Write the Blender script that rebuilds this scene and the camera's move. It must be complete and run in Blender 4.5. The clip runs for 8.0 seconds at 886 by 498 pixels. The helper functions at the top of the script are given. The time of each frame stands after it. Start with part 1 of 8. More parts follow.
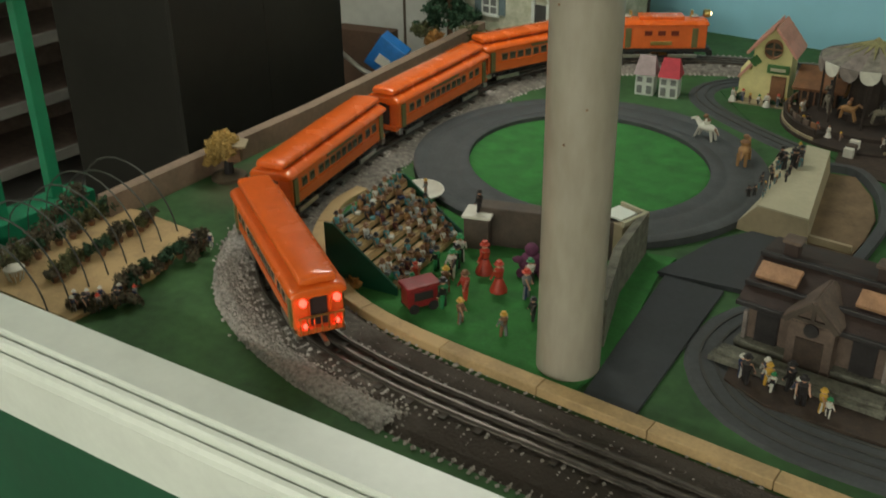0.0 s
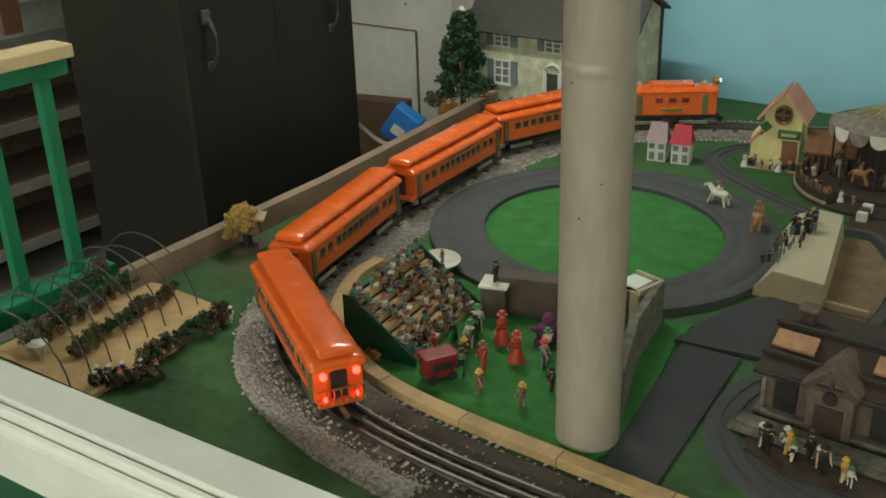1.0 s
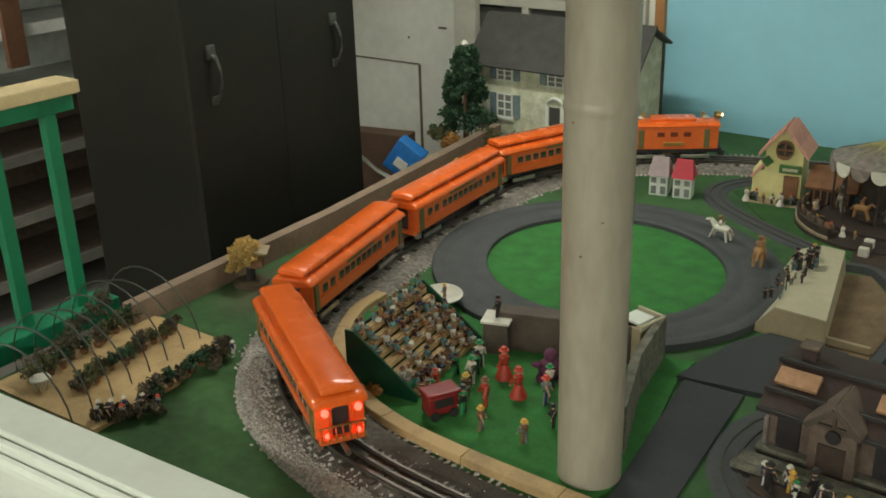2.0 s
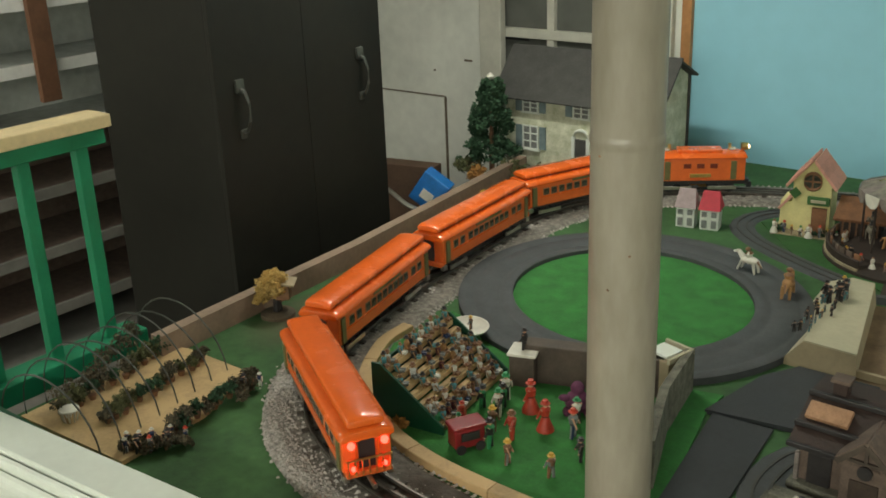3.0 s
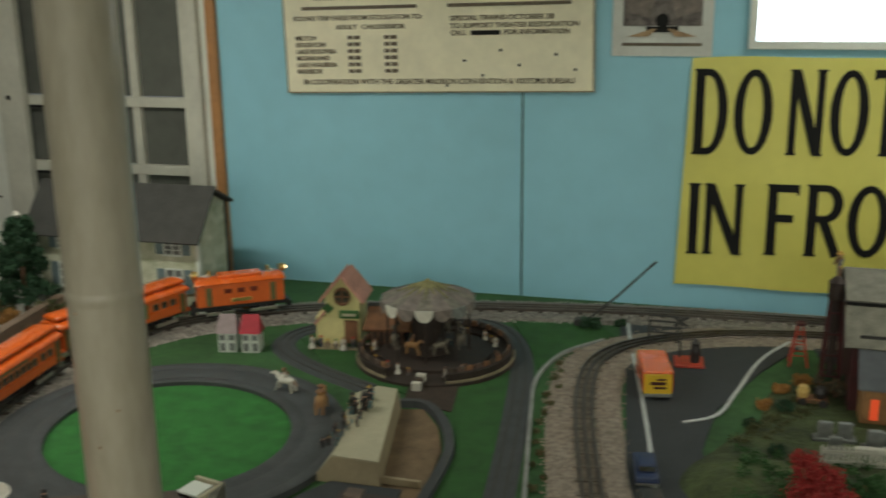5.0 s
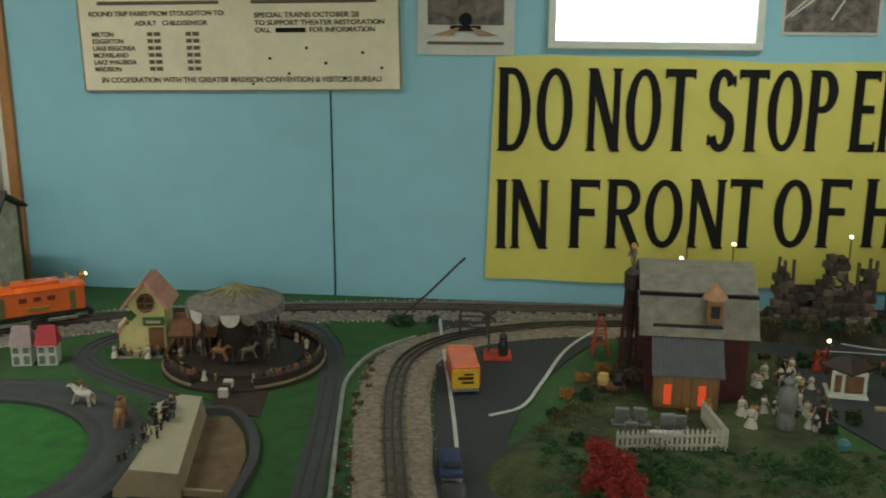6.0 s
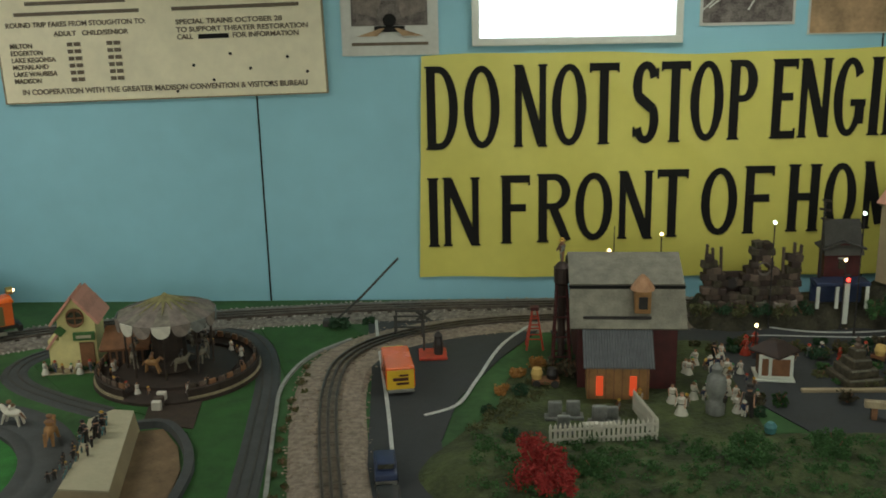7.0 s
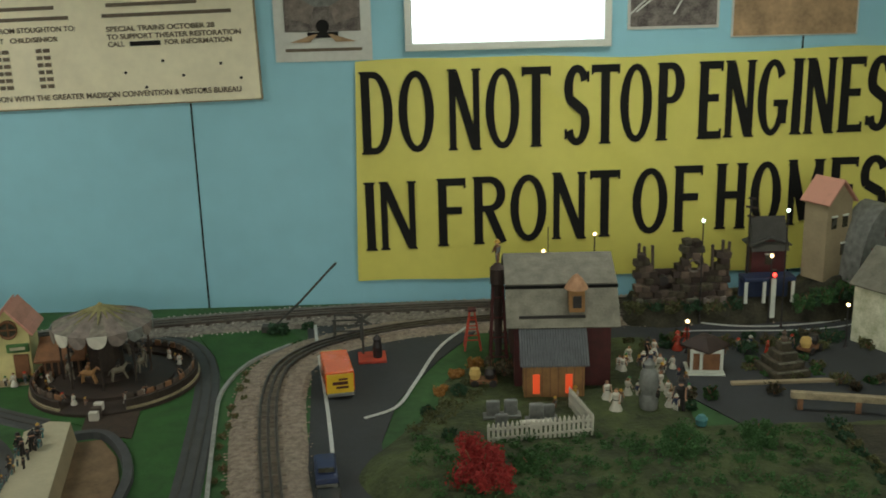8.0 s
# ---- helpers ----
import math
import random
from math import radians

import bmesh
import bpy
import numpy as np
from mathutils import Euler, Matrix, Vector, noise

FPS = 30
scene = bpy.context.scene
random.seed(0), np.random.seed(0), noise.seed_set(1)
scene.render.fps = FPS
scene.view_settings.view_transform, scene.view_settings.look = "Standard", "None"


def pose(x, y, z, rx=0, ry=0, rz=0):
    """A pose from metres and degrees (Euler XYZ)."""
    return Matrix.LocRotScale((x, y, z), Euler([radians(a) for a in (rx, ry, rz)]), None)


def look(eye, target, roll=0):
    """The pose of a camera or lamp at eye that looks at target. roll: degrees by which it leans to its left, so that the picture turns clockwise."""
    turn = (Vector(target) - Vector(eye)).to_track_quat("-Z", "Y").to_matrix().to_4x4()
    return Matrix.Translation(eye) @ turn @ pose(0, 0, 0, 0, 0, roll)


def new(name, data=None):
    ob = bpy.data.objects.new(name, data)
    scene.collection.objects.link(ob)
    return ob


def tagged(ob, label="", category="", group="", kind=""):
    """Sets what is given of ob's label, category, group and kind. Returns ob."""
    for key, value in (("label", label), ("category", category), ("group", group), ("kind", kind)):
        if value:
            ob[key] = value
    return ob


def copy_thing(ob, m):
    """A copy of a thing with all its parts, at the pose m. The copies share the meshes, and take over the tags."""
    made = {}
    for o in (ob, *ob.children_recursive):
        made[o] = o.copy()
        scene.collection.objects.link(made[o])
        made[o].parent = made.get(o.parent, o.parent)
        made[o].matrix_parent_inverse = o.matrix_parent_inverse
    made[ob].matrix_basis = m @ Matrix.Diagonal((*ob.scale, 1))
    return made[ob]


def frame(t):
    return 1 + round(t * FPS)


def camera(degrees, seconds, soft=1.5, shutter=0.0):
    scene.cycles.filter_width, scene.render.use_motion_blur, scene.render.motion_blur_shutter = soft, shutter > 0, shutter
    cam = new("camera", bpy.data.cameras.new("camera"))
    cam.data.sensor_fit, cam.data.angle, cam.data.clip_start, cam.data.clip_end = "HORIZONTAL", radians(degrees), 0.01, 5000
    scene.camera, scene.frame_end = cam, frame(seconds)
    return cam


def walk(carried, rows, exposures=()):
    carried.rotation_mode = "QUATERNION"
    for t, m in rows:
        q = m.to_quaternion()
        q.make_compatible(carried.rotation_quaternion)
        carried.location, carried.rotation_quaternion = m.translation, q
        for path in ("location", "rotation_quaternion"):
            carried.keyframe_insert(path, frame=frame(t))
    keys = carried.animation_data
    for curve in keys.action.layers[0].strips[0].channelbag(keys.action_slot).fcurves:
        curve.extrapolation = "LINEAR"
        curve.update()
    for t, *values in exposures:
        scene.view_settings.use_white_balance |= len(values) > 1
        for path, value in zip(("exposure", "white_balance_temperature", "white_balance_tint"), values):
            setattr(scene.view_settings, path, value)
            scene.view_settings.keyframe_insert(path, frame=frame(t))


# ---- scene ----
# camera and its walk; z = 0 is the top of the layout table
cam = camera(47.2, 8.0, soft=1.7, shutter=0.4)
PATH = [
    (0, (0.457, -0.002, 1.188), (-0.602, 1.423, 0.267), -0.7),
    (0.5, (0.469, -0.008, 1.213), (-0.631, 1.426, 0.357), -2.2),
    (1, (0.46, -0.016, 1.221), (-0.651, 1.435, 0.409), -1.8),
    (2.5, (0.462, -0.014, 1.245), (-0.688, 1.449, 0.514), -2.1),
    (3, (0.461, -0.018, 1.246), (-0.718, 1.436, 0.543), -2.2),
    (3.5, (0.485, -0.016, 1.258), (-0.651, 1.479, 0.571), -2.3),
    (4, (0.557, 0.023, 1.279), (-0.406, 1.661, 0.656), -3.1),
    (4.5, (0.611, 0.033, 1.313), (-0.104, 1.816, 0.758), -2.4),
    (4.8, (0.631, 0.048, 1.304), (0.024, 1.877, 0.768), -1.8),
    (5, (0.649, 0.057, 1.318), (0.141, 1.92, 0.799), -0.7),
    (6.5, (0.779, 0.101, 1.33), (0.648, 2.024, 0.797), -0.7),
    (7, (0.808, 0.095, 1.347), (0.715, 2.018, 0.808), -1.3),
    (7.5, (0.822, 0.075, 1.356), (0.782, 1.998, 0.808), -1.2),
    (8, (0.824, 0.06, 1.359), (0.847, 1.986, 0.822), -1.5),
]
walk(cam, [(t, look(eye, target, roll)) for t, eye, target, roll in PATH],
     exposures=[(0.0, 0.05), (1.0, 0.2), (2.5, 0.33), (3.5, 0.34), (4.2, 0.22), (5.0, -0.18), (6.5, -0.22), (8.0, -0.12)])

# ---- world, lamps, exposure ----
world = bpy.data.worlds.new("world")
scene.world = world
world.use_nodes = True
world.node_tree.nodes["Background"].inputs[0].default_value = (0.75, 0.85, 1.0, 1)
world.node_tree.nodes["Background"].inputs[1].default_value = 0.25


def area_lamp(name, place, size_x, size_y, power, colour, turn=(0, 0, 0)):
    data = bpy.data.lights.new(name, "AREA")
    data.shape, data.size, data.size_y, data.energy, data.color = "RECTANGLE", size_x, size_y, power, colour
    ob = new(name, data)
    ob.matrix_world = pose(*place, *turn)
    return ob


CEIL = 1.85
TUBES = [(-1.6, 2.7, 22), (1.6, 3.15, 11.5), (-2.4, -3.2, 78), (-0.8, -3.2, 92), (0.8, -3.2, 92), (2.4, -3.2, 88), (2.7, 0.3, 18), (-3.0, 0.9, 13)]
for tx, ty, watts in TUBES:
    area_lamp("tube_light", (tx, ty, CEIL - 0.085), 1.15, 0.10, watts, (1.0, 1.0, 0.88))

# ---- materials ----


def mat(name, col, rough=0.6, var=0.2, scale=25.0, bump=0.15, bscale=180.0, metal=0.0, col2=None, island=False, coat=0.0,
        dist=0.002, spec=0.5, rand=0.0, stretch=None):
    """A painted or natural surface: two scales of colour variation and fine relief."""
    m = bpy.data.materials.new(name)
    m.use_nodes = True
    nt = m.node_tree
    bs = nt.nodes["Principled BSDF"]
    bs.inputs["Roughness"].default_value, bs.inputs["Metallic"].default_value = rough, metal
    bs.inputs["Specular IOR Level"].default_value = spec
    bs.inputs["Coat Weight"].default_value = coat
    bs.inputs["Coat Roughness"].default_value = 0.12
    tc = nt.nodes.new("ShaderNodeTexCoord")
    n1, n2 = nt.nodes.new("ShaderNodeTexNoise"), nt.nodes.new("ShaderNodeTexNoise")
    n1.inputs["Scale"].default_value, n2.inputs["Scale"].default_value = scale, scale * 6.7
    n1.inputs["Detail"].default_value, n2.inputs["Detail"].default_value = 5, 6
    where = tc.outputs["Object"]
    if stretch:
        mp = nt.nodes.new("ShaderNodeMapping")
        mp.inputs["Scale"].default_value = stretch
        nt.links.new(where, mp.inputs["Vector"])
        where = mp.outputs[0]
    for n in (n1, n2):
        nt.links.new(where, n.inputs["Vector"])
    add = nt.nodes.new("ShaderNodeMath")
    add.operation = "MULTIPLY_ADD"
    nt.links.new(n2.outputs["Fac"], add.inputs[0])
    add.inputs[1].default_value = 0.5
    nt.links.new(n1.outputs["Fac"], add.inputs[2])
    last = add.outputs[0]
    if island or rand:
        src = nt.nodes.new("ShaderNodeNewGeometry").outputs["Random Per Island"] if island else nt.nodes.new("ShaderNodeObjectInfo").outputs["Random"]
        a2 = nt.nodes.new("ShaderNodeMath")
        a2.operation = "MULTIPLY_ADD"
        nt.links.new(src, a2.inputs[0])
        a2.inputs[1].default_value = rand or 0.4
        nt.links.new(last, a2.inputs[2])
        last = a2.outputs[0]
    ramp = nt.nodes.new("ShaderNodeValToRGB")
    c2 = col2 or tuple(min(1, c * (1 + var)) for c in col)
    c1 = tuple(c * (1 - var) for c in col)
    ramp.color_ramp.elements[0].position, ramp.color_ramp.elements[1].position = 0.5, 1.0 + 0.5 * (rand or (0.4 if island else 0))
    ramp.color_ramp.elements[0].color, ramp.color_ramp.elements[1].color = (*c1, 1), (*c2, 1)
    nt.links.new(last, ramp.inputs[0])
    nt.links.new(ramp.outputs[0], bs.inputs["Base Color"])
    rr = nt.nodes.new("ShaderNodeMapRange")
    rr.inputs["To Min"].default_value, rr.inputs["To Max"].default_value = max(0.02, rough - 0.08), min(1, rough + 0.12)
    nt.links.new(n1.outputs["Fac"], rr.inputs["Value"])
    nt.links.new(rr.outputs[0], bs.inputs["Roughness"])
    if bump:
        n3 = nt.nodes.new("ShaderNodeTexNoise")
        n3.inputs["Scale"].default_value, n3.inputs["Detail"].default_value = bscale, 4
        nt.links.new(tc.outputs["Object"], n3.inputs["Vector"])
        b = nt.nodes.new("ShaderNodeBump")
        b.inputs["Strength"].default_value, b.inputs["Distance"].default_value = bump, dist
        nt.links.new(n3.outputs["Fac"], b.inputs["Height"])
        nt.links.new(b.outputs[0], bs.inputs["Normal"])
    return m


def glow(name, col, power):
    m = bpy.data.materials.new(name)
    m.use_nodes = True
    bs = m.node_tree.nodes["Principled BSDF"]
    bs.inputs["Base Color"].default_value = (*col, 1)
    bs.inputs["Emission Color"].default_value = (*col, 1)
    bs.inputs["Emission Strength"].default_value = power
    return m


M = {
    "orange": mat("orange_enamel", (0.80, 0.135, 0.016), 0.24, 0.10, 12, 0.04, 60, coat=0.6),
    "orange_dull": mat("orange_enamel_side", (0.72, 0.14, 0.025), 0.4, 0.12, 15, 0.04, 90),
    "groove": mat("dark_orange_paint", (0.16, 0.022, 0.006), 0.5, 0.2, 20),
    "car_glass": mat("dark_window_film", (0.05, 0.05, 0.035), 0.25, 0.2, 20, 0),
    "car_door": mat("olive_paint", (0.14, 0.13, 0.05), 0.4, 0.2, 30),
    "green_door": mat("green_paint_door", (0.08, 0.22, 0.06), 0.4, 0.2, 30),
    "black_iron": mat("black_iron", (0.02, 0.02, 0.02), 0.5, 0.3, 40),
    "steel": mat("dull_nickel", (0.55, 0.53, 0.48), 0.3, 0.2, 40, 0.1, metal=1.0),
    "brass": mat("brass", (0.75, 0.55, 0.2), 0.3, 0.15, 40, 0.05, metal=1.0),
    "rail": mat("rusty_rail_steel", (0.11, 0.095, 0.08), 0.38, 0.4, 30, 0.1, metal=0.7),
    "tie": mat("dark_metal_sleeper", (0.045, 0.036, 0.028), 0.7, 0.4, 30, rand=0.4),
    "ballast": mat("grey_ballast", (0.18, 0.16, 0.135), 0.95, 0.5, 60, 0.9, 130, col2=(0.32, 0.29, 0.25), dist=0.006),
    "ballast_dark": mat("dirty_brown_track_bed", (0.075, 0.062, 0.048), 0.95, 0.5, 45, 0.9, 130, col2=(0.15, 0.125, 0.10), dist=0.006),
    "dust": mat("dusty_canopy", (0.20, 0.17, 0.15), 0.8, 0.4, 30, 0.2),
    "dust_tan": mat("dusty_tan_canopy", (0.30, 0.25, 0.16), 0.8, 0.4, 30, 0.2),
    "tie_tan": mat("dusty_sleeper", (0.17, 0.14, 0.11), 0.8, 0.4, 30, rand=0.4),
    "kerb_grey": mat("grey_kerb_paint", (0.27, 0.28, 0.26), 0.7, 0.3, 40),
    "clutter": mat("dark_dry_foliage", (0.028, 0.027, 0.018), 0.9, 0.6, 40, 0.2, island=True, col2=(0.10, 0.085, 0.05)),
    "shutter": mat("faded_shutter_paint", (0.16, 0.22, 0.23), 0.6, 0.2, 30),
    "dusty": mat("dusty_ivory_paint", (0.17, 0.15, 0.11), 0.6, 0.4, 40, 0),
    "gravel": mat("pale_grey_gravel", (0.30, 0.28, 0.25), 0.95, 0.5, 110, 1.0, 150, col2=(0.52, 0.49, 0.44), dist=0.008),
    "stone_bits": mat("gravel_stones", (0.34, 0.31, 0.28), 0.9, 0.4, 60, 0.3, island=True),
    "stone_tan": mat("tan_gravel_stones", (0.26, 0.21, 0.16), 0.95, 0.35, 60, 0.3, island=True),
    "ballast_tan": mat("tan_ballast", (0.25, 0.20, 0.15), 0.95, 0.4, 60, 0.9, 130, col2=(0.36, 0.30, 0.24), dist=0.005),
    "board_green": mat("painted_green_board", (0.035, 0.12, 0.03), 0.8, 0.5, 5, 0.3, 120, col2=(0.05, 0.14, 0.04)),
    "dirt": mat("brown_dirt_stain", (0.07, 0.052, 0.03), 0.9, 0.4, 14, 0.3, 150),
    "lawn": mat("bright_green_felt", (0.03, 0.165, 0.032), 0.95, 0.3, 18, 0.7, 420, dist=0.003),
    "lawn_dark": mat("green_felt_strip", (0.027, 0.098, 0.022), 0.95, 0.25, 14, 0.6, 420, dist=0.003),
    "road": mat("dark_grey_roadway", (0.055, 0.06, 0.062), 0.75, 0.25, 16, 0.25, 260),
    "mat_black": mat("black_sandpaper_road", (0.035, 0.04, 0.043), 0.8, 0.2, 12, 0.3, 400),
    "road_mark": mat("white_line_paint", (0.5, 0.52, 0.5), 0.7, 0.25, 60),
    "plank": mat("pale_pine", (0.42, 0.29, 0.14), 0.7, 0.25, 20, 0.2, 90, rand=0.3),
    "plank_grey": mat("weathered_edge_board", (0.24, 0.17, 0.12), 0.7, 0.25, 9, 0.2, 90),
    "pole": mat("cream_pole_paint", (0.33, 0.295, 0.225), 0.38, 0.16, 9, 0.15, 60, coat=0.2, col2=(0.39, 0.355, 0.285), stretch=(1, 1, 0.3)),
    "white": mat("white_gloss_paint", (0.68, 0.72, 0.655), 0.3, 0.06, 8, 0.06, 60),
    "white_dirty": mat("white_wall_paint", (0.70, 0.71, 0.64), 0.7, 0.14, 2.5, 0.1, 50),
    "trim": mat("window_trim_paint", (0.56, 0.55, 0.47), 0.55, 0.12, 6, 0.1, 60),
    "blue_wall": mat("sky_blue_panel", (0.30, 0.61, 0.74), 0.5, 0.06, 1.6, 0.06, 40),
    "green_paint": mat("bright_green_rail_paint", (0.012, 0.19, 0.09), 0.4, 0.15, 8, 0.1, 60),
    "green_panel": mat("green_front_panel", (0.008, 0.075, 0.032), 0.5, 0.2, 4, 0.1, 60),
    "pine": mat("raw_pine_rail", (0.62, 0.50, 0.28), 0.6, 0.15, 10, 0.15, 80),
    "oak": mat("orange_wood_trim", (0.42, 0.20, 0.075), 0.5, 0.2, 10, 0.1, 80),
    "cabinet": mat("black_brown_steel_cabinet", (0.0135, 0.013, 0.0095), 0.5, 0.3, 3, 0.05, 30, spec=0.35),
    "concrete": mat("concrete_floor", (0.2, 0.19, 0.17), 0.8, 0.2, 3, 0.2, 60),
    "ceiling": mat("ceiling_tile", (0.6, 0.59, 0.54), 0.9, 0.08, 6, 0.2, 90),
    "banner": mat("yellow_vinyl_banner", (0.70, 0.66, 0.15), 0.33, 0.06, 3, 0.02, 20),
    "ink": mat("black_ink", (0.008, 0.008, 0.008), 0.65, 0.2, 30, 0, spec=0.25),
    "ink_soft": mat("brown_sign_ink", (0.14, 0.11, 0.075), 0.6, 0.2, 30, 0),
    "sign": mat("cream_sign_board", (0.86, 0.81, 0.60), 0.5, 0.09, 5, 0.05, 50),
    "poster": mat("grey_poster_paper", (0.60, 0.62, 0.58), 0.5, 0.1, 8, 0),
    "poster_dark": mat("dark_poster_print", (0.07, 0.05, 0.045), 0.5, 0.6, 22, 0, col2=(0.25, 0.22, 0.2)),
    "poster_tan": mat("tan_poster_print", (0.36, 0.24, 0.13), 0.5, 0.4, 9, 0),
    "stone_wall": mat("mottled_stone_card", (0.085, 0.085, 0.065), 0.85, 0.5, 30, 0.6, 90, col2=(0.20, 0.195, 0.15)),
    "stone_moss": mat("mossy_brown_stone", (0.045, 0.040, 0.026), 0.9, 0.5, 40, 0.6, 120, col2=(0.10, 0.085, 0.055)),
    "mound": mat("dark_scenic_earth", (0.030, 0.034, 0.020), 0.95, 0.6, 14, 1.0, 90, col2=(0.065, 0.06, 0.038), dist=0.006),
    "bench": mat("dark_brown_bench", (0.035, 0.024, 0.018), 0.7, 0.4, 30, 0.2),
    "canopy_grey": mat("faded_grey_canopy", (0.17, 0.155, 0.13), 0.8, 0.4, 40, 0.2, col2=(0.27, 0.25, 0.20)),
    "canopy_star": mat("faded_yellow_green_canopy", (0.24, 0.225, 0.10), 0.8, 0.4, 40, 0.2),
    "brown_wall": mat("brown_plastic_wall", (0.075, 0.056, 0.042), 0.7, 0.3, 20, 0.2, 90),
    "maroon": mat("maroon_door_paint", (0.14, 0.012, 0.016), 0.5, 0.3, 30),
    "bleach_green": mat("dark_green_bleacher_paint", (0.006, 0.055, 0.028), 0.35, 0.2, 20, 0.05),
    "cream": mat("cream_platform_card", (0.42, 0.39, 0.27), 0.75, 0.1, 12, 0.1),
    "tan_card": mat("tan_card", (0.33, 0.27, 0.17), 0.8, 0.15, 12, 0.1),
    "mud": mat("brown_arena_earth", (0.17, 0.115, 0.065), 0.9, 0.3, 16, 0.4, 200),
    "mud_dark": mat("dark_brown_paving", (0.046, 0.031, 0.022), 0.85, 0.35, 50, 0.4, 200),
    "roof_brown": mat("dark_brown_roof", (0.034, 0.02, 0.016), 0.6, 0.35, 40, 0.4, 160),
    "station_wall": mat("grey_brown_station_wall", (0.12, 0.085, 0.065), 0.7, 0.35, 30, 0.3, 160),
    "skylight": mat("tan_skylight", (0.36, 0.20, 0.11), 0.5, 0.3, 50),
    "cottage": mat("pale_yellow_plaster", (0.66, 0.60, 0.28), 0.75, 0.12, 25, 0.2, 160),
    "pink_roof": mat("faded_pink_shingle", (0.50, 0.25, 0.19), 0.75, 0.2, 40, 0.3, rand=0.4),
    "red_roof": mat("red_shingle", (0.42, 0.03, 0.045), 0.6, 0.2, 40, 0.2),
    "grey_roof": mat("weathered_grey_roof", (0.17, 0.165, 0.13), 0.8, 0.3, 25, 0.4, 160),
    "mauve_roof": mat("mauve_roof", (0.32, 0.25, 0.25), 0.7, 0.2, 40, 0.2),
    "slate": mat("dark_slate_roof", (0.055, 0.055, 0.05), 0.8, 0.25, 18, 0.3, 160),
    "corrugated": mat("blue_grey_tin", (0.11, 0.12, 0.13), 0.45, 0.2, 30, 0.1),
    "house_wall": mat("pale_ivy_house_wall", (0.50, 0.54, 0.33), 0.8, 0.3, 22, 0.2, 120, col2=(0.72, 0.72, 0.58)),
    "wood_brown": mat("brown_toy_wood", (0.20, 0.09, 0.04), 0.6, 0.3, 30, 0.2),
    "barn_red": mat("barn_red_paint", (0.065, 0.011, 0.012), 0.6, 0.35, 30, 0.2),
    "barn_tan": mat("tan_board_wall", (0.30, 0.16, 0.06), 0.7, 0.25, 30, 0.2),
    "pale": mat("ivory_plastic", (0.62, 0.60, 0.52), 0.5, 0.12, 30, 0.05),
    "skin": mat("flesh_paint", (0.50, 0.28, 0.18), 0.5, 0.15, 40, 0),
    "teal": mat("teal_paint", (0.07, 0.22, 0.24), 0.5, 0.3, 40, 0),
    "navy": mat("navy_paint", (0.02, 0.035, 0.09), 0.5, 0.3, 40, 0),
    "fig_brown": mat("brown_figure_paint", (0.20, 0.10, 0.05), 0.5, 0.4, 40, 0),
    "fig_grey": mat("grey_figure_paint", (0.17, 0.18, 0.17), 0.5, 0.4, 40, 0),
    "fig_black": mat("black_figure_paint", (0.025, 0.022, 0.022), 0.45, 0.4, 40, 0),
    "fig_red": mat("red_figure_paint", (0.45, 0.05, 0.025), 0.45, 0.3, 40, 0),
    "wagon_red": mat("dark_red_wagon_paint", (0.22, 0.015, 0.018), 0.35, 0.25, 40, 0),
    "fig_yellow": mat("yellow_figure_paint", (0.55, 0.33, 0.05), 0.5, 0.3, 40, 0),
    "fig_green": mat("green_figure_paint", (0.03, 0.22, 0.08), 0.5, 0.3, 40, 0),
    "fig_purple": mat("purple_plush", (0.11, 0.03, 0.07), 0.9, 0.3, 60, 0.5, 300),
    "yellow": mat("yellow_enamel", (0.75, 0.48, 0.03), 0.35, 0.1, 20, 0),
    "blue": mat("blue_plastic", (0.02, 0.17, 0.50), 0.4, 0.2, 20, 0),
    "cardboard": mat("brown_cardboard", (0.14, 0.085, 0.055), 0.85, 0.2, 12, 0.1),
    "pine_leaf": mat("dark_pine_needles", (0.018, 0.05, 0.022), 0.8, 0.5, 40, 0.2, island=True),
    "shrub": mat("olive_shrub", (0.07, 0.075, 0.03), 0.9, 0.5, 40, 0.2, island=True),
    "shrub_orange": mat("orange_moss", (0.30, 0.15, 0.04), 0.9, 0.4, 40, 0.2, island=True),
    "shrub_red": mat("red_moss", (0.25, 0.022, 0.02), 0.9, 0.4, 40, 0.2, island=True),
    "shrub_green": mat("green_moss", (0.036, 0.092, 0.028), 0.95, 0.5, 40, 0.3, island=True),
    "flowers": mat("yellow_blossom", (0.42, 0.29, 0.095), 0.8, 0.4, 40, 0.2, island=True),
    "hill": mat("mossy_hill", (0.040, 0.052, 0.022), 0.95, 0.55, 7, 1.0, 70, col2=(0.085, 0.115, 0.04), dist=0.008),
    "wire": mat("dull_wire", (0.075, 0.08, 0.07), 0.45, 0.3, 40, 0, metal=0.4),
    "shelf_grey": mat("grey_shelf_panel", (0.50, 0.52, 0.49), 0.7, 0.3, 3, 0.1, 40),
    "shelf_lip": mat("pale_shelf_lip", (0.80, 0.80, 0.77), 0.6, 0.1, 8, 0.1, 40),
    "rust_post": mat("rust_brown_post", (0.16, 0.075, 0.04), 0.7, 0.3, 8, 0.1, 40),
    "sky_glow": glow("daylight_pane", (0.93, 0.96, 1.0), 3.0),
    "tube": glow("tube_glow", (1.0, 1.0, 0.88), 6.0),
    "bulb": glow("warm_bulb", (1.0, 0.66, 0.32), 7.0),
    "bulb_green": glow("cool_bulb", (0.7, 1.0, 0.78), 6.0),
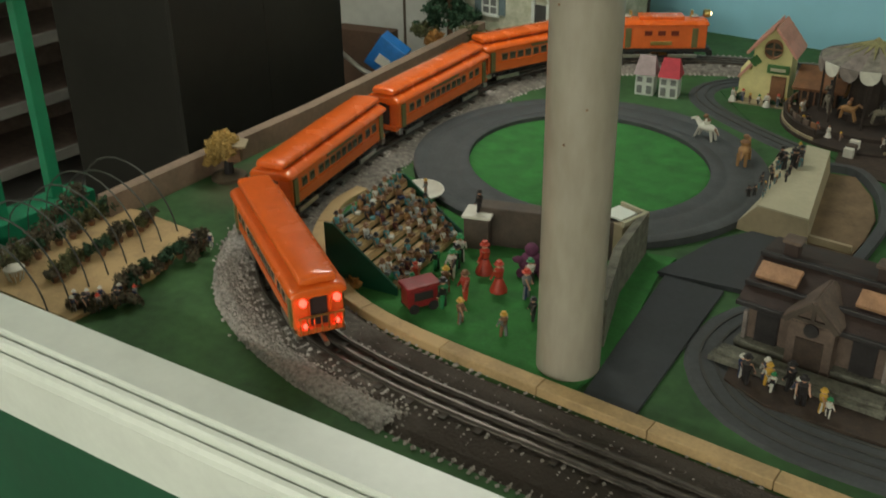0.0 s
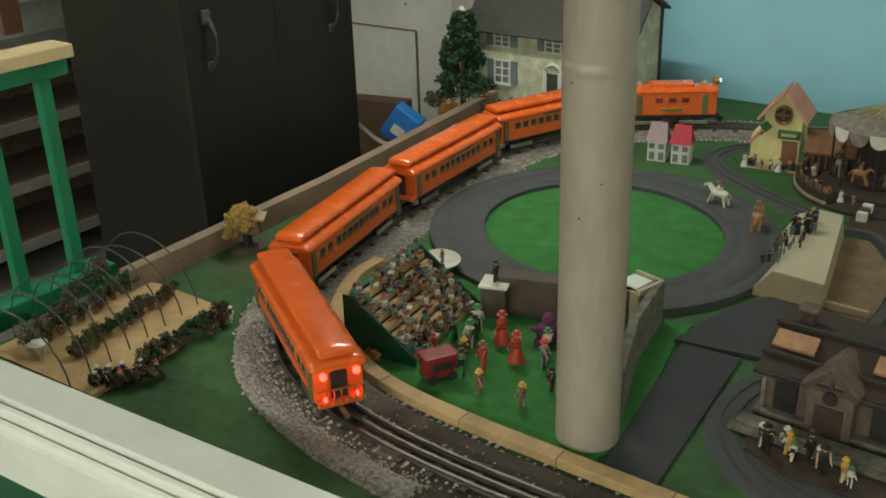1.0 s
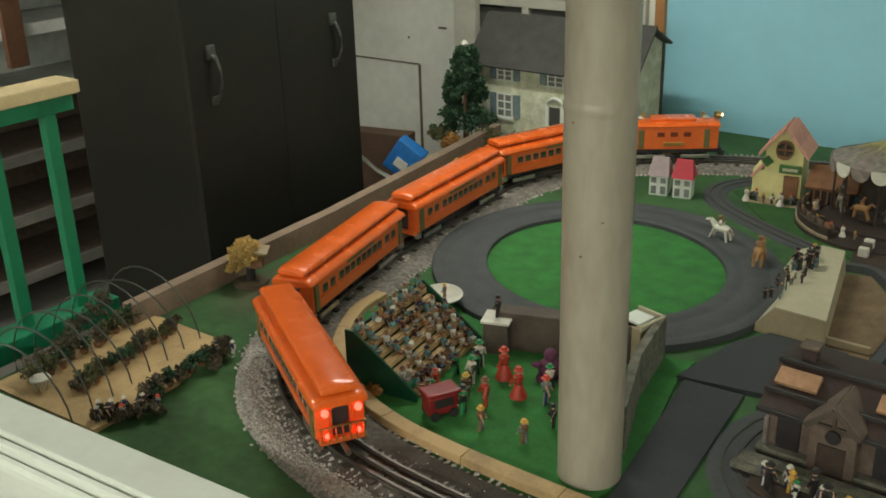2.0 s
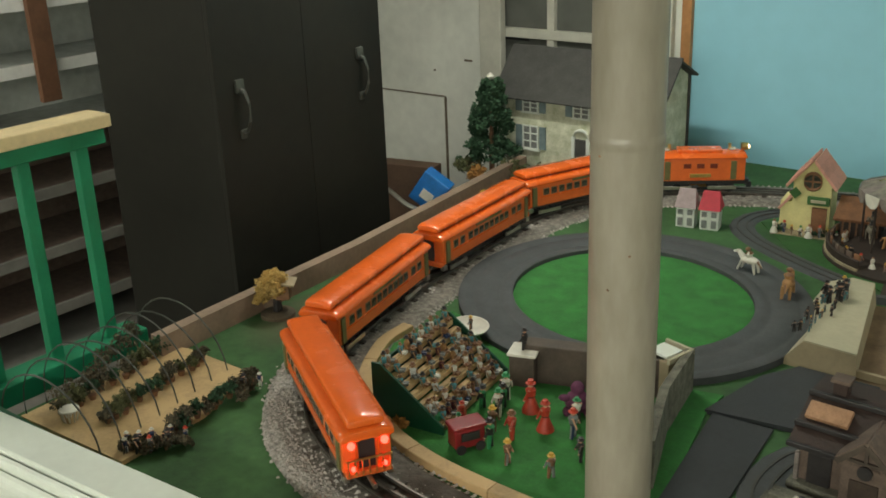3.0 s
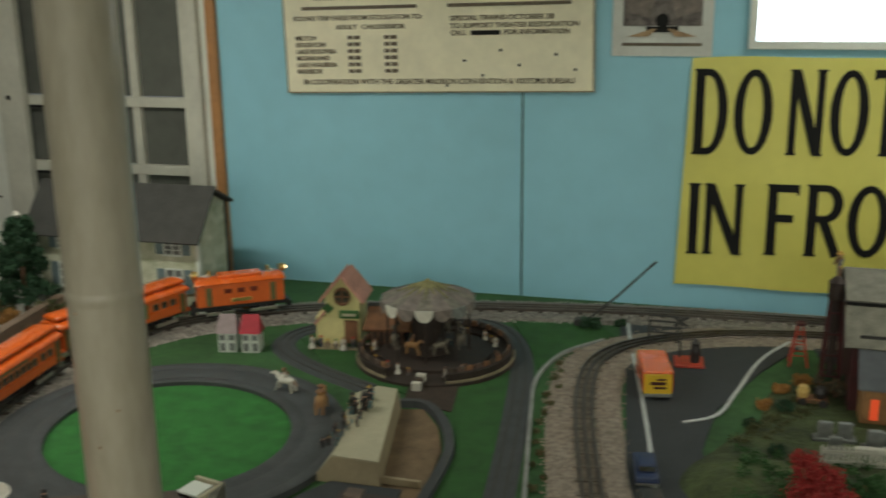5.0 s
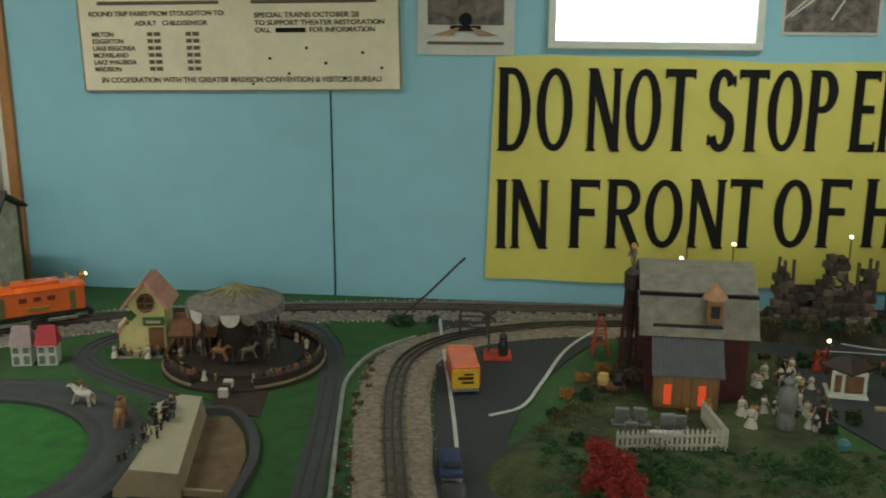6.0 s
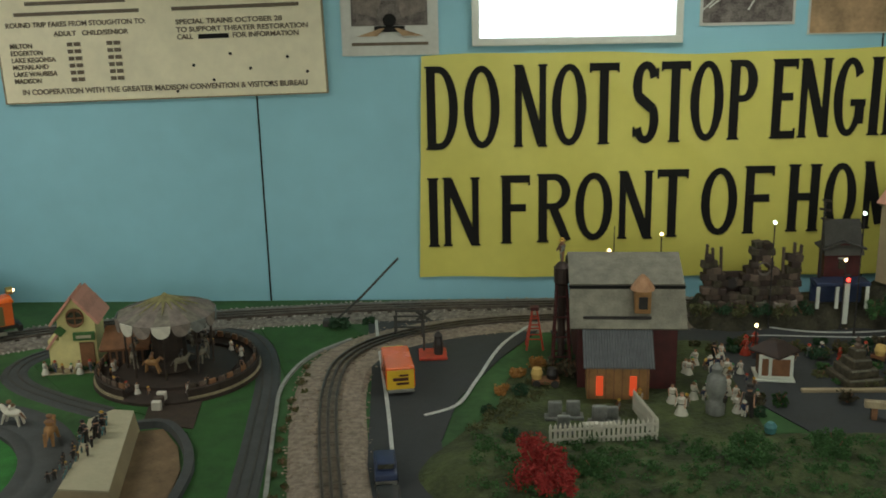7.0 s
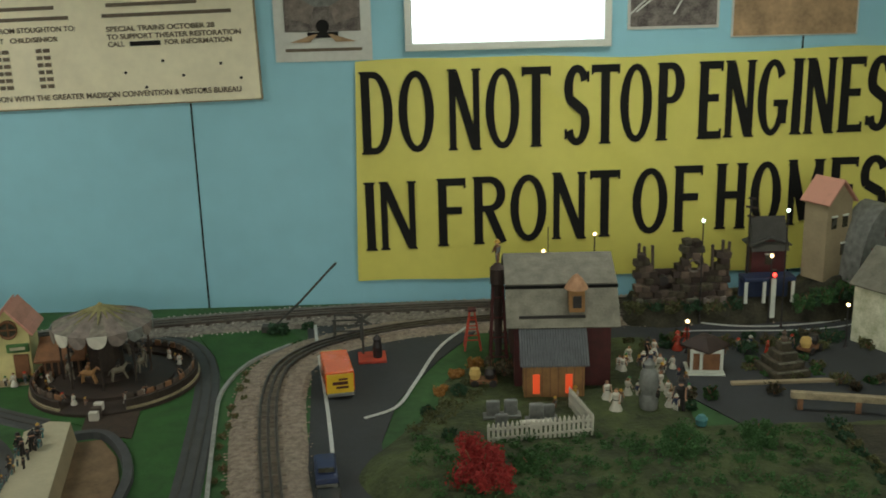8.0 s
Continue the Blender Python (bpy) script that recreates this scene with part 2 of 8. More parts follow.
    "red_lamp": glow("red_marker_lamp", (1.0, 0.05, 0.03), 5.0),
    "lit_door": glow("orange_lit_door", (0.85, 0.09, 0.025), 0.45),
    "pane_dim": mat("dim_window_pane", (0.13, 0.135, 0.12), 0.12, 0.2, 2, 0),
}

# the gravel turns from clean grey to oily brown along the front of the layout
bed_nt = M["ballast"].node_tree
bed_ramp = [n for n in bed_nt.nodes if n.type == "VALTORGB"][0]
bed_bs = bed_nt.nodes["Principled BSDF"]
bed_tc = bed_nt.nodes.new("ShaderNodeTexCoord")
bed_xyz, bed_noise = bed_nt.nodes.new("ShaderNodeSeparateXYZ"), bed_nt.nodes.new("ShaderNodeTexNoise")
bed_noise.inputs["Scale"].default_value, bed_noise.inputs["Detail"].default_value = 9, 6
bed_nt.links.new(bed_tc.outputs["Object"], bed_xyz.inputs[0])
bed_nt.links.new(bed_tc.outputs["Object"], bed_noise.inputs["Vector"])
bed_sum, bed_range, bed_far, bed_mul, bed_mix = (bed_nt.nodes.new(k) for k in ("ShaderNodeMath", "ShaderNodeMapRange", "ShaderNodeMapRange", "ShaderNodeMath", "ShaderNodeMix"))
bed_sum.operation, bed_mul.operation, bed_mix.data_type = "ADD", "MULTIPLY", "RGBA"
bed_nt.links.new(bed_xyz.outputs["X"], bed_sum.inputs[0])
bed_nt.links.new(bed_noise.outputs["Fac"], bed_sum.inputs[1])
bed_nt.links.new(bed_sum.outputs[0], bed_range.inputs["Value"])
bed_range.inputs["From Min"].default_value, bed_range.inputs["From Max"].default_value = -0.65, -0.1
bed_nt.links.new(bed_xyz.outputs["Y"], bed_far.inputs["Value"])
bed_far.inputs["From Min"].default_value, bed_far.inputs["From Max"].default_value = 2.6, 2.0
bed_nt.links.new(bed_range.outputs[0], bed_mul.inputs[0])
bed_nt.links.new(bed_far.outputs[0], bed_mul.inputs[1])
bed_nt.links.new(bed_mul.outputs[0], bed_mix.inputs["Factor"])
bed_nt.links.new(bed_ramp.outputs[0], bed_mix.inputs["A"])
bed_mix.inputs["B"].default_value = (0.055, 0.043, 0.033, 1)
bed_nt.links.new(bed_mix.outputs["Result"], bed_bs.inputs["Base Color"])

# worn brown earth shows through the green board paint along the back edge
pt = M["board_green"].node_tree
pt_tc, pt_xyz, pt_n = (pt.nodes.new(k) for k in ("ShaderNodeTexCoord", "ShaderNodeSeparateXYZ", "ShaderNodeTexNoise"))
pt_n.inputs["Scale"].default_value, pt_n.inputs["Detail"].default_value = 5.5, 7
pt.links.new(pt_tc.outputs["Object"], pt_xyz.inputs[0])
pt.links.new(pt_tc.outputs["Object"], pt_n.inputs["Vector"])
pt_line, pt_off, pt_abs, pt_sum, pt_map, pt_y, pt_mul = (pt.nodes.new(k) for k in ("ShaderNodeMath",) * 4 + ("ShaderNodeMapRange",) * 2 + ("ShaderNodeMath",))
pt_line.operation, pt_off.operation, pt_abs.operation, pt_sum.operation, pt_mul.operation = "MULTIPLY_ADD", "ADD", "ABSOLUTE", "MULTIPLY_ADD", "MULTIPLY"
pt.links.new(pt_xyz.outputs["Y"], pt_line.inputs[0])
pt_line.inputs[1].default_value, pt_line.inputs[2].default_value = 0.085, 1.455
pt.links.new(pt_line.outputs[0], pt_off.inputs[0])
pt.links.new(pt_xyz.outputs["X"], pt_off.inputs[1])
pt.links.new(pt_off.outputs[0], pt_abs.inputs[0])
pt.links.new(pt_n.outputs["Fac"], pt_sum.inputs[0])
pt_sum.inputs[1].default_value = 0.22
pt.links.new(pt_abs.outputs[0], pt_sum.inputs[2])
pt.links.new(pt_sum.outputs[0], pt_map.inputs["Value"])
pt_map.inputs["From Min"].default_value, pt_map.inputs["From Max"].default_value = 0.245, 0.135
pt.links.new(pt_xyz.outputs["Y"], pt_y.inputs["Value"])
pt_y.inputs["From Min"].default_value, pt_y.inputs["From Max"].default_value = 1.62, 1.85
pt.links.new(pt_map.outputs[0], pt_mul.inputs[0])
pt.links.new(pt_y.outputs[0], pt_mul.inputs[1])
pt_mix = pt.nodes.new("ShaderNodeMix")
pt_mix.data_type = "RGBA"
pt.links.new(pt_mul.outputs[0], pt_mix.inputs["Factor"])
pt.links.new([n for n in pt.nodes if n.type == "VALTORGB"][0].outputs[0], pt_mix.inputs["A"])
pt_mix.inputs["B"].default_value = (0.075, 0.058, 0.032, 1)
pt.links.new(pt_mix.outputs["Result"], pt.nodes["Principled BSDF"].inputs["Base Color"])

# ---- shape helpers ----


def box(bm, c, s, rz=0.0, bevel=0.0, rx=0.0, ry=0.0):
    r = bmesh.ops.create_cube(bm, size=1.0, matrix=pose(*c, rx, ry, rz) @ Matrix.Diagonal((*s, 1)))
    if bevel:
        es = list({e for v in r["verts"] for e in v.link_edges})
        bmesh.ops.bevel(bm, geom=es, offset=bevel, segments=2, affect="EDGES", profile=0.6)
    return bm


def cyl(bm, a, b, r1, r2=None, n=12):
    a, b = Vector(a), Vector(b)
    q = (b - a).to_track_quat("Z", "Y").to_matrix().to_4x4()
    bmesh.ops.create_cone(bm, cap_ends=True, segments=n, radius1=r1, radius2=r1 if r2 is None else r2,
                          depth=(b - a).length, matrix=Matrix.Translation((a + b) / 2) @ q)
    return bm


def ball(bm, c, r, s=(1, 1, 1), n=8):
    bmesh.ops.create_uvsphere(bm, u_segments=n, v_segments=max(4, n - 2), radius=r, matrix=pose(*c) @ Matrix.Diagonal((*s, 1)))
    return bm


def prism(bm, pts, z0, z1):
    lo = [bm.verts.new((x, y, z0)) for x, y in pts]
    hi = [bm.verts.new((x, y, z1)) for x, y in pts]
    n = len(pts)
    bm.faces.new(hi)
    bm.faces.new(lo[::-1])
    for i in range(n):
        bm.faces.new((lo[i], lo[(i + 1) % n], hi[(i + 1) % n], hi[i]))
    bmesh.ops.recalc_face_normals(bm, faces=bm.faces)
    return bm


def sweep(bm, path, section, closed=False, up=Vector((0, 0, 1)), cap=True):
    """Carry a section (offset across, height) along a 3D path."""
    rings = []
    n = len(path)
    for i, p in enumerate(path):
        a = path[(i - 1) % n] if closed or i else path[i]
        b = path[(i + 1) % n] if closed or i < n - 1 else path[i]
        d = (Vector(b) - Vector(a)).normalized()
        side = d.cross(up).normalized()
        rings.append([bm.verts.new(Vector(p) + side * u + up * v) for u, v in section])
    m = len(section)
    for i in range(n if closed else n - 1):
        r0, r1 = rings[i], rings[(i + 1) % n]
        for j in range(m):
            bm.faces.new((r0[j], r1[j], r1[(j + 1) % m], r0[(j + 1) % m]))
    if cap and not closed:
        bm.faces.new(rings[0])
        bm.faces.new(rings[-1][::-1])
    bmesh.ops.recalc_face_normals(bm, faces=bm.faces)
    return bm


def lathe(bm, prof, n=16, c=(0, 0, 0)):
    rings = [[bm.verts.new((c[0] + r * math.cos(2 * math.pi * i / n), c[1] + r * math.sin(2 * math.pi * i / n), c[2] + z)) for i in range(n)] for r, z in prof]
    for a, b in zip(rings, rings[1:]):
        for i in range(n):
            bm.faces.new((a[i], a[(i + 1) % n], b[(i + 1) % n], b[i]))
    bm.faces.new(rings[0][::-1])
    bm.faces.new(rings[-1])
    return bm


def wire(bm, path, r, n=5):
    return sweep(bm, path, [(r * math.cos(2 * math.pi * k / n), r * math.sin(2 * math.pi * k / n)) for k in range(n)])


def spline(pts, step=0.03):
    """A smooth curve through 2D points, at even steps."""
    p = [Vector((*q, 0)) for q in pts]
    p = [2 * p[0] - p[1]] + p + [2 * p[-1] - p[-2]]
    fine = []
    for i in range(1, len(p) - 2):
        for k in range(40):
            t = k / 40
            fine.append(0.5 * ((2 * p[i]) + (p[i + 1] - p[i - 1]) * t + (2 * p[i - 1] - 5 * p[i] + 4 * p[i + 1] - p[i + 2]) * t * t + (3 * p[i] - p[i - 1] - 3 * p[i + 1] + p[i + 2]) * t ** 3))
    fine.append(p[-2])
    out, left = [fine[0]], step
    for a, b in zip(fine, fine[1:]):
        d = (b - a).length
        pos = 0.0
        while d - pos >= left:
            pos += left
            out.append(a.lerp(b, pos / d))
            left = step
        left -= d - pos
    return out


def mesh_of(name, bm, material, smooth=False):
    me = bpy.data.meshes.new(name)
    bm.to_mesh(me)
    bm.free()
    mats = material if isinstance(material, (list, tuple)) else [material]
    for m in mats:
        me.materials.append(m)
    if smooth:
        me.shade_smooth()
        me.set_sharp_from_angle(angle=radians(38))
    return me


def part(name, bm, material, parent, label="", smooth=False, m=None):
    ob = new(name, bm if isinstance(bm, bpy.types.Mesh) else mesh_of(name, bm, material, smooth))
    ob.parent = parent
    if m is not None:
        ob.matrix_basis = m
    if label:
        ob["label"] = label
    return ob


def thing(name, label, category, m, group="", kind=""):
    ob = new(name)
    ob.empty_display_size = 0.02
    ob.matrix_world = m
    return tagged(ob, label, category, group, kind)


def single(name, bm, material, label, category, m=None, group="", kind="", smooth=False):
    ob = new(name, bm if isinstance(bm, bpy.types.Mesh) else mesh_of(name, bm, material, smooth))
    if m is not None:
        ob.matrix_world = m
    return tagged(ob, label, category, group, kind)


def B():
    return bmesh.new()


def structure(name, bm, material, label, category="structure", smooth=False):
    return single(name, bm, material, label, category, kind="structure", smooth=smooth)

# ---- the room ----
WALL = 4.125
FLOOR = -0.75
structure("floor", box(B(), (0, -0.4, FLOOR - 0.05), (10.2, 9.4, 0.1)), M["concrete"], "grey concrete floor of the train room", "floor")
structure("ceiling", box(B(), (0, -0.4, CEIL + 0.05), (10.2, 9.4, 0.1)), M["ceiling"], "plain off-white ceiling over the train layout", "ceiling")
for tx, ty, watts in TUBES:
    lamp = thing("ceiling_light", "white ceiling fixture with a fluorescent tube", "ceiling light", pose(tx, ty, CEIL))
    part("housing", box(B(), (0, 0, -0.03), (1.26, 0.16, 0.06), bevel=0.008), M["white"], lamp)
    part("tube", cyl(B(), (-0.58, 0, -0.074), (0.58, 0, -0.074), 0.013), M["tube"], lamp, "glowing fluorescent tube")

# north wall: painted plaster with a sash window, then blue panels with a small bright window
wn = B()
x0, x1, WX0, WX1, WZ0, WZ1 = -5.0, -1.50, -2.50, -1.60, 0.02, 1.55
for a, b, z0, z1 in ((x0, WX0, FLOOR, CEIL), (WX1, x1, FLOOR, CEIL), (WX0, WX1, FLOOR, WZ0), (WX0, WX1, WZ1, CEIL)):
    box(wn, ((a + b) / 2, WALL + 0.05, (z0 + z1) / 2), (b - a, 0.1, z1 - z0))
structure("wall_north", wn, M["white_dirty"], "off-white plaster wall with marks and nail holes", "wall")
blue_wall = tagged(new("wall_north_blue"), "sky-blue painted wall panels behind the train layout", "wall", kind="structure")
for a, b, z0, z1 in ((-1.46, 0.775, FLOOR, CEIL), (0.775, 1.525, FLOOR, 1.07), (0.775, 1.525, 1.5, CEIL), (1.525, 4.2, FLOOR, CEIL)):
    part("wall_panel", box(B(), ((a + b) / 2, WALL + 0.05, (z0 + z1) / 2), (b - a, 0.1, z1 - z0)), M["blue_wall"], blue_wall)
part("panel_seam", box(B(), (-0.117, WALL - 0.001, 0.5), (0.006, 0.004, 2.2)), M["ink"], blue_wall, "dark joint between two wall panels")
part("panel_seam", box(B(), (2.32, WALL - 0.001, 0.5), (0.006, 0.004, 2.2)), M["ink"], blue_wall, "dark joint between two wall panels")
structure("trim", box(B(), (-1.48, WALL - 0.002, 0.5), (0.045, 0.05, 2.6), bevel=0.004), M["oak"], "orange-stained wooden corner strip", "trim")
structure("wall_west", box(B(), (-5.05, -0.4, 0.55), (0.1, 9.4, 2.8)), M["shelf_grey"], "grey wall at the end of the room", "wall")
structure("wall_east", box(B(), (4.25, -0.4, 0.55), (0.1, 9.4, 2.8)), M["white_dirty"], "off-white side wall", "wall")
structure("wall_south", box(B(), (0, -5.05, 0.55), (10.2, 0.1, 2.8)), M["white_dirty"], "off-white wall behind the visitors", "wall")

# sash window
win = tagged(new("window_1"), "old painted sash window with dim panes", "window", kind="structure")
cx, cw = (WX0 + WX1) / 2, WX1 - WX0
fr = B()
box(fr, (WX0 - 0.02, WALL - 0.012, 0.75), (0.13, 0.045, 1.7), bevel=0.006)
box(fr, (WX1 + 0.015, WALL - 0.012, 0.75), (0.085, 0.045, 1.7), bevel=0.006)
box(fr, (cx, WALL - 0.012, WZ1 + 0.05), (cw + 0.02, 0.04, 0.1), bevel=0.006)
part("window_frame", fr, M["trim"], win)
part("window_sill", box(B(), (cx, WALL - 0.015, WZ0 - 0.01), (cw + 0.18, 0.07, 0.04), bevel=0.006), M["trim"], win)
for z0, z1 in ((WZ0, 0.455), (0.495, 0.76), (0.81, 1.52)):
    for k in range(3):
        w = cw / 3
        part("pane", box(B(), (WX0 + w * (k + 0.5), WALL + 0.05, (z0 + z1) / 2), (w - 0.03, 0.006, z1 - z0)), M["pane_dim"], win)
for z in (0.475, 0.785):
    part("sash_bar", box(B(), (cx, WALL + 0.035, z), (cw, 0.04, 0.045), bevel=0.004), M["trim"], win)
for k in (1, 2):
    part("sash_bar", box(B(), (WX0 + cw / 3 * k, WALL + 0.037, 0.78), (0.04, 0.038, 1.5), bevel=0.004), M["trim"], win)
for z in (0.452, 0.762):
    part("slot", box(B(), (WX0 + 0.105, WALL + 0.012, z - 0.005), (0.15, 0.006, 0.010)), M["ink"], win, "dark gap under the sash bar")
part("knob", ball(B(), (WX0 - 0.03, WALL - 0.036, 0.80), 0.012), M["ink"], win)

# marks and old panel on the plaster wall
panel = structure("wall_panel", box(B(), (-3.15, WALL - 0.008, -0.195), (0.62, 0.012, 0.62), bevel=0.003), M["white_dirty"], "painted access panel with dark edges on the plaster wall", "panel")
part("panel_edge", box(B(), (-2.835, WALL - 0.008, -0.195), (0.004, 0.018, 0.62)), M["ink_soft"], panel)
part("panel_edge", box(B(), (-3.15, WALL - 0.008, 0.118), (0.62, 0.018, 0.004)), M["ink_soft"], panel)
random.seed(5)
for i in range(9):
    structure("nail_hole", box(B(), (random.uniform(-2.95, -2.6), WALL - 0.001, random.uniform(0.25, 1.2)), (random.choice((0.012, 0.05)), 0.004, 0.01), rz=0), M["ink_soft"], "small dark mark on the plaster", "mark")

# bright window in the blue wall
w2 = tagged(new("window_2"), "small bright white window in the blue wall", "window", kind="structure")
f2 = B()
for c, s in (((0.76, WALL - 0.012, 1.28), (0.03, 0.04, 0.48)), ((1.54, WALL - 0.012, 1.28), (0.03, 0.04, 0.48)), ((1.15, WALL - 0.012, 1.055), (0.81, 0.042, 0.03)), ((1.15, WALL - 0.012, 1.515), (0.81, 0.042, 0.03))):
    box(f2, c, s, bevel=0.004)
part("window_frame", f2, M["white"], w2)
part("pane", box(B(), (1.15, WALL + 0.03, 1.285), (0.75, 0.006, 0.43)), M["sky_glow"], w2, "blank bright daylight pane")

# ---- writing ----


def lettering(name, body, size, place, material, parent, sx=1.0, width=None, depth=0.001, turn=(90, 0, 0), bold=0.0):
    cu = bpy.data.curves.new(name, "FONT")
    cu.body, cu.size, cu.extrude, cu.offset = body, size, depth, bold or 0.0005
    tmp = bpy.data.objects.new(name, cu)
    scene.collection.objects.link(tmp)
    me = bpy.data.meshes.new_from_object(tmp.evaluated_get(bpy.context.evaluated_depsgraph_get()))
    bpy.data.objects.remove(tmp)
    me.materials.clear()
    me.materials.append(material)
    if width:
        xs = [v.co.x for v in me.vertices]
        sx = width / (max(xs) - min(xs))
    for v in me.vertices:
        v.co.x *= sx
    ob = new(name, me)
    ob.parent = parent
    ob.matrix_basis = pose(*place, *turn)
    return ob


# yellow banner, slightly wavy with two soft creases
def sag(x, z):
    crease = 0.0035 * math.exp(-((x - 1.33 + (z - 0.85) * 1.3) / 0.035) ** 2) + 0.003 * math.exp(-((x - 1.86 - (z - 0.9) * 0.8) / 0.03) ** 2) * max(0, min(1, (z - 0.6) * 4))
    return -0.004 * math.sin((x - 0.515) * 14.2 + (z - 0.1) * 5.3) * math.sin((z - 0.1) * 7.1) - crease


bn = B()
NX, NZ = 150, 40
grid = [[bn.verts.new((0.515 + 2.32 * i / NX + 0.03 * (j / NZ) * (1 - i / NX), WALL - 0.012 + sag(0.515 + 2.32 * i / NX, 0.10 + 0.905 * j / NZ), 0.10 + 0.905 * j / NZ + (0.008 * math.sin(i / NX * 9) * (j / NZ)) + 0.003 * math.sin(i * 0.16)))
         for i in range(NX + 1)] for j in range(NZ + 1)]
for j in range(NZ):
    for i in range(NX):
        bn.faces.new((grid[j][i], grid[j][i + 1], grid[j + 1][i + 1], grid[j + 1][i]))
ext = bmesh.ops.extrude_face_region(bn, geom=list(bn.faces))
bmesh.ops.translate(bn, vec=(0, 0.002, 0), verts=[v for v in ext["geom"] if isinstance(v, bmesh.types.BMVert)])
bmesh.ops.recalc_face_normals(bn, faces=bn.faces)
banner = thing("banner", "yellow vinyl banner with black capitals on the blue wall", "banner", pose(0, 0, 0))
part("sheet", bn, M["banner"], banner, smooth=True)


# bold capitals with small flared serifs, w wide and h high, built from bars and bows
def capital(ch, w, h):
    bm = B()
    T, t, H = 0.035, 0.026, 0.030          # stem, thin upright, cross stroke
    layer = [0.0022]

    def th():
        layer[0] += 0.0003
        return layer[0]

    def bar(ax, az, bx, bz, thick):
        d = Vector((bx - ax, 0, bz - az))
        box(bm, ((ax + bx) / 2, 0, (az + bz) / 2), (thick, th(), d.length), ry=math.degrees(math.atan2(d.x, d.z)))

    def stem(x, thick=T):
        bar(x, 0, x, h, thick)
        for z in (0.004, h - 0.004):
            box(bm, (x, 0, z), (thick + 0.011, th(), 0.008))

    def cross(x0, x1, z, thick=H):
        box(bm, ((x0 + x1) / 2, 0, z), (x1 - x0, th(), thick))

    def bow(cx, cz, rx, rz, a0, a1, thick=T, thin=t):
        prev = None
        for a in (radians(a0 + (a1 - a0) * k / 22) for k in range(23)):
            tt = thin + (thick - thin) * abs(math.sin(a))
            ring = []
            for r, y in ((tt / 2, -0.0015), (-tt / 2, -0.0015), (-tt / 2, 0.0015), (tt / 2, 0.0015)):
                ring.append(bm.verts.new((cx + (rx + r) * math.sin(a), y, cz + (rz + r) * math.cos(a))))
            if prev:
                for k in range(4):
                    bm.faces.new((prev[k], ring[k], ring[(k + 1) % 4], prev[(k + 1) % 4]))
            else:
                bm.faces.new(ring)
            prev = ring
        bm.faces.new(prev[::-1])

    e, s = 0.006, T / 2
    if ch == "D":
        stem(s + e)
        bow(w * 0.42, h / 2, w * 0.58 - s, h / 2 - t / 2, 0, 180)
        cross(s, w * 0.43, h - t / 2, t)
        cross(s, w * 0.43, t / 2, t)
    elif ch == "O":
        bow(w / 2, h / 2, w / 2 - s, h / 2 - t / 2, 0, 360)
    elif ch == "G":
        bow(w / 2, h / 2, w / 2 - s, h / 2 - t / 2, 52, -180)
        bow(w / 2, h / 2, w / 2 - s, h / 2 - t / 2, 180, 115, t)
        bar(w - s, 0.16 * h, w - s, 0.44 * h, T)
        cross(w * 0.55, w + 0.003, 0.43 * h, H * 0.9)
    elif ch == "N":
        stem(t / 2 + e, t)
        stem(w - t / 2 - e, t)
        bar(t * 0.7 + e, h - 0.012, w - t * 0.7 - e, 0.012, T)
    elif ch == "M":
        stem(t / 2 + e, t)
        stem(w - s - e, T)
        bar(t / 2 + e, h - 0.012, w * 0.48, 0.02, T)
        bar(w * 0.48, 0.02, w - s - e, h - 0.012, t)
    elif ch == "T":
        stem(w / 2)
        cross(0, w, h - H / 2)
        for x in (0.004, w - 0.004):
            cross(x - 0.004, x + 0.004, h - H * 0.62, H * 1.25)
    elif ch in "EF":
        stem(s + e)
        cross(s, w, h - H / 2)
        cross(s, w * 0.86, h * 0.53)
        cross(w - 0.008, w, h - H * 0.68, H * 1.35)
        if ch == "E":
            cross(s, w, H / 2)
            cross(w - 0.008, w, H * 0.68, H * 1.35)
    elif ch == "I":
        stem(w / 2)
    elif ch == "H":
        stem(s + e)
        stem(w - s - e)
        cross(s, w - s, h * 0.52)
    elif ch in "PR":
        stem(s + e)
        k = 0.26 * h
        bow(w * 0.5, h - k, w * 0.5 - s, k - t / 2, 0, 180, T)
        cross(s, w * 0.52, h - t / 2, t)
        cross(s, w * 0.52, h - 2 * k + t / 2, t)
        if ch == "R":
            bar(w * 0.48, h - 2 * k + 0.01, w - 0.012, 0.004, T)
    elif ch == "S":
        k, r = 0.245 * h, w / 2 - s
        up, dn = h - k - t / 2, k + t / 2
        bow(w / 2, up, r, k, 66, -128, T, 0.03)
        bow(w / 2, dn, r, k, 52, 246, T, 0.03)
        bar(w / 2 - 0.76 * r, up - 0.58 * k, w / 2 + 0.76 * r, dn + 0.58 * k, T * 1.15)
        cross(w - 0.012, w - 0.003, 0.86 * h, 0.13 * h)
        cross(0.003, 0.012, 0.14 * h, 0.13 * h)
    return bm


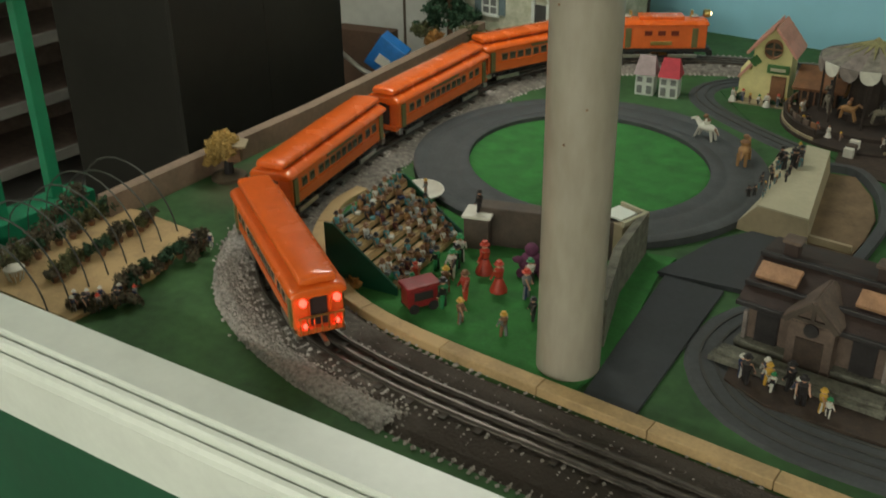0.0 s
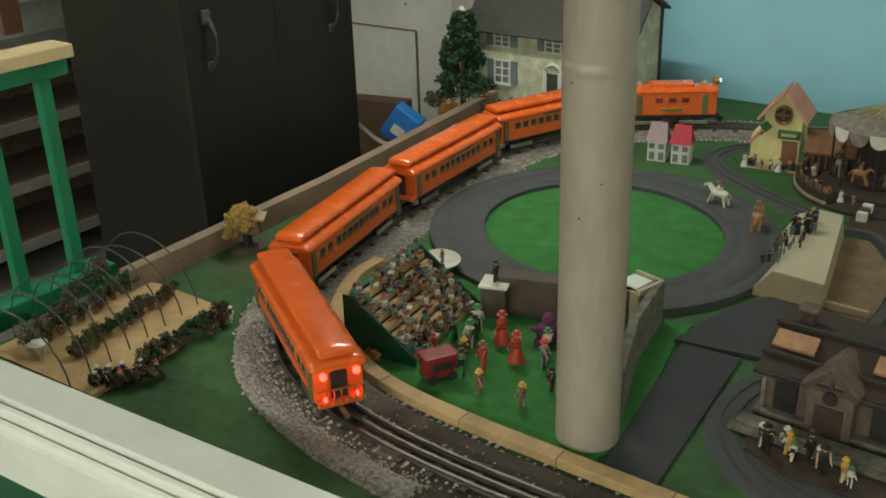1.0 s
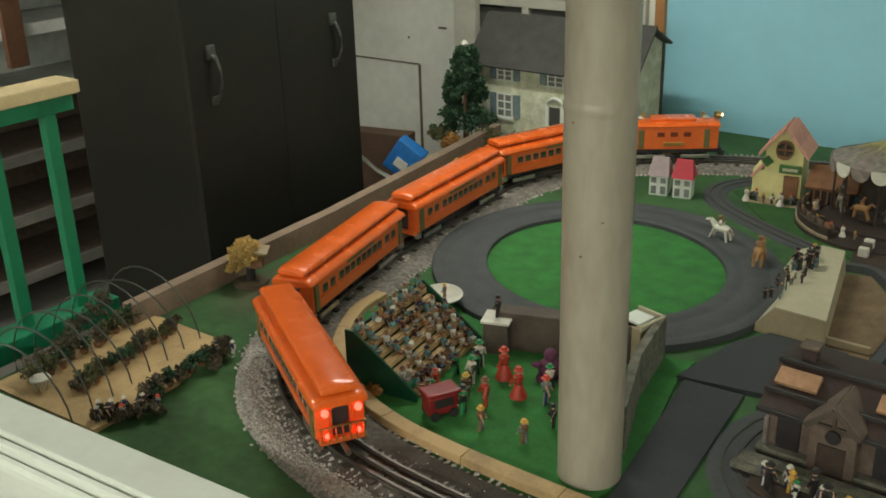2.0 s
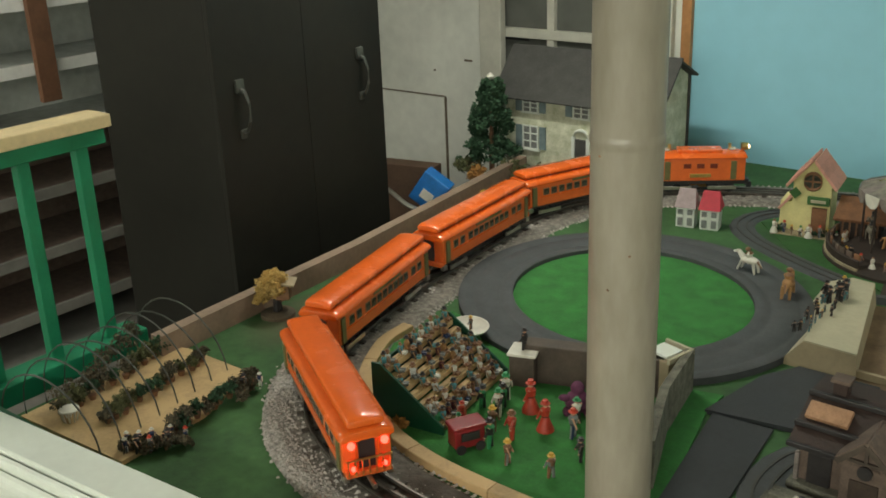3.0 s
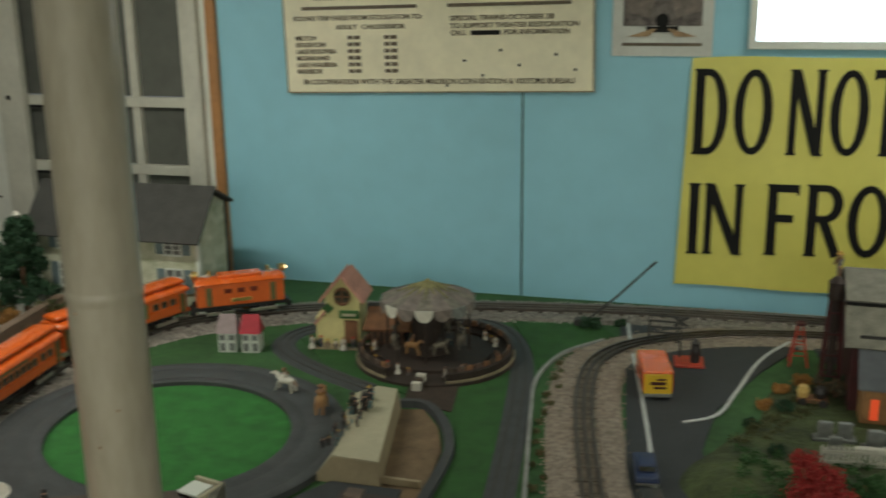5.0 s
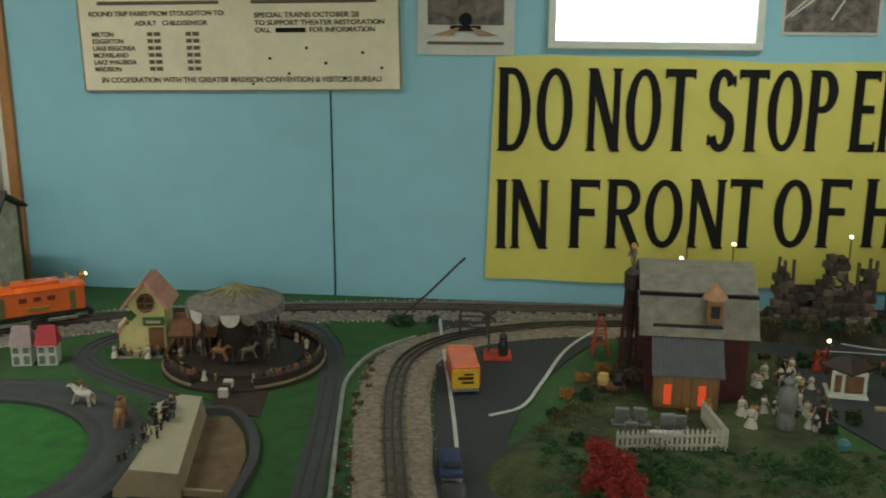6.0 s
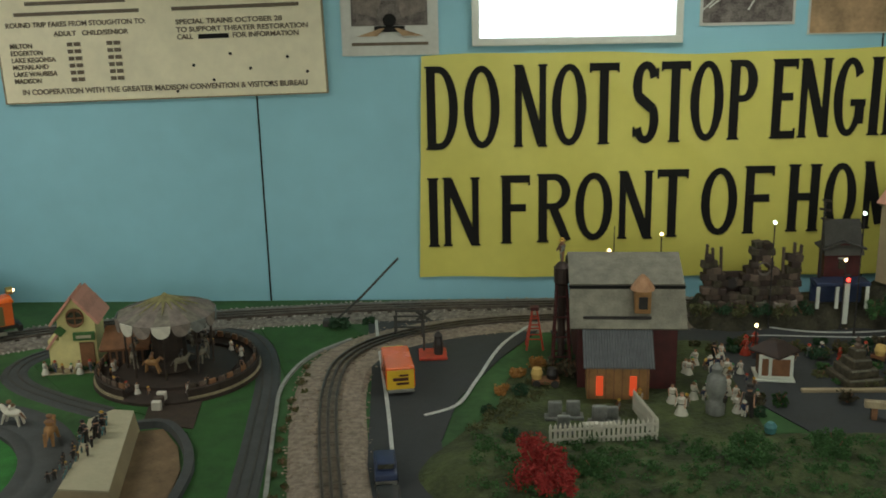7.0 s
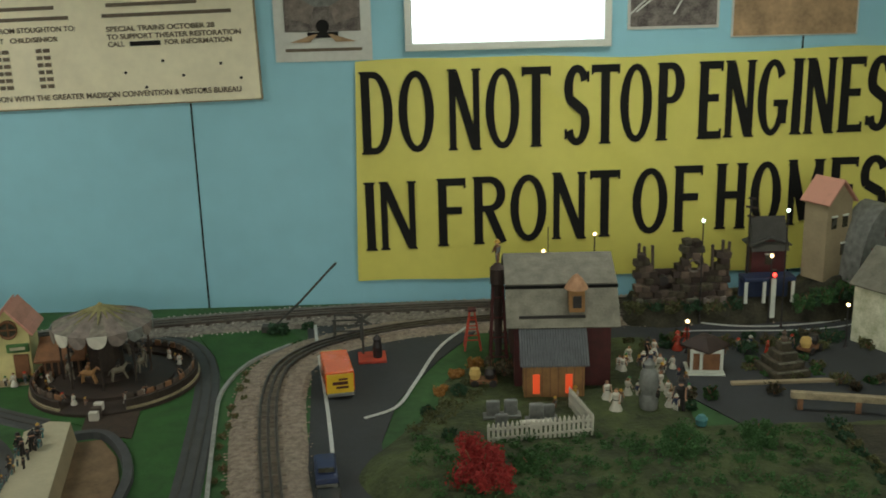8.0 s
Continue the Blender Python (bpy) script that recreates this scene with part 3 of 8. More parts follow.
# left edge, right edge of every capital; the lines climb slightly to the right
LINE_1 = (("D", 0.556, 0.686), ("O", 0.709, 0.851), ("N", 0.906, 1.039), ("O", 1.056, 1.193), ("T", 1.202, 1.318), ("S", 1.371, 1.474), ("T", 1.480, 1.593), ("O", 1.596, 1.725),
          ("P", 1.743, 1.851), ("E", 1.907, 2.005), ("N", 2.014, 2.138), ("G", 2.149, 2.267), ("I", 2.287, 2.326), ("N", 2.338, 2.461), ("E", 2.475, 2.576), ("S", 2.588, 2.690))
LINE_2 = (("I", 0.558, 0.600), ("N", 0.617, 0.769), ("F", 0.852, 0.971), ("R", 0.999, 1.133), ("O", 1.153, 1.302), ("N", 1.324, 1.465), ("T", 1.479, 1.603), ("O", 1.656, 1.799),
          ("F", 1.823, 1.941), ("H", 1.996, 2.126), ("O", 2.141, 2.266), ("M", 2.290, 2.442), ("E", 2.464, 2.578), ("S", 2.590, 2.704))
for row, z_0, climb, tall, shrink in ((LINE_1, 0.635, 0.019, 0.330, 0.015), (LINE_2, 0.232, 0.034, 0.287, 0.008)):
    for ch, xa, xb in row:
        z_ = z_0 + climb * (xa - 0.55)
        bm = capital(ch, xb - xa, tall - shrink * (xa - 0.55))
        for v in bm.verts:
            v.co.y += sag(xa + v.co.x, z_ + v.co.z) + 0.0006
        part("letter", bm, M["ink"], banner, m=pose(xa, WALL - 0.0172, z_))

# timetable sign
tsign = thing("timetable_sign", "cream board with printed train fares, scuffed edges", "sign", pose(-0.49, 0, 1.0, 0, -1.1, 0) @ pose(0.49, 0, -1.0))
part("board", box(B(), (-0.482, WALL - 0.012, 1.16), (1.30, 0.016, 0.60), bevel=0.004), M["sign"], tsign)
YS = WALL - 0.0225
for c, s in (((-0.482, WALL - 0.012, 0.858), (1.305, 0.019, 0.004)), ((0.168, WALL - 0.012, 1.16), (0.006, 0.019, 0.60)), ((-1.134, WALL - 0.012, 1.16), (0.005, 0.019, 0.60))):
    part("worn_edge", box(B(), c, s), M["dust_tan"], tsign, "worn grey-brown edge")
lettering("text_line", "IN COOPERATION WITH THE GREATER MADISON CONVENTION & VISITORS BUREAU", 0.03, (-1.06, YS, 0.892), M["ink_soft"], tsign, width=1.15)
for k, n in enumerate(("MILTON", "EDGERTON", "LAKE KEGONSA", "MCFARLAND", "LAKE WAUBESA", "MADISON")):
    z = 1.075 - 0.0275 * k
    lettering("text_line", n, 0.026, (-1.085, YS, z), M["ink_soft"], tsign, sx=0.95)
    for xx in (-0.86, -0.70):
        part("price_bar", box(B(), (xx + 0.048, YS, z + 0.009), (0.026, 0.002, 0.015)), M["ink_soft"], tsign)
        part("price_bar", box(B(), (xx + 0.018, YS, z + 0.009), (0.022, 0.002, 0.015)), M["ink_soft"], tsign)
lettering("text_line", "ROUND TRIP FARES FROM STOUGHTON TO:", 0.027, (-1.09, YS, 1.155), M["ink_soft"], tsign, width=0.56)
lettering("text_line", "ADULT   CHILD/SENIOR", 0.026, (-0.90, YS, 1.118), M["ink_soft"], tsign, width=0.30)
lettering("text_line", "SPECIAL TRAINS OCTOBER 28", 0.027, (-0.41, YS, 1.145), M["ink_soft"], tsign, width=0.42)
lettering("text_line", "TO SUPPORT THEATER RESTORATION", 0.027, (-0.41, YS, 1.115), M["ink_soft"], tsign, width=0.52)
lettering("text_line", "CALL", 0.027, (-0.41, YS, 1.087), M["ink_soft"], tsign)
part("covered_number", box(B(), (-0.265, YS, 1.095), (0.12, 0.002, 0.018)), M["ink"], tsign)
lettering("text_line", "FOR INFORMATION", 0.027, (-0.19, YS, 1.087), M["ink_soft"], tsign, width=0.26)
for k, (a, b) in enumerate(((-1.05, 0.5), (-0.42, 0.5), (-1.0, 0.4), (-0.4, 0.35))):
    part("text_bar", box(B(), (a + b / 2, YS, 1.205 + 0.04 * (k // 2)), (b, 0.002, 0.014)), M["ink_soft"], tsign)
for k in range(8):
    part("screw", ball(B(), (-0.43 + 0.075 * k, YS, 0.885 + 0.02 * ((k * 5) % 8)), 0.006, (1, 0.3, 1)), M["ink"], tsign)

# posters
def poster(x, z, w, h, print_mat, label, inner):
    p = thing("poster", label, "poster", pose(x, WALL - 0.006, z))
    part("paper", box(B(), (0, 0, 0), (w, 0.004, h)), M["poster"], p)
    part("print", box(B(), (0, -0.004, inner[1]), (w * inner[0], 0.003, h * inner[2])), print_mat, p)
    return p


p1_ = poster(0.425, 1.20, 0.38, 0.38, M["poster_dark"], "grey poster with a dark locomotive print", (0.78, 0.02, 0.5))
for s in (-1, 1):
    part("smoke_wedge", prism(B(), [(0.03 * s, 0.02), (0.14 * s, 0.085), (0.14 * s, -0.02), (0.05 * s, -0.045)][::s], 0, 0.002), M["dust"], p1_, "grey-brown printed smoke", m=pose(0, -0.0085, 0, 90, 0, 0) @ pose(0, 0, 0))
    part("rail_fan", prism(B(), [(0.02 * s, -0.085), (0.035 * s, -0.085), (0.13 * s, -0.115), (0.05 * s, -0.115)][::s], 0, 0.002), M["poster_tan"], p1_, "tan printed track", m=pose(0, -0.0095, 0, 90, 0, 0))
part("engine_shape", cyl(B(), (0, -0.006, -0.055), (0, -0.0085, -0.055), 0.026, n=20), M["ink"], p1_, "dark round engine front")
part("engine_beam", box(B(), (0, -0.0095, -0.088), (0.12, 0.002, 0.022), bevel=0.0009), M["ink"], p1_, "dark engine buffer beam")
part("sky_print", box(B(), (0, -0.0062, 0.06), (0.26, 0.002, 0.08)), M["fig_grey"], p1_, "grey sky of the print")
part("text_bar", box(B(), (0, -0.004, -0.145), (0.3, 0.002, 0.012)), M["ink_soft"], p1_)
p2_ = poster(1.80, 1.29, 0.36, 0.38, M["poster_dark"], "framed dark railway photograph on the wall", (0.94, 0.0, 0.94))
for k, (x, tilt, l_) in enumerate(((-0.06, 48, 0.30), (-0.03, 52, 0.30), (0.06, 30, 0.24))):
    part("printed_rail", box(B(), (x, -0.0062, -0.03), (0.006, 0.002, l_), ry=tilt), M["poster"], p2_, "pale printed rail line")
poster(2.28, 1.25, 0.5, 0.38, M["poster_tan"], "tan landscape print pinned on the wall", (0.97, 0.0, 0.97))

# ---- table, edge, railing, pole, cabinet ----
structure("ground", box(B(), (0.95, 2.56, -0.02), (5.5, 3.12, 0.04)), M["board_green"], "layout board painted dark green", "layout board")
structure("table_front", box(B(), (0.95, 0.955, -0.33), (5.6, 0.03, 0.84)), M["green_panel"], "green painted front panel of the layout table", "panel")
structure("table_side", box(B(), (-1.83, 2.56, -0.42), (0.03, 3.1, 0.64)), M["green_panel"], "green side panel below the layout", "panel")

LEDGE = pose(-0.21, 1.05, 0, 0, 0, 4.0)
lb = B()
prof = [(0.0, -0.04), (0.0, 0.10), (-0.006, 0.106), (-0.098, 0.106), (-0.102, 0.102), (-0.102, 0.070), (-0.109, 0.070), (-0.109, 0.095), (-0.119, 0.093), (-0.122, 0.088), (-0.122, 0.050), (-0.128, 0.050), (-0.128, 0.073),
        (-0.136, 0.069), (-0.142, 0.060), (-0.143, 0.045), (-0.136, 0.036), (-0.130, 0.028), (-0.112, -0.110)]
sweep(lb, [(-1.75, 0, 0), (3.6, 0, 0)], [(-u, v) for u, v in prof])
led = structure("ledge", lb, M["white"], "white moulded ledge along the front of the layout", "ledge")
led.matrix_world = LEDGE

edge = structure("edge_board", sweep(B(), [(-1.76, 1.45, 0), (-1.80, 2.3, 0), (-1.88, 3.05, 0), (-1.93, 3.5, 0)], [(-0.02, -0.02), (0.02, -0.02), (0.02, 0.07), (-0.02, 0.07)]),
                 M["plank_grey"], "bare brown board edging the layout", "edge board")

rail = thing("railing", "bright green wooden railing with a raw pine top board", "railing", pose(-1.97, 0, 0))
part("bottom_rail", box(B(), (0, 0.83, -0.01), (0.10, 1.41, 0.06), bevel=0.005), M["green_paint"], rail)
part("top_rail", box(B(), (0, 0.82, 0.600), (0.05, 1.38, 0.045), bevel=0.004), M["green_paint"], rail)
part("top_board", box(B(), (0, 0.82, 0.643), (0.10, 1.40, 0.036), bevel=0.005), M["pine"], rail, "raw pine top board")
for y in [1.44 - 0.172 * k for k in range(8)]:
    part("post", box(B(), (0, y, 0.30), (0.034, 0.036, 0.56), bevel=0.004), M["green_paint"], rail)

pole = thing("support_pole", "cream painted steel support pole, scuffed", "pole", pose(-0.385, 1.56, 0))
part("shaft", lathe(B(), [(0.066, 0.0), (0.066, 0.77), (0.066, 0.775), (0.068, 0.779), (0.068, 0.790), (0.066, 0.794), (0.066, 0.80), (0.066, CEIL)], 48), M["pole"], pole, smooth=True)
random.seed(3)
for _ in range(3):
    a, z = random.uniform(-1.9, -0.3), random.uniform(0.05, 0.9)
    part("paint_chip", ball(B(), (0.0655 * math.cos(a), 0.0655 * math.sin(a), z), 0.003, (1, 1, random.uniform(0.6, 1.4)), 6), M["fig_brown"], pole, "brown paint chip")

cab = thing("steel_cabinet", "tall black steel cabinet with two lever handles", "cabinet", pose(-2.10, 2.02, FLOOR, 0, 0, 3))
part("body", box(B(), (-0.30, 0.42, 1.0), (0.58, 0.83, 2.0), bevel=0.012), M["cabinet"], cab)
for y in (0.21, 0.63):
    part("door", box(B(), (-0.004, y, 1.0), (0.018, 0.4185, 1.96), bevel=0.002), M["cabinet"], cab)
for y, z in ((0.10, 1.28), (0.71, 1.29)):
    h = B()
    wire(h, [(0.0, y, z - 0.075), (0.026, y + 0.004, z - 0.068), (0.040, y + 0.006, z - 0.03), (0.042, y + 0.006, z + 0.02), (0.030, y + 0.002, z + 0.058), (0.0, y, z + 0.070)], 0.0085, 8)
    box(h, (0.008, y, z + 0.078), (0.014, 0.036, 0.044), bevel=0.004)
    box(h, (0.006, y, z - 0.082), (0.012, 0.026, 0.030), bevel=0.004)
    part("handle", h, M["wire"], cab, "dull metal lever handle", smooth=True)

gb4 = thing("grey_metal_box", "small grey metal box fixed high on the cabinet side", "metal box", pose(-2.215, 2.862, 0.90, 0, 0, 3))
part("case", box(B(), (0, 0.075, 0.20), (0.12, 0.15, 0.40), bevel=0.012), M["fig_grey"], gb4)
part("lid", box(B(), (0.063, 0.075, 0.20), (0.008, 0.13, 0.36), bevel=0.003), M["fig_grey"], gb4)
part("conduit", cyl(B(), (0, 0.075, 0.40), (0, 0.075, 0.95), 0.012, n=10), M["fig_grey"], gb4)
bb4 = thing("wall_box", "dark red-brown wooden box hung high on the plaster wall", "wooden box", pose(-3.08, WALL, 0.91))
part("case", box(B(), (0, -0.062, 0.17), (0.27, 0.12, 0.34), bevel=0.006), M["rust_post"], bb4)
part("front", box(B(), (0, -0.125, 0.17), (0.24, 0.010, 0.31), bevel=0.003), M["rust_post"], bb4)

# things beyond the railing
shelf = thing("shelving", "grey shelving with pale lips, lower part coloured darker brown", "shelving", pose(-3.6, 0, FLOOR))
# lower three boards, their lips and the back are coloured darker brown and grey
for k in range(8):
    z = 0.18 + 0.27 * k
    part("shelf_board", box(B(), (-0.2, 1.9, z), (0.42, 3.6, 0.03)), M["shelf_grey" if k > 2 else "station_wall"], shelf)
    part("shelf_lip", box(B(), (0.02, 1.9, z), (0.02, 3.6, 0.052), bevel=0.004), M["shelf_lip" if k > 2 else "concrete"], shelf, "pale shelf lip" if k > 2 else "darker grey lower shelf lip")
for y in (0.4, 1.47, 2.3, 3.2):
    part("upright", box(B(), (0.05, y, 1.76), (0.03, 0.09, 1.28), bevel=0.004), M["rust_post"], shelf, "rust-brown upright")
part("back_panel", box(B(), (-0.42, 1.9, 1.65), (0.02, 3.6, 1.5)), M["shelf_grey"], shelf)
part("back_board", box(B(), (-0.42, 1.9, 0.449), (0.02, 3.6, 0.898)), M["station_wall"], shelf, "lower back board coloured darker brown")

crate = single("cardboard_box", box(B(), (0, 0, 0.23), (0.30, 0.10, 0.46), bevel=0.004), M["cardboard"], "brown cardboard box behind the layout edge", "box", pose(-2.68, 3.62, FLOOR + 0.19, 0, 0, 12))
single("plank_stack", box(B(), (0, 0, 0.095), (0.5, 0.4, 0.19), bevel=0.01), M["wood_brown"], "dark wooden crate under the cardboard box", "crate", pose(-2.62, 3.62, FLOOR, 0, 0, 5))
tub = thing("blue_carton", "blue printed carton tipped behind the edge board", "carton", pose(-2.20, 3.14, -0.09, 0, 35, 20) @ Matrix.Scale(0.8, 4))
part("carton", box(B(), (0, 0, 0.09), (0.16, 0.10, 0.18), bevel=0.006), M["blue"], tub)
part("print", box(B(), (0.0, -0.052, 0.07), (0.07, 0.004, 0.05)), M["pale"], tub, "white printed patch")
hw = B()
wire(hw, [(-2.33, 2.92, -0.02), (-2.25, 2.95, 0.03), (-2.15, 2.97, -0.04), (-2.08, 2.99, -0.07)], 0.011, 6)
single("steel_bracket", hw, M["steel"], "bent grey steel bracket lying behind the edge", "bracket")

# ---- ground cover ----
def slab(name, pts, z0, z1, material, label, category="ground"):
    return structure(name, prism(B(), pts, z0, z1), material, label, category)


def disc(c, r, n=64, a0=0, a1=360):
    return [(c[0] + r * math.cos(radians(a0 + (a1 - a0) * k / n)), c[1] + r * math.sin(radians(a0 + (a1 - a0) * k / n))) for k in range(n + (a1 - a0 < 360))]


RC = (-0.878, 2.527)


def oval(r, n, squeeze=0.94, stretch=1.02):
    """A slightly oval ring, longest towards the front corner."""
    u, v = Vector((-0.788, 0.615)), Vector((0.615, 0.788))
    out = []
    for k in range(n):
        a = 2 * math.pi * k / n
        p = u * (r * stretch * math.cos(a)) + v * (-r * squeeze * math.sin(a))
        out.append((RC[0] + p.x, RC[1] + p.y))
    return out


slab("infield_lawn", oval(0.386, 64), 0.0, 0.007, M["lawn"], "round bright green felt lawn inside the race track", "lawn")
rr = B()
sweep(rr, [(x, y, 0) for x, y in oval(0.464, 96)],
      [(-0.084, 0.0), (-0.084, 0.020), (-0.078, 0.023), (-0.05, 0.021), (-0.045, 0.018), (-0.035, 0.018), (-0.03, 0.021), (0.03, 0.021), (0.035, 0.018), (0.045, 0.018), (0.05, 0.021), (0.078, 0.023), (0.084, 0.020), (0.084, 0.0)], closed=True)
structure("race_track", rr, M["road"], "raised dark grey ring-shaped toy race track", "race track", smooth=True)
slab("show_lawn", [(-1.27, 1.88), (-1.18, 1.68), (-1.04, 1.57), (-0.89, 1.505), (-0.65, 1.475), (-0.33, 1.475), (-0.31, 1.62), (-0.40, 2.02), (-0.40, 2.12), (-0.7, 2.05), (-1.1, 2.1), (-1.27, 2.15)],
     -0.002, 0.006, M["lawn"], "bright green felt lawn of the circus corner", "lawn")
structure("arena_plank", box(B(), (-0.115, 2.392, 0.016), (0.115, 0.012, 0.020), rz=-2, bevel=0.002), M["tan_card"], "pale plank across the riding arena", "plank")
slab("strip_lawn", [(-0.30, 3.0), (-0.11, 2.86), (-0.02, 2.62), (-0.01, 2.2), (0.18, 2.2), (0.06, 3.1), (-0.02, 3.55), (-0.2, 3.75), (-0.6, 3.6), (-0.82, 3.4), (-0.55, 3.08)], -0.002, 0.004, M["lawn_dark"], "green felt lawn round the carousel", "lawn")
slab("back_lawn", [(-0.1, 3.80), (0.02, 3.55), (0.10, 3.3), (0.18, 3.52), (0.32, 3.70), (0.24, 3.82)], -0.002, 0.004, M["lawn_dark"], "triangle of green felt by the back track", "lawn")
slab("road_mat", [(-0.405, 2.02), (-0.36, 2.26), (-0.30, 2.36), (-0.10, 2.36), (-0.08, 2.05), (-0.18, 2.055)], 0.0, 0.012, M["mat_black"], "flat black road mat", "road")
slab("road_front", [(-0.385, 2.02), (-0.24, 2.03), (-0.19, 1.47), (-0.305, 1.475)], 0.0, 0.008, M["mat_black"], "black road strip running to the front", "road")
slab("road_right", [(0.30, 4.02), (0.36, 3.60), (0.40, 3.3), (0.50, 2.2), (0.72, 2.2), (0.66, 2.8), (0.70, 3.1), (0.84, 3.45), (1.05, 3.85), (1.05, 3.93), (0.5, 3.88), (0.45, 4.02)], 0.0, 0.005, M["mat_black"], "dark painted road beside the hill", "road")
slab("town_road", [(1.0, 3.95), (1.05, 3.6), (1.5, 3.5), (1.65, 3.05), (1.75, 2.85), (3.2, 2.8), (3.2, 3.95)], 0.0, 0.004, M["mat_black"], "dark painted town road", "road")
lm = sweep(B(), [(*p.xy, 0.006) for p in spline([(0.335, 4.02), (0.38, 3.68), (0.47, 3.10), (0.52, 2.74), (0.56, 2.4), (0.58, 2.2)])], [(-0.006, 0), (0.006, 0), (0.006, 0.003), (-0.006, 0.003)])
structure("road_line", lm, M["road_mark"], "white centre line of the road", "road line")
structure("road_edge_line", sweep(B(), [(*p.xy, 0.006) for p in spline([(0.60, 2.97), (0.70, 3.05), (0.76, 3.25), (0.86, 3.60), (1.07, 3.96)])], [(-0.006, 0), (0.006, 0), (0.006, 0.003), (-0.006, 0.003)]), M["road_mark"], "white curving road edge line", "road line")
structure("road_edge_line", sweep(B(), [(*p.xy, 0.006) for p in spline([(1.5, 4.03), (1.66, 3.88), (1.95, 3.70), (2.3, 3.70), (2.7, 3.85)])], [(-0.005, 0), (0.005, 0), (0.005, 0.003), (-0.005, 0.003)]), M["road_mark"], "white curving town road line", "road line")
structure("kerb_line", sweep(B(), [(*p.xy, 0.0) for p in spline([(0.25, 2.2), (0.19, 2.6), (0.135, 2.97), (0.11, 3.22), (0.16, 3.47), (0.30, 3.66)])], [(-0.006, 0), (0.006, 0), (0.006, 0.010), (-0.006, 0.010)]), M["kerb_grey"], "pale kerb along the inner track", "kerb")
structure("arena_floor", prism(B(), [(-0.17, 2.25), (-0.055, 2.25), (-0.050, 2.48), (-0.062, 2.62), (-0.11, 2.76), (-0.19, 2.88), (-0.28, 2.86)], 0.0, 0.006), M["mud"], "brown earth riding arena", "arena")
structure("arena_kerb", sweep(B(), [(*p.xy, 0) for p in spline([(-0.035, 2.2), (-0.030, 2.48), (-0.042, 2.63), (-0.095, 2.78), (-0.19, 2.905), (-0.29, 2.90)])], [(-0.016, 0), (0.016, 0), (0.014, 0.020), (-0.012, 0.022)]), M["road"], "dark curved arena kerb", "kerb")
structure("carousel_path", prism(B(), [(-0.30, 3.10), (-0.13, 3.10), (-0.10, 2.88), (-0.27, 2.93)], 0.0, 0.0075), M["mud_dark"], "brown paved path before the carousel", "path")

# curved pine rim behind the bleachers
rim = structure("pine_rim", sweep(B(), [(*p.xy, 0) for p in spline([(-1.30, 1.98), (-1.285, 1.85), (-1.18, 1.665), (-1.03, 1.55), (-0.88, 1.485), (-0.65, 1.455), (-0.1, 1.45), (0.6, 1.45)])][:2], [(-0.02, 0), (0.02, 0), (0.02, 0.004), (-0.02, 0.004)]), M["plank"], "curved rim of pale pine planks beside the track", "rim")
rim_pts = spline([(-1.30, 1.98), (-1.285, 1.85), (-1.18, 1.665), (-1.03, 1.55), (-0.88, 1.485), (-0.65, 1.455), (-0.1, 1.45), (0.6, 1.45)], 0.01)
for k in range(0, len(rim_pts) - 25, 24):
    seg = [(*p.xy, 0) for p in rim_pts[k:k + 23:3]] + [(*rim_pts[k + 23].xy, 0)] + [tuple(rim_pts[k + 24].lerp(rim_pts[k + 23], 0.25).xy) + (0,)]
    part("plank", sweep(B(), seg, [(-0.019, 0), (0.019, 0), (0.019, 0.019), (0.017, 0.021), (-0.017, 0.021), (-0.019, 0.019)]), M["plank"], rim)

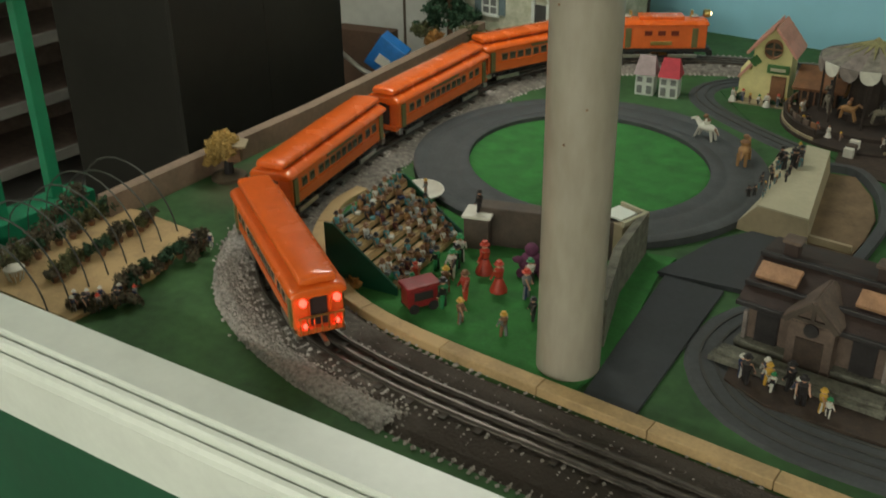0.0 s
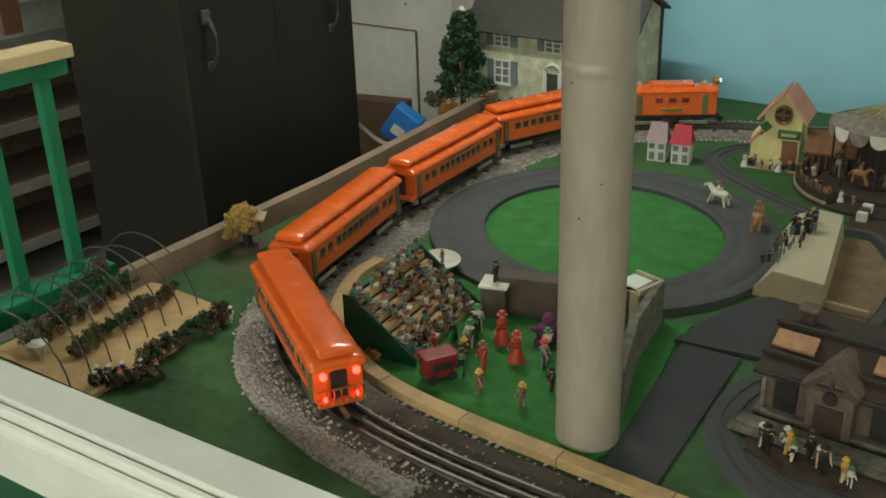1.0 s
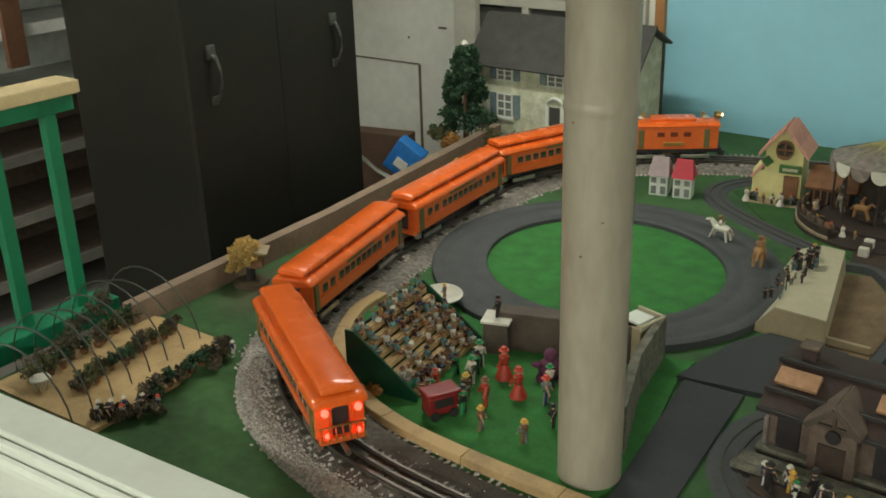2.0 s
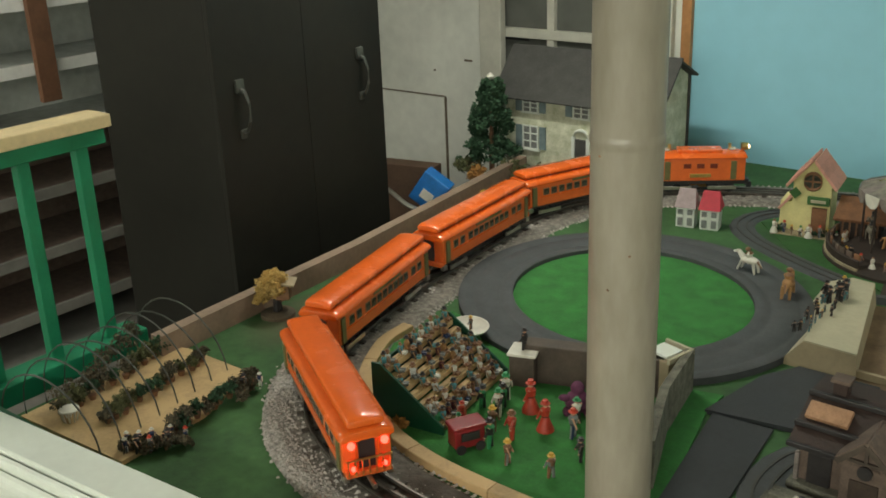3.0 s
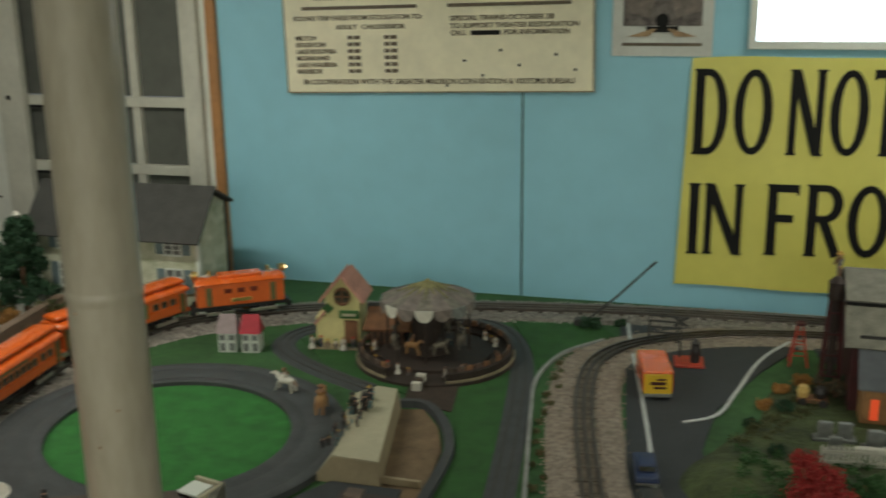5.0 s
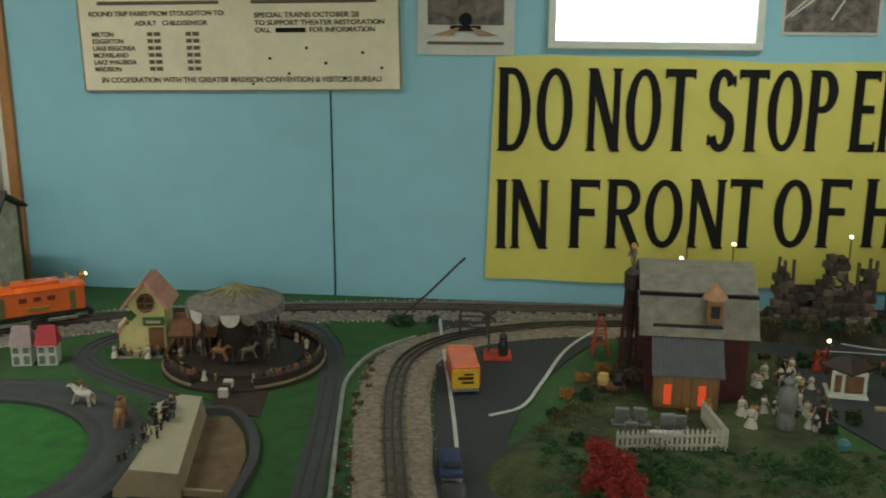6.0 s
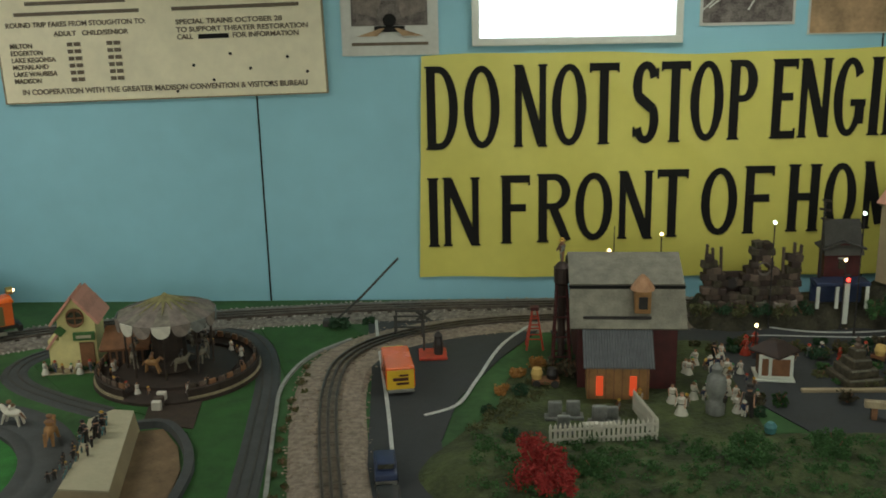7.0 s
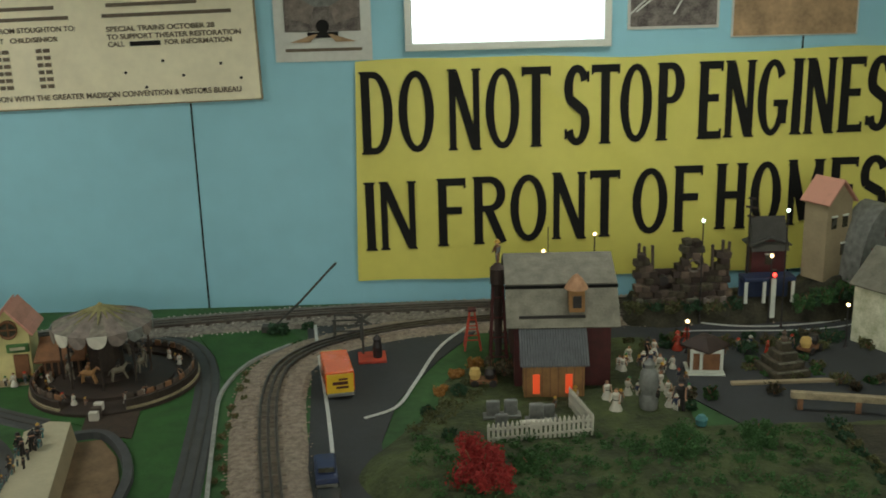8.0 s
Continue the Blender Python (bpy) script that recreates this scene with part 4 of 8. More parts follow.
# ---- tracks ----
def railway(label, pts, gauge, z, tie_gap, tie_len, bed, bed_mat, stones, rails=3, flat=False, dark_to=0, tie_key="tie"):
    line = spline(pts, 0.02)
    tr = tagged(new("toy_railway"), label, "toy railway", kind="structure")
    if bed:
        bb = B()
        pts3 = line[::3] + [line[-1]]
        sweep(bb, [(p.x, p.y, 0) for p in pts3], [(-bed, 0.0), (-bed * 0.85, z * 0.7), (-bed * 0.3, z), (bed * 0.3, z), (bed * 0.85, z * 0.7), (bed, 0.0)])
        part("bed", bb, bed_mat, tr, "gravel track bed")
    g = gauge / 2
    for off in ((-g, 0, g) if rails == 3 else (-g, g)):
        rb = B()
        path = []
        for i, p in enumerate(line):
            d = (line[min(i + 1, len(line) - 1)] - line[max(i - 1, 0)]).normalized()
            path.append((p.x + d.y * off, p.y - d.x * off, z))
        sweep(rb, path, [(-0.003, 0), (0.003, 0), (0.003, 0.0025), (-0.003, 0.0025)] if flat else [(-0.0045, 0.002), (0.0045, 0.002), (0.002, 0.005), (0.004, 0.010), (0.003, 0.013), (-0.003, 0.013), (-0.004, 0.010), (-0.002, 0.005)])
        part("rail", rb, M["slate" if flat else "rail"], tr)
    tie = mesh_of("sleeper", box(B(), (0, 0, 0), (tie_len, 0.016, 0.006), bevel=0.0015), M[tie_key])
    step = int(tie_gap / 0.02)
    for i in range(2, 0 if flat else len(line) - 2, step):
        d = line[i + 1] - line[i - 1]
        part("sleeper", tie, None, tr, m=pose(line[i].x, line[i].y, z + 0.001, 0, 0, math.degrees(math.atan2(d.y, d.x)) - 90))
    if stones:
        sb = B()
        random.seed(11)
        vs, fs = [], []
        for p_i in range(stones):
            i = random.randrange(1, len(line) - 1)
            d = (line[i + 1] - line[i - 1]).normalized()
            o = random.choice((-1, -1, 1)) * (bed * 1.1 - (bed * 1.1 - gauge * 0.62) * random.random() ** 1.1)
            if i < dark_to and random.random() < 0.35 + 0.6 * (1 - i / dark_to):
                continue
            r = random.uniform(0.0025, 0.0068)
            c = Vector((line[i].x + d.y * o, line[i].y - d.x * o, max(0.001, z * (1 - abs(o) / bed) * 1.2) + r * 0.3))
            n = len(vs)
            for q in ((1, 0, 0), (-1, 0, 0), (0, 1, 0), (0, -1, 0), (0, 0, 0.8), (0, 0, -0.6)):
                vs.append(c + Vector([r * a * random.uniform(0.7, 1.3) for a in q]))
            for a, b in ((0, 2), (2, 1), (1, 3), (3, 0)):
                fs += [(n + a, n + b, n + 4), (n + b, n + a, n + 5)]
        sb.free()
        me = bpy.data.meshes.new("stones")
        me.from_pydata(vs, [], fs)
        me.materials.append(M["stone_tan" if tie_key == "tie_tan" else "stone_bits"])
        st = new("stones", me)
        st.parent = tr
        st["kind"] = "stuff"
    return line


MAIN = [(2.6, 1.30), (1.6, 1.30), (0.6, 1.30), (-0.1, 1.30), (-0.58, 1.295), (-0.88, 1.335), (-1.12, 1.44), (-1.285, 1.62), (-1.385, 1.85), (-1.435, 2.09), (-1.47, 2.35), (-1.50, 2.70), (-1.52, 2.95), (-1.47, 3.20), (-1.33, 3.42),
        (-1.10, 3.60), (-0.85, 3.72), (-0.45, 3.83), (-0.10, 3.90), (0.4, 3.96), (1.0, 3.985), (2.0, 3.985), (3.4, 3.985)]
main_line = railway("three-rail toy railway on grey gravel round the layout", MAIN, 0.057, 0.016, 0.08, 0.10, 0.125, M["ballast"], 16000, dark_to=150)
band, bs_v, bs_f = [], [], []
random.seed(19)
for i in range(1, len(main_line) - 1):
    p = main_line[i]
    if p.y < 2.25 and p.x < -0.55:
        d = (main_line[i + 1] - main_line[i - 1]).normalized()
        band.append((p.x - d.y * 0.088, p.y + d.x * 0.088, 0.0))
gb_ = B()
sweep(gb_, band[::2], [(-0.048, 0.0), (-0.036, 0.012), (-0.012, 0.017), (0.012, 0.015), (0.026, 0.006), (0.034, 0.0)])
gravel_band = structure("gravel_band", gb_, M["gravel"], "band of pale loose gravel outside the curved track", "gravel")
for _ in range(7500):
    c = Vector(band[int(len(band) * (0.9999 - 0.9999 * random.random() ** 1.6))]) + Vector((random.gauss(0, 0.019), random.gauss(0, 0.019), 0.010 + random.uniform(-0.004, 0.005)))
    r, n = random.uniform(0.003, 0.0062), len(bs_v)
    for q in ((1, 0, 0), (-1, 0, 0), (0, 1, 0), (0, -1, 0), (0, 0, 0.8), (0, 0, -0.6)):
        bs_v.append(c + Vector([r * a * random.uniform(0.7, 1.3) for a in q]))
    for a, b in ((0, 2), (2, 1), (1, 3), (3, 0)):
        bs_f += [(n + a, n + b, n + 4), (n + b, n + a, n + 5)]
bs_me = bpy.data.meshes.new("gravel_stones")
bs_me.from_pydata(bs_v, [], bs_f)
bs_me.materials.append(M["stone_bits"])
part("gravel_stones", bs_me, None, gravel_band)["kind"] = "stuff"
railway("three-rail inner toy railway on tan gravel", [(0.46, 2.1), (0.38, 2.5), (0.31, 2.9), (0.278, 3.2), (0.295, 3.42), (0.40, 3.60), (0.62, 3.74), (0.9, 3.82), (1.4, 3.85), (3.2, 3.85)], 0.05, 0.010, 0.08, 0.085, 0.118, M["ballast_tan"], 2500, tie_key="tie_tan")
railway("dark trolley track round the carousel", [(0.18, 2.1), (0.13, 2.6), (0.09, 2.95), (0.04, 3.3), (-0.03, 3.55), (-0.15, 3.72), (-0.35, 3.76), (-0.65, 3.66), (-0.84, 3.50), (-0.87, 3.35), (-0.78, 3.22), (-0.58, 3.09), (-0.40, 3.0)], 0.032, 0.006, 0.06, 0.06, 0.045, M["road"], 0, rails=2, flat=True)
railway("small grey oval trolley loop round the station", [(0.45, 1.60), (0.22, 1.575), (0.07, 1.575), (-0.06, 1.625), (-0.155, 1.74), (-0.175, 1.86), (-0.14, 1.98), (-0.02, 2.07), (0.3, 2.10)], 0.032, 0.006, 0.06, 0.055, 0.05, M["road"], 0, rails=2, flat=True)
railway("inner ring of the station trolley loop", [(0.45, 1.655), (0.22, 1.635), (0.07, 1.635), (-0.04, 1.675), (-0.105, 1.76), (-0.118, 1.86), (-0.09, 1.95), (0.0, 2.015), (0.3, 2.04)], 0.026, 0.005, 0.06, 0.045, 0.03, M["road"], 0, rails=2, flat=True)

# ---- the train ----
RAIL_TOP = 0.030


def along(line, s):
    """Place and heading on a line at s metres from its start."""
    i = max(1, min(int(s / 0.02), len(line) - 2))
    return line[i] + (line[i + 1] - line[i]) * (s / 0.02 - i)


def roof_shell(L, rows, n_end=5, drop=0.02):
    """A lofted roof: section rows (half width, height), rounded down at both ends."""
    bm = B()
    sec = [(-u, v) for u, v in rows] + [(u, v) for u, v in rows[::-1]]
    base = min(v for _, v in sec)
    rings = []
    for k in range(n_end + 1):
        a = math.pi / 2 * k / n_end
        rings.append((-L / 2 + drop * (1 - math.sin(a)), 0.50 + 0.50 * math.sin(a) ** 0.6, 1 - 0.08 * (1 - math.sin(a))))
    rings += [(-x, hz, wy) for x, hz, wy in rings[::-1]]
    xs = [-L / 2 + drop * (1 - math.cos(math.pi / 2 * k / n_end)) for k in range(n_end + 1)]
    for k in range(n_end + 1):
        rings[k] = (xs[k], rings[k][1], rings[k][2])
        rings[-1 - k] = (-xs[k], rings[-1 - k][1], rings[-1 - k][2])
    vr = [[bm.verts.new((x, u * wy, base + (v - base) * hz)) for u, v in sec] for x, hz, wy in rings]
    for a, b in zip(vr, vr[1:]):
        for j in range(len(sec)):
            bm.faces.new((a[j], a[(j + 1) % len(sec)], b[(j + 1) % len(sec)], b[j]))
    bm.faces.new(vr[0][::-1])
    bm.faces.new(vr[-1])
    bmesh.ops.recalc_face_normals(bm, faces=bm.faces)
    return bm


def wheelset(thing_, x, spacing, r, n_ax, half):
    tk = part("truck", box(box(box(B(), (x, half, r * 1.05), (spacing * (n_ax - 1) + 0.05, 0.006, 0.014), bevel=0.002), (x, -half, r * 1.05), (spacing * (n_ax - 1) + 0.05, 0.006, 0.014), bevel=0.002), (x, 0, r * 1.05 + 0.004), (0.02, 2 * half, 0.006)), M["steel"], thing_, "dull nickel truck frame")
    for k in range(n_ax):
        xx = x + (k - (n_ax - 1) / 2) * spacing
        for sy in (-1, 1):
            wb = cyl(B(), (xx, sy * 0.026, r), (xx, sy * 0.036, r), r, n=16)
            part("wheel", wb, M["black_iron"], tk, smooth=True)
        part("axle", cyl(B(), (xx, -0.026, r), (xx, 0.026, r), 0.004, n=6), M["black_iron"], tk)


CAR_L, CAR_W = 0.575, 0.120


def coach(m, label, baggage=False, tail=False):
    c = thing("passenger_coach", label, "toy train car", m, "coaches of the orange train")
    L, W = CAR_L, CAR_W
    part("body", box(B(), (0, 0, 0.087), (L - 0.03, W - 0.012, 0.086), bevel=0.004), M["orange_dull"], c)
    part("underframe", box(B(), (0, 0, 0.040), (L - 0.05, W - 0.03, 0.012), bevel=0.002), M["black_iron"], c)
    hw = W / 2
    part("roof", roof_shell(L, [(hw - 0.002, 0.124), (hw + 0.002, 0.128), (hw + 0.001, 0.135), (hw - 0.003, 0.140), (hw - 0.014, 0.1445), (hw - 0.026, 0.147)], drop=0.026), M["orange"], c, smooth=True)
    part("groove", roof_shell(L - 0.045, [(hw - 0.026, 0.146), (hw - 0.026, 0.157)], drop=0.02), M["groove"], c, "dark painted clerestory side")
    part("clerestory", roof_shell(L - 0.012, [(hw - 0.023, 0.152), (hw - 0.019, 0.156), (hw - 0.0185, 0.162), (hw - 0.0205, 0.1665), (hw - 0.025, 0.169), (0.006, 0.1715)], drop=0.026), M["orange"], c, smooth=True)
    for sx in (-1, 1):
        for sy in (-1, 1):
            part("vestibule_door", box(B(), (sx * (L / 2 - 0.035), sy * (hw - 0.004), 0.083), (0.020, 0.006, 0.072), bevel=0.001), M["car_door"], c, "olive vestibule door")
        part("end_door", box(B(), (sx * (L / 2 - 0.013), 0, 0.085), (0.006, 0.036, 0.075), bevel=0.002), M["fig_black"], c, "dark end doorway")
        dm = B()
        wire(dm, [(sx * (L / 2 - 0.008), -0.024, 0.045), (sx * (L / 2 - 0.006), -0.024, 0.12), (sx * (L / 2 - 0.006), 0.0, 0.13), (sx * (L / 2 - 0.006), 0.024, 0.12), (sx * (L / 2 - 0.008), 0.024, 0.045)], 0.004, 6)
        part("end_hood", dm, M["orange"], c)
        part("buffer_beam", box(B(), (sx * (L / 2 - 0.01), 0, 0.045), (0.022, W - 0.02, 0.014), bevel=0.003), M["orange_dull"], c)
        for sy in (-1, 1):
            part("step", box(B(), (sx * (L / 2 - 0.02), sy * (hw - 0.012), 0.032), (0.022, 0.014, 0.016), bevel=0.002), M["steel"], c, "nickel step")
        cp = cyl(B(), (sx * (L / 2 - 0.02), 0, 0.030), (sx * (L / 2 + 0.035), 0, 0.030), 0.006, n=8)
        part("coupler", cp, M["steel"], c, "nickel coupler")
        wheelset(c, sx * (L / 2 - 0.11), 0.05, 0.0165, 2, 0.045)
    wp = mesh_of("window", box(B(), (0, 0, 0), (0.022, 0.005, 0.022), bevel=0.001), M["car_glass"])
    lit = mesh_of("window_frame", box(B(), (0, 0, 0), (0.027, 0.003, 0.027), bevel=0.001), M["skylight"])
    if baggage:
        xs = [-0.20, -0.165, -0.13, -0.095, -0.06, -0.025] + [0.125, 0.165, 0.205]
    else:
        xs = [-0.205, -0.165] + [-0.116 + 0.033 * k for k in range(8)] + [0.165, 0.205]
    for x in xs:
        for sy in (-1, 1):
            part("window", wp, None, c, m=pose(x, sy * (hw - 0.005), 0.096))
            part("window_frame", lit, None, c, m=pose(x, sy * (hw - 0.0055), 0.096))
    if baggage:
        for sy in (-1, 1):
            part("baggage_door", box(B(), (0.055, sy * (hw - 0.005), 0.090), (0.062, 0.005, 0.055), bevel=0.002), M["green_door"], c, "green baggage door")
    for sy in (-1, 1):
        part("letter_board", box(B(), (0, sy * (hw - 0.005), 0.119), (0.16, 0.004, 0.008)), M["car_door"], c)
        part("belt_rail", box(B(), (0, sy * (hw - 0.0055), 0.078), (L - 0.11, 0.004, 0.003)), M["orange"], c)
    if tail:
        for sy in (-1, 1):
            part("tail_lamp", ball(B(), (-L / 2 - 0.001, sy * 0.036, 0.115), 0.009), M["red_lamp"], c, "glowing red tail lamp")
            part("tail_lamp", ball(B(), (-L / 2 - 0.001, sy * 0.034, 0.060), 0.006), M["red_lamp"], c, "glowing red tail lamp")
        rl = B()
        box(rl, (-L / 2 - 0.004, 0, 0.082), (0.004, 0.10, 0.004))
        pr_ = part("platform_rail", rl, M["brass"], c, "brass platform railing")
        for k in range(7):
            part("baluster", cyl(B(), (-L / 2 - 0.004, -0.045 + 0.015 * k, 0.045), (-L / 2 - 0.004, -0.045 + 0.015 * k, 0.080), 0.0018, n=6), M["brass"], pr_)
    return c


def locomotive(m):
    c = thing("electric_locomotive", "orange toy electric locomotive with brass fittings", "toy locomotive", m)
    L, W = 0.37, 0.112
    hw = W / 2
    part("body", box(B(), (0, 0, 0.095), (L - 0.03, W - 0.01, 0.090), bevel=0.005), M["orange_dull"], c)
    part("frame", box(B(), (0, 0, 0.044), (L, W - 0.02, 0.018), bevel=0.003), M["black_iron"], c)
    part("roof", roof_shell(L - 0.02, [(hw - 0.003, 0.138), (hw, 0.142), (hw - 0.006, 0.150), (hw - 0.02, 0.155), (0.01, 0.158)], drop=0.03), M["orange"], c, smooth=True)
    part("roof_hatch", box(B(), (0, 0, 0.162), (0.17, 0.062, 0.014), bevel=0.004), M["orange"], c)
    for sx in (-1, 1):
        part("whistle", cyl(B(), (sx * 0.115, 0, 0.155), (sx * 0.115, 0, 0.185), 0.006, n=10), M["brass"], c, "brass whistle")
        ring = B()
        wire(ring, [(sx * 0.125 + 0.012 * math.cos(a), 0.012 * math.sin(a), 0.165) for a in (2 * math.pi * k / 12 for k in range(13))], 0.003)
        part("roof_ring", ring, M["pale"], c, "pale ring on the roof")
        part("headlamp_case", cyl(B(), (sx * (L / 2 - 0.025), 0, 0.172), (sx * (L / 2 - 0.002), 0, 0.172), 0.015, n=14), M["brass"], c, "brass headlamp", smooth=True)
        part("headlamp", ball(B(), (sx * (L / 2 - 0.001), 0, 0.172), 0.007), M["bulb" if sx > 0 else "pale"], c, "headlamp lens")
        for sy in (-1, 1):
            part("cab_door", box(B(), (sx * (L / 2 - 0.06), sy * (hw - 0.004), 0.092), (0.022, 0.005, 0.074), bevel=0.001), M["car_door"], c, "olive cab door")
            part("end_window", box(B(), (sx * (L / 2 - 0.0145), sy * 0.026, 0.112), (0.004, 0.024, 0.026), bevel=0.001), M["car_glass"], c)
            part("marker_lamp", ball(B(), (sx * (L / 2 - 0.012), sy * 0.04, 0.14), 0.006), M["brass"], c)
            hr = B()
            wire(hr, [(sx * (L / 2 - 0.04), sy * (hw + 0.002), 0.06), (sx * (L / 2 - 0.04), sy * (hw + 0.002), 0.13)], 0.0016)
            part("handrail", hr, M["brass"], c)
        part("cowcatcher", box(B(), (sx * (L / 2 + 0.004), 0, 0.030), (0.02, 0.08, 0.022), bevel=0.004), M["black_iron"], c)
        wheelset(c, sx * 0.085, 0.06, 0.020, 2, 0.045)
    for x in (-0.05, 0.0, 0.05):
        for sy in (-1, 1):
            part("grille", box(B(), (x, sy * (hw - 0.004), 0.11), (0.028, 0.004, 0.018), bevel=0.001), M["groove"], c)
    for sy in (-1, 1):
        part("name_plate", box(B(), (0, sy * (hw - 0.004), 0.072), (0.08, 0.004, 0.014), bevel=0.001), M["brass"], c, "brass name plate")
    return c


def on_track(s_rear, s_front):
    a, b = along(main_line, s_rear), along(main_line, s_front)
    mid, d = (a + b) / 2, b - a
    return pose(mid.x, mid.y, RAIL_TOP - 0.001, 0, 0, math.degrees(math.atan2(d.y, d.x)))


HEAD, PITCH = 6.29, 0.636     # where the front of the locomotive stands along the track
locomotive(on_track(HEAD - 0.29, HEAD - 0.08))
LABELS = ["orange toy baggage coach with a green door behind the locomotive", "glossy orange toy passenger coach with a clerestory roof",
          "glossy orange toy passenger coach with a clerestory roof", "orange toy observation coach with lit red tail lamps"]
for k in range(4):
    front = HEAD - 0.40 - PITCH * k
    coach(on_track(front - CAR_L + 0.11, front - 0.11), LABELS[k], baggage=k == 0, tail=k == 3)

# ---- small figures and greenery ----
def figure_mesh(h, top, legs, hat=None, sit=False, skirt=False, head="skin"):
    """A plain little figure in one mesh, h metres tall when standing."""
    bm = B()
    slots = []

    def add(fn, key):
        n0 = len(bm.faces)
        fn()
        bm.faces.ensure_lookup_table()
        if key not in slots:
            slots.append(key)
        for f in bm.faces[n0:]:
            f.material_index = slots.index(key)

    z = 0.0
    if sit:
        add(lambda: box(bm, (0.18 * h, 0.07 * h, 0.07 * h), (0.30 * h, 0.10 * h, 0.12 * h)), legs)
        add(lambda: box(bm, (0.18 * h, -0.07 * h, 0.07 * h), (0.30 * h, 0.10 * h, 0.12 * h)), legs)
        z = -0.42 * h
    elif skirt:
        add(lambda: lathe(bm, [(0.24 * h, 0), (0.23 * h, 0.06 * h), (0.13 * h, 0.35 * h), (0.09 * h, 0.5 * h)], 9), legs)
    else:
        for sy in (-1, 1):
            add(lambda sy=sy: cyl(bm, (0.03 * h * sy, 0.08 * h * sy, 0), (0, 0.06 * h * sy, 0.48 * h), 0.055 * h, 0.07 * h, 6), legs)
    add(lambda: lathe(bm, [(0.09 * h, 0.44 * h), (0.115 * h, 0.55 * h), (0.14 * h, 0.74 * h), (0.06 * h, 0.82 * h)], 8, (0, 0, z)), top)
    for sy in (-1, 1):
        add(lambda sy=sy: cyl(bm, (0, 0.14 * h * sy, 0.76 * h + z), (0.12 * h, 0.17 * h * sy, 0.46 * h + z), 0.045 * h, 0.035 * h, 5), top)
    for sy in (-1, 1):
        add(lambda sy=sy: ball(bm, (0.13 * h, 0.172 * h * sy, 0.435 * h + z), 0.036 * h, (1, 1, 1), 5), head)
    if not sit:
        add(lambda: lathe(bm, [(0.105 * h, 0.485 * h), (0.112 * h, 0.50 * h), (0.108 * h, 0.525 * h)], 8, (0, 0, z)), "fig_black")
    add(lambda: ball(bm, (0, 0, 0.885 * h + z), 0.078 * h, (1, 0.92, 1.15), 7), head)
    if not hat:
        add(lambda: ball(bm, (-0.016 * h, 0, 0.915 * h + z), 0.080 * h, (1, 1, 0.95), 7), "fig_brown")
    if hat:
        add(lambda: lathe(bm, [(0.14 * h, 0.94 * h), (0.13 * h, 0.96 * h), (0.085 * h, 0.965 * h), (0.075 * h, 1.06 * h), (0.02 * h, 1.08 * h)], 8, (0, 0, z)), hat)
    return mesh_of("toy_figurine", bm, [M[k] for k in slots], smooth=True)


FIG = {
    "soldier in teal": figure_mesh(0.045, "teal", "fig_grey", "fig_black"),
    "clown in red": figure_mesh(0.052, "fig_red", "fig_red", "fig_red", skirt=True),
    "figure in red": figure_mesh(0.052, "fig_red", "fig_red", "fig_brown"),
    "clown in black and white": figure_mesh(0.05, "pale", "fig_black", "fig_green"),
    "figure in green": figure_mesh(0.05, "fig_green", "fig_black", "fig_black"),
    "figure in brown": figure_mesh(0.05, "fig_brown", "fig_grey", "fig_yellow"),
    "lady in a white dress": figure_mesh(0.07, "pale", "pale", None, skirt=True),
    "figure in a black suit": figure_mesh(0.075, "fig_black", "fig_black", "fig_black"),
    "figure in navy": figure_mesh(0.06, "navy", "pale", "pale"),
    "figure in grey": figure_mesh(0.06, "fig_grey", "navy", "fig_red"),
    "figure in yellow": figure_mesh(0.06, "fig_yellow", "pale", "fig_yellow"),
}
SEATED = [figure_mesh(0.045, a, b, c, sit=True, head="barn_tan") for a, b, c in (("teal", "fig_grey", None), ("fig_brown", "navy", "fig_black"), ("pale", "fig_brown", "fig_brown"), ("barn_red", "fig_grey", "fig_black"), ("teal", "fig_brown", "fig_black"), ("teal", "pale", None), ("shelf_grey", "fig_grey", "fig_brown"), ("barn_tan", "fig_brown", "fig_black"), ("fig_black", "teal", "fig_brown"))]
SEAT_NAMES = ["teal", "brown", "white", "dark red", "teal and brown", "teal and white", "pale grey", "tan", "black"]


def figurine(kind, x, y, z=0.006, turn=0.0, scale=1.0, where="on the green felt lawn", group=""):
    ob = new("toy_figurine", FIG[kind])
    ob.matrix_world = pose(x, y, z, 0, 0, turn) @ Matrix.Diagonal((scale * 1.2, scale * 1.2, scale, 1))
    return tagged(ob, "toy " + kind + " " + where, "figurine", group)


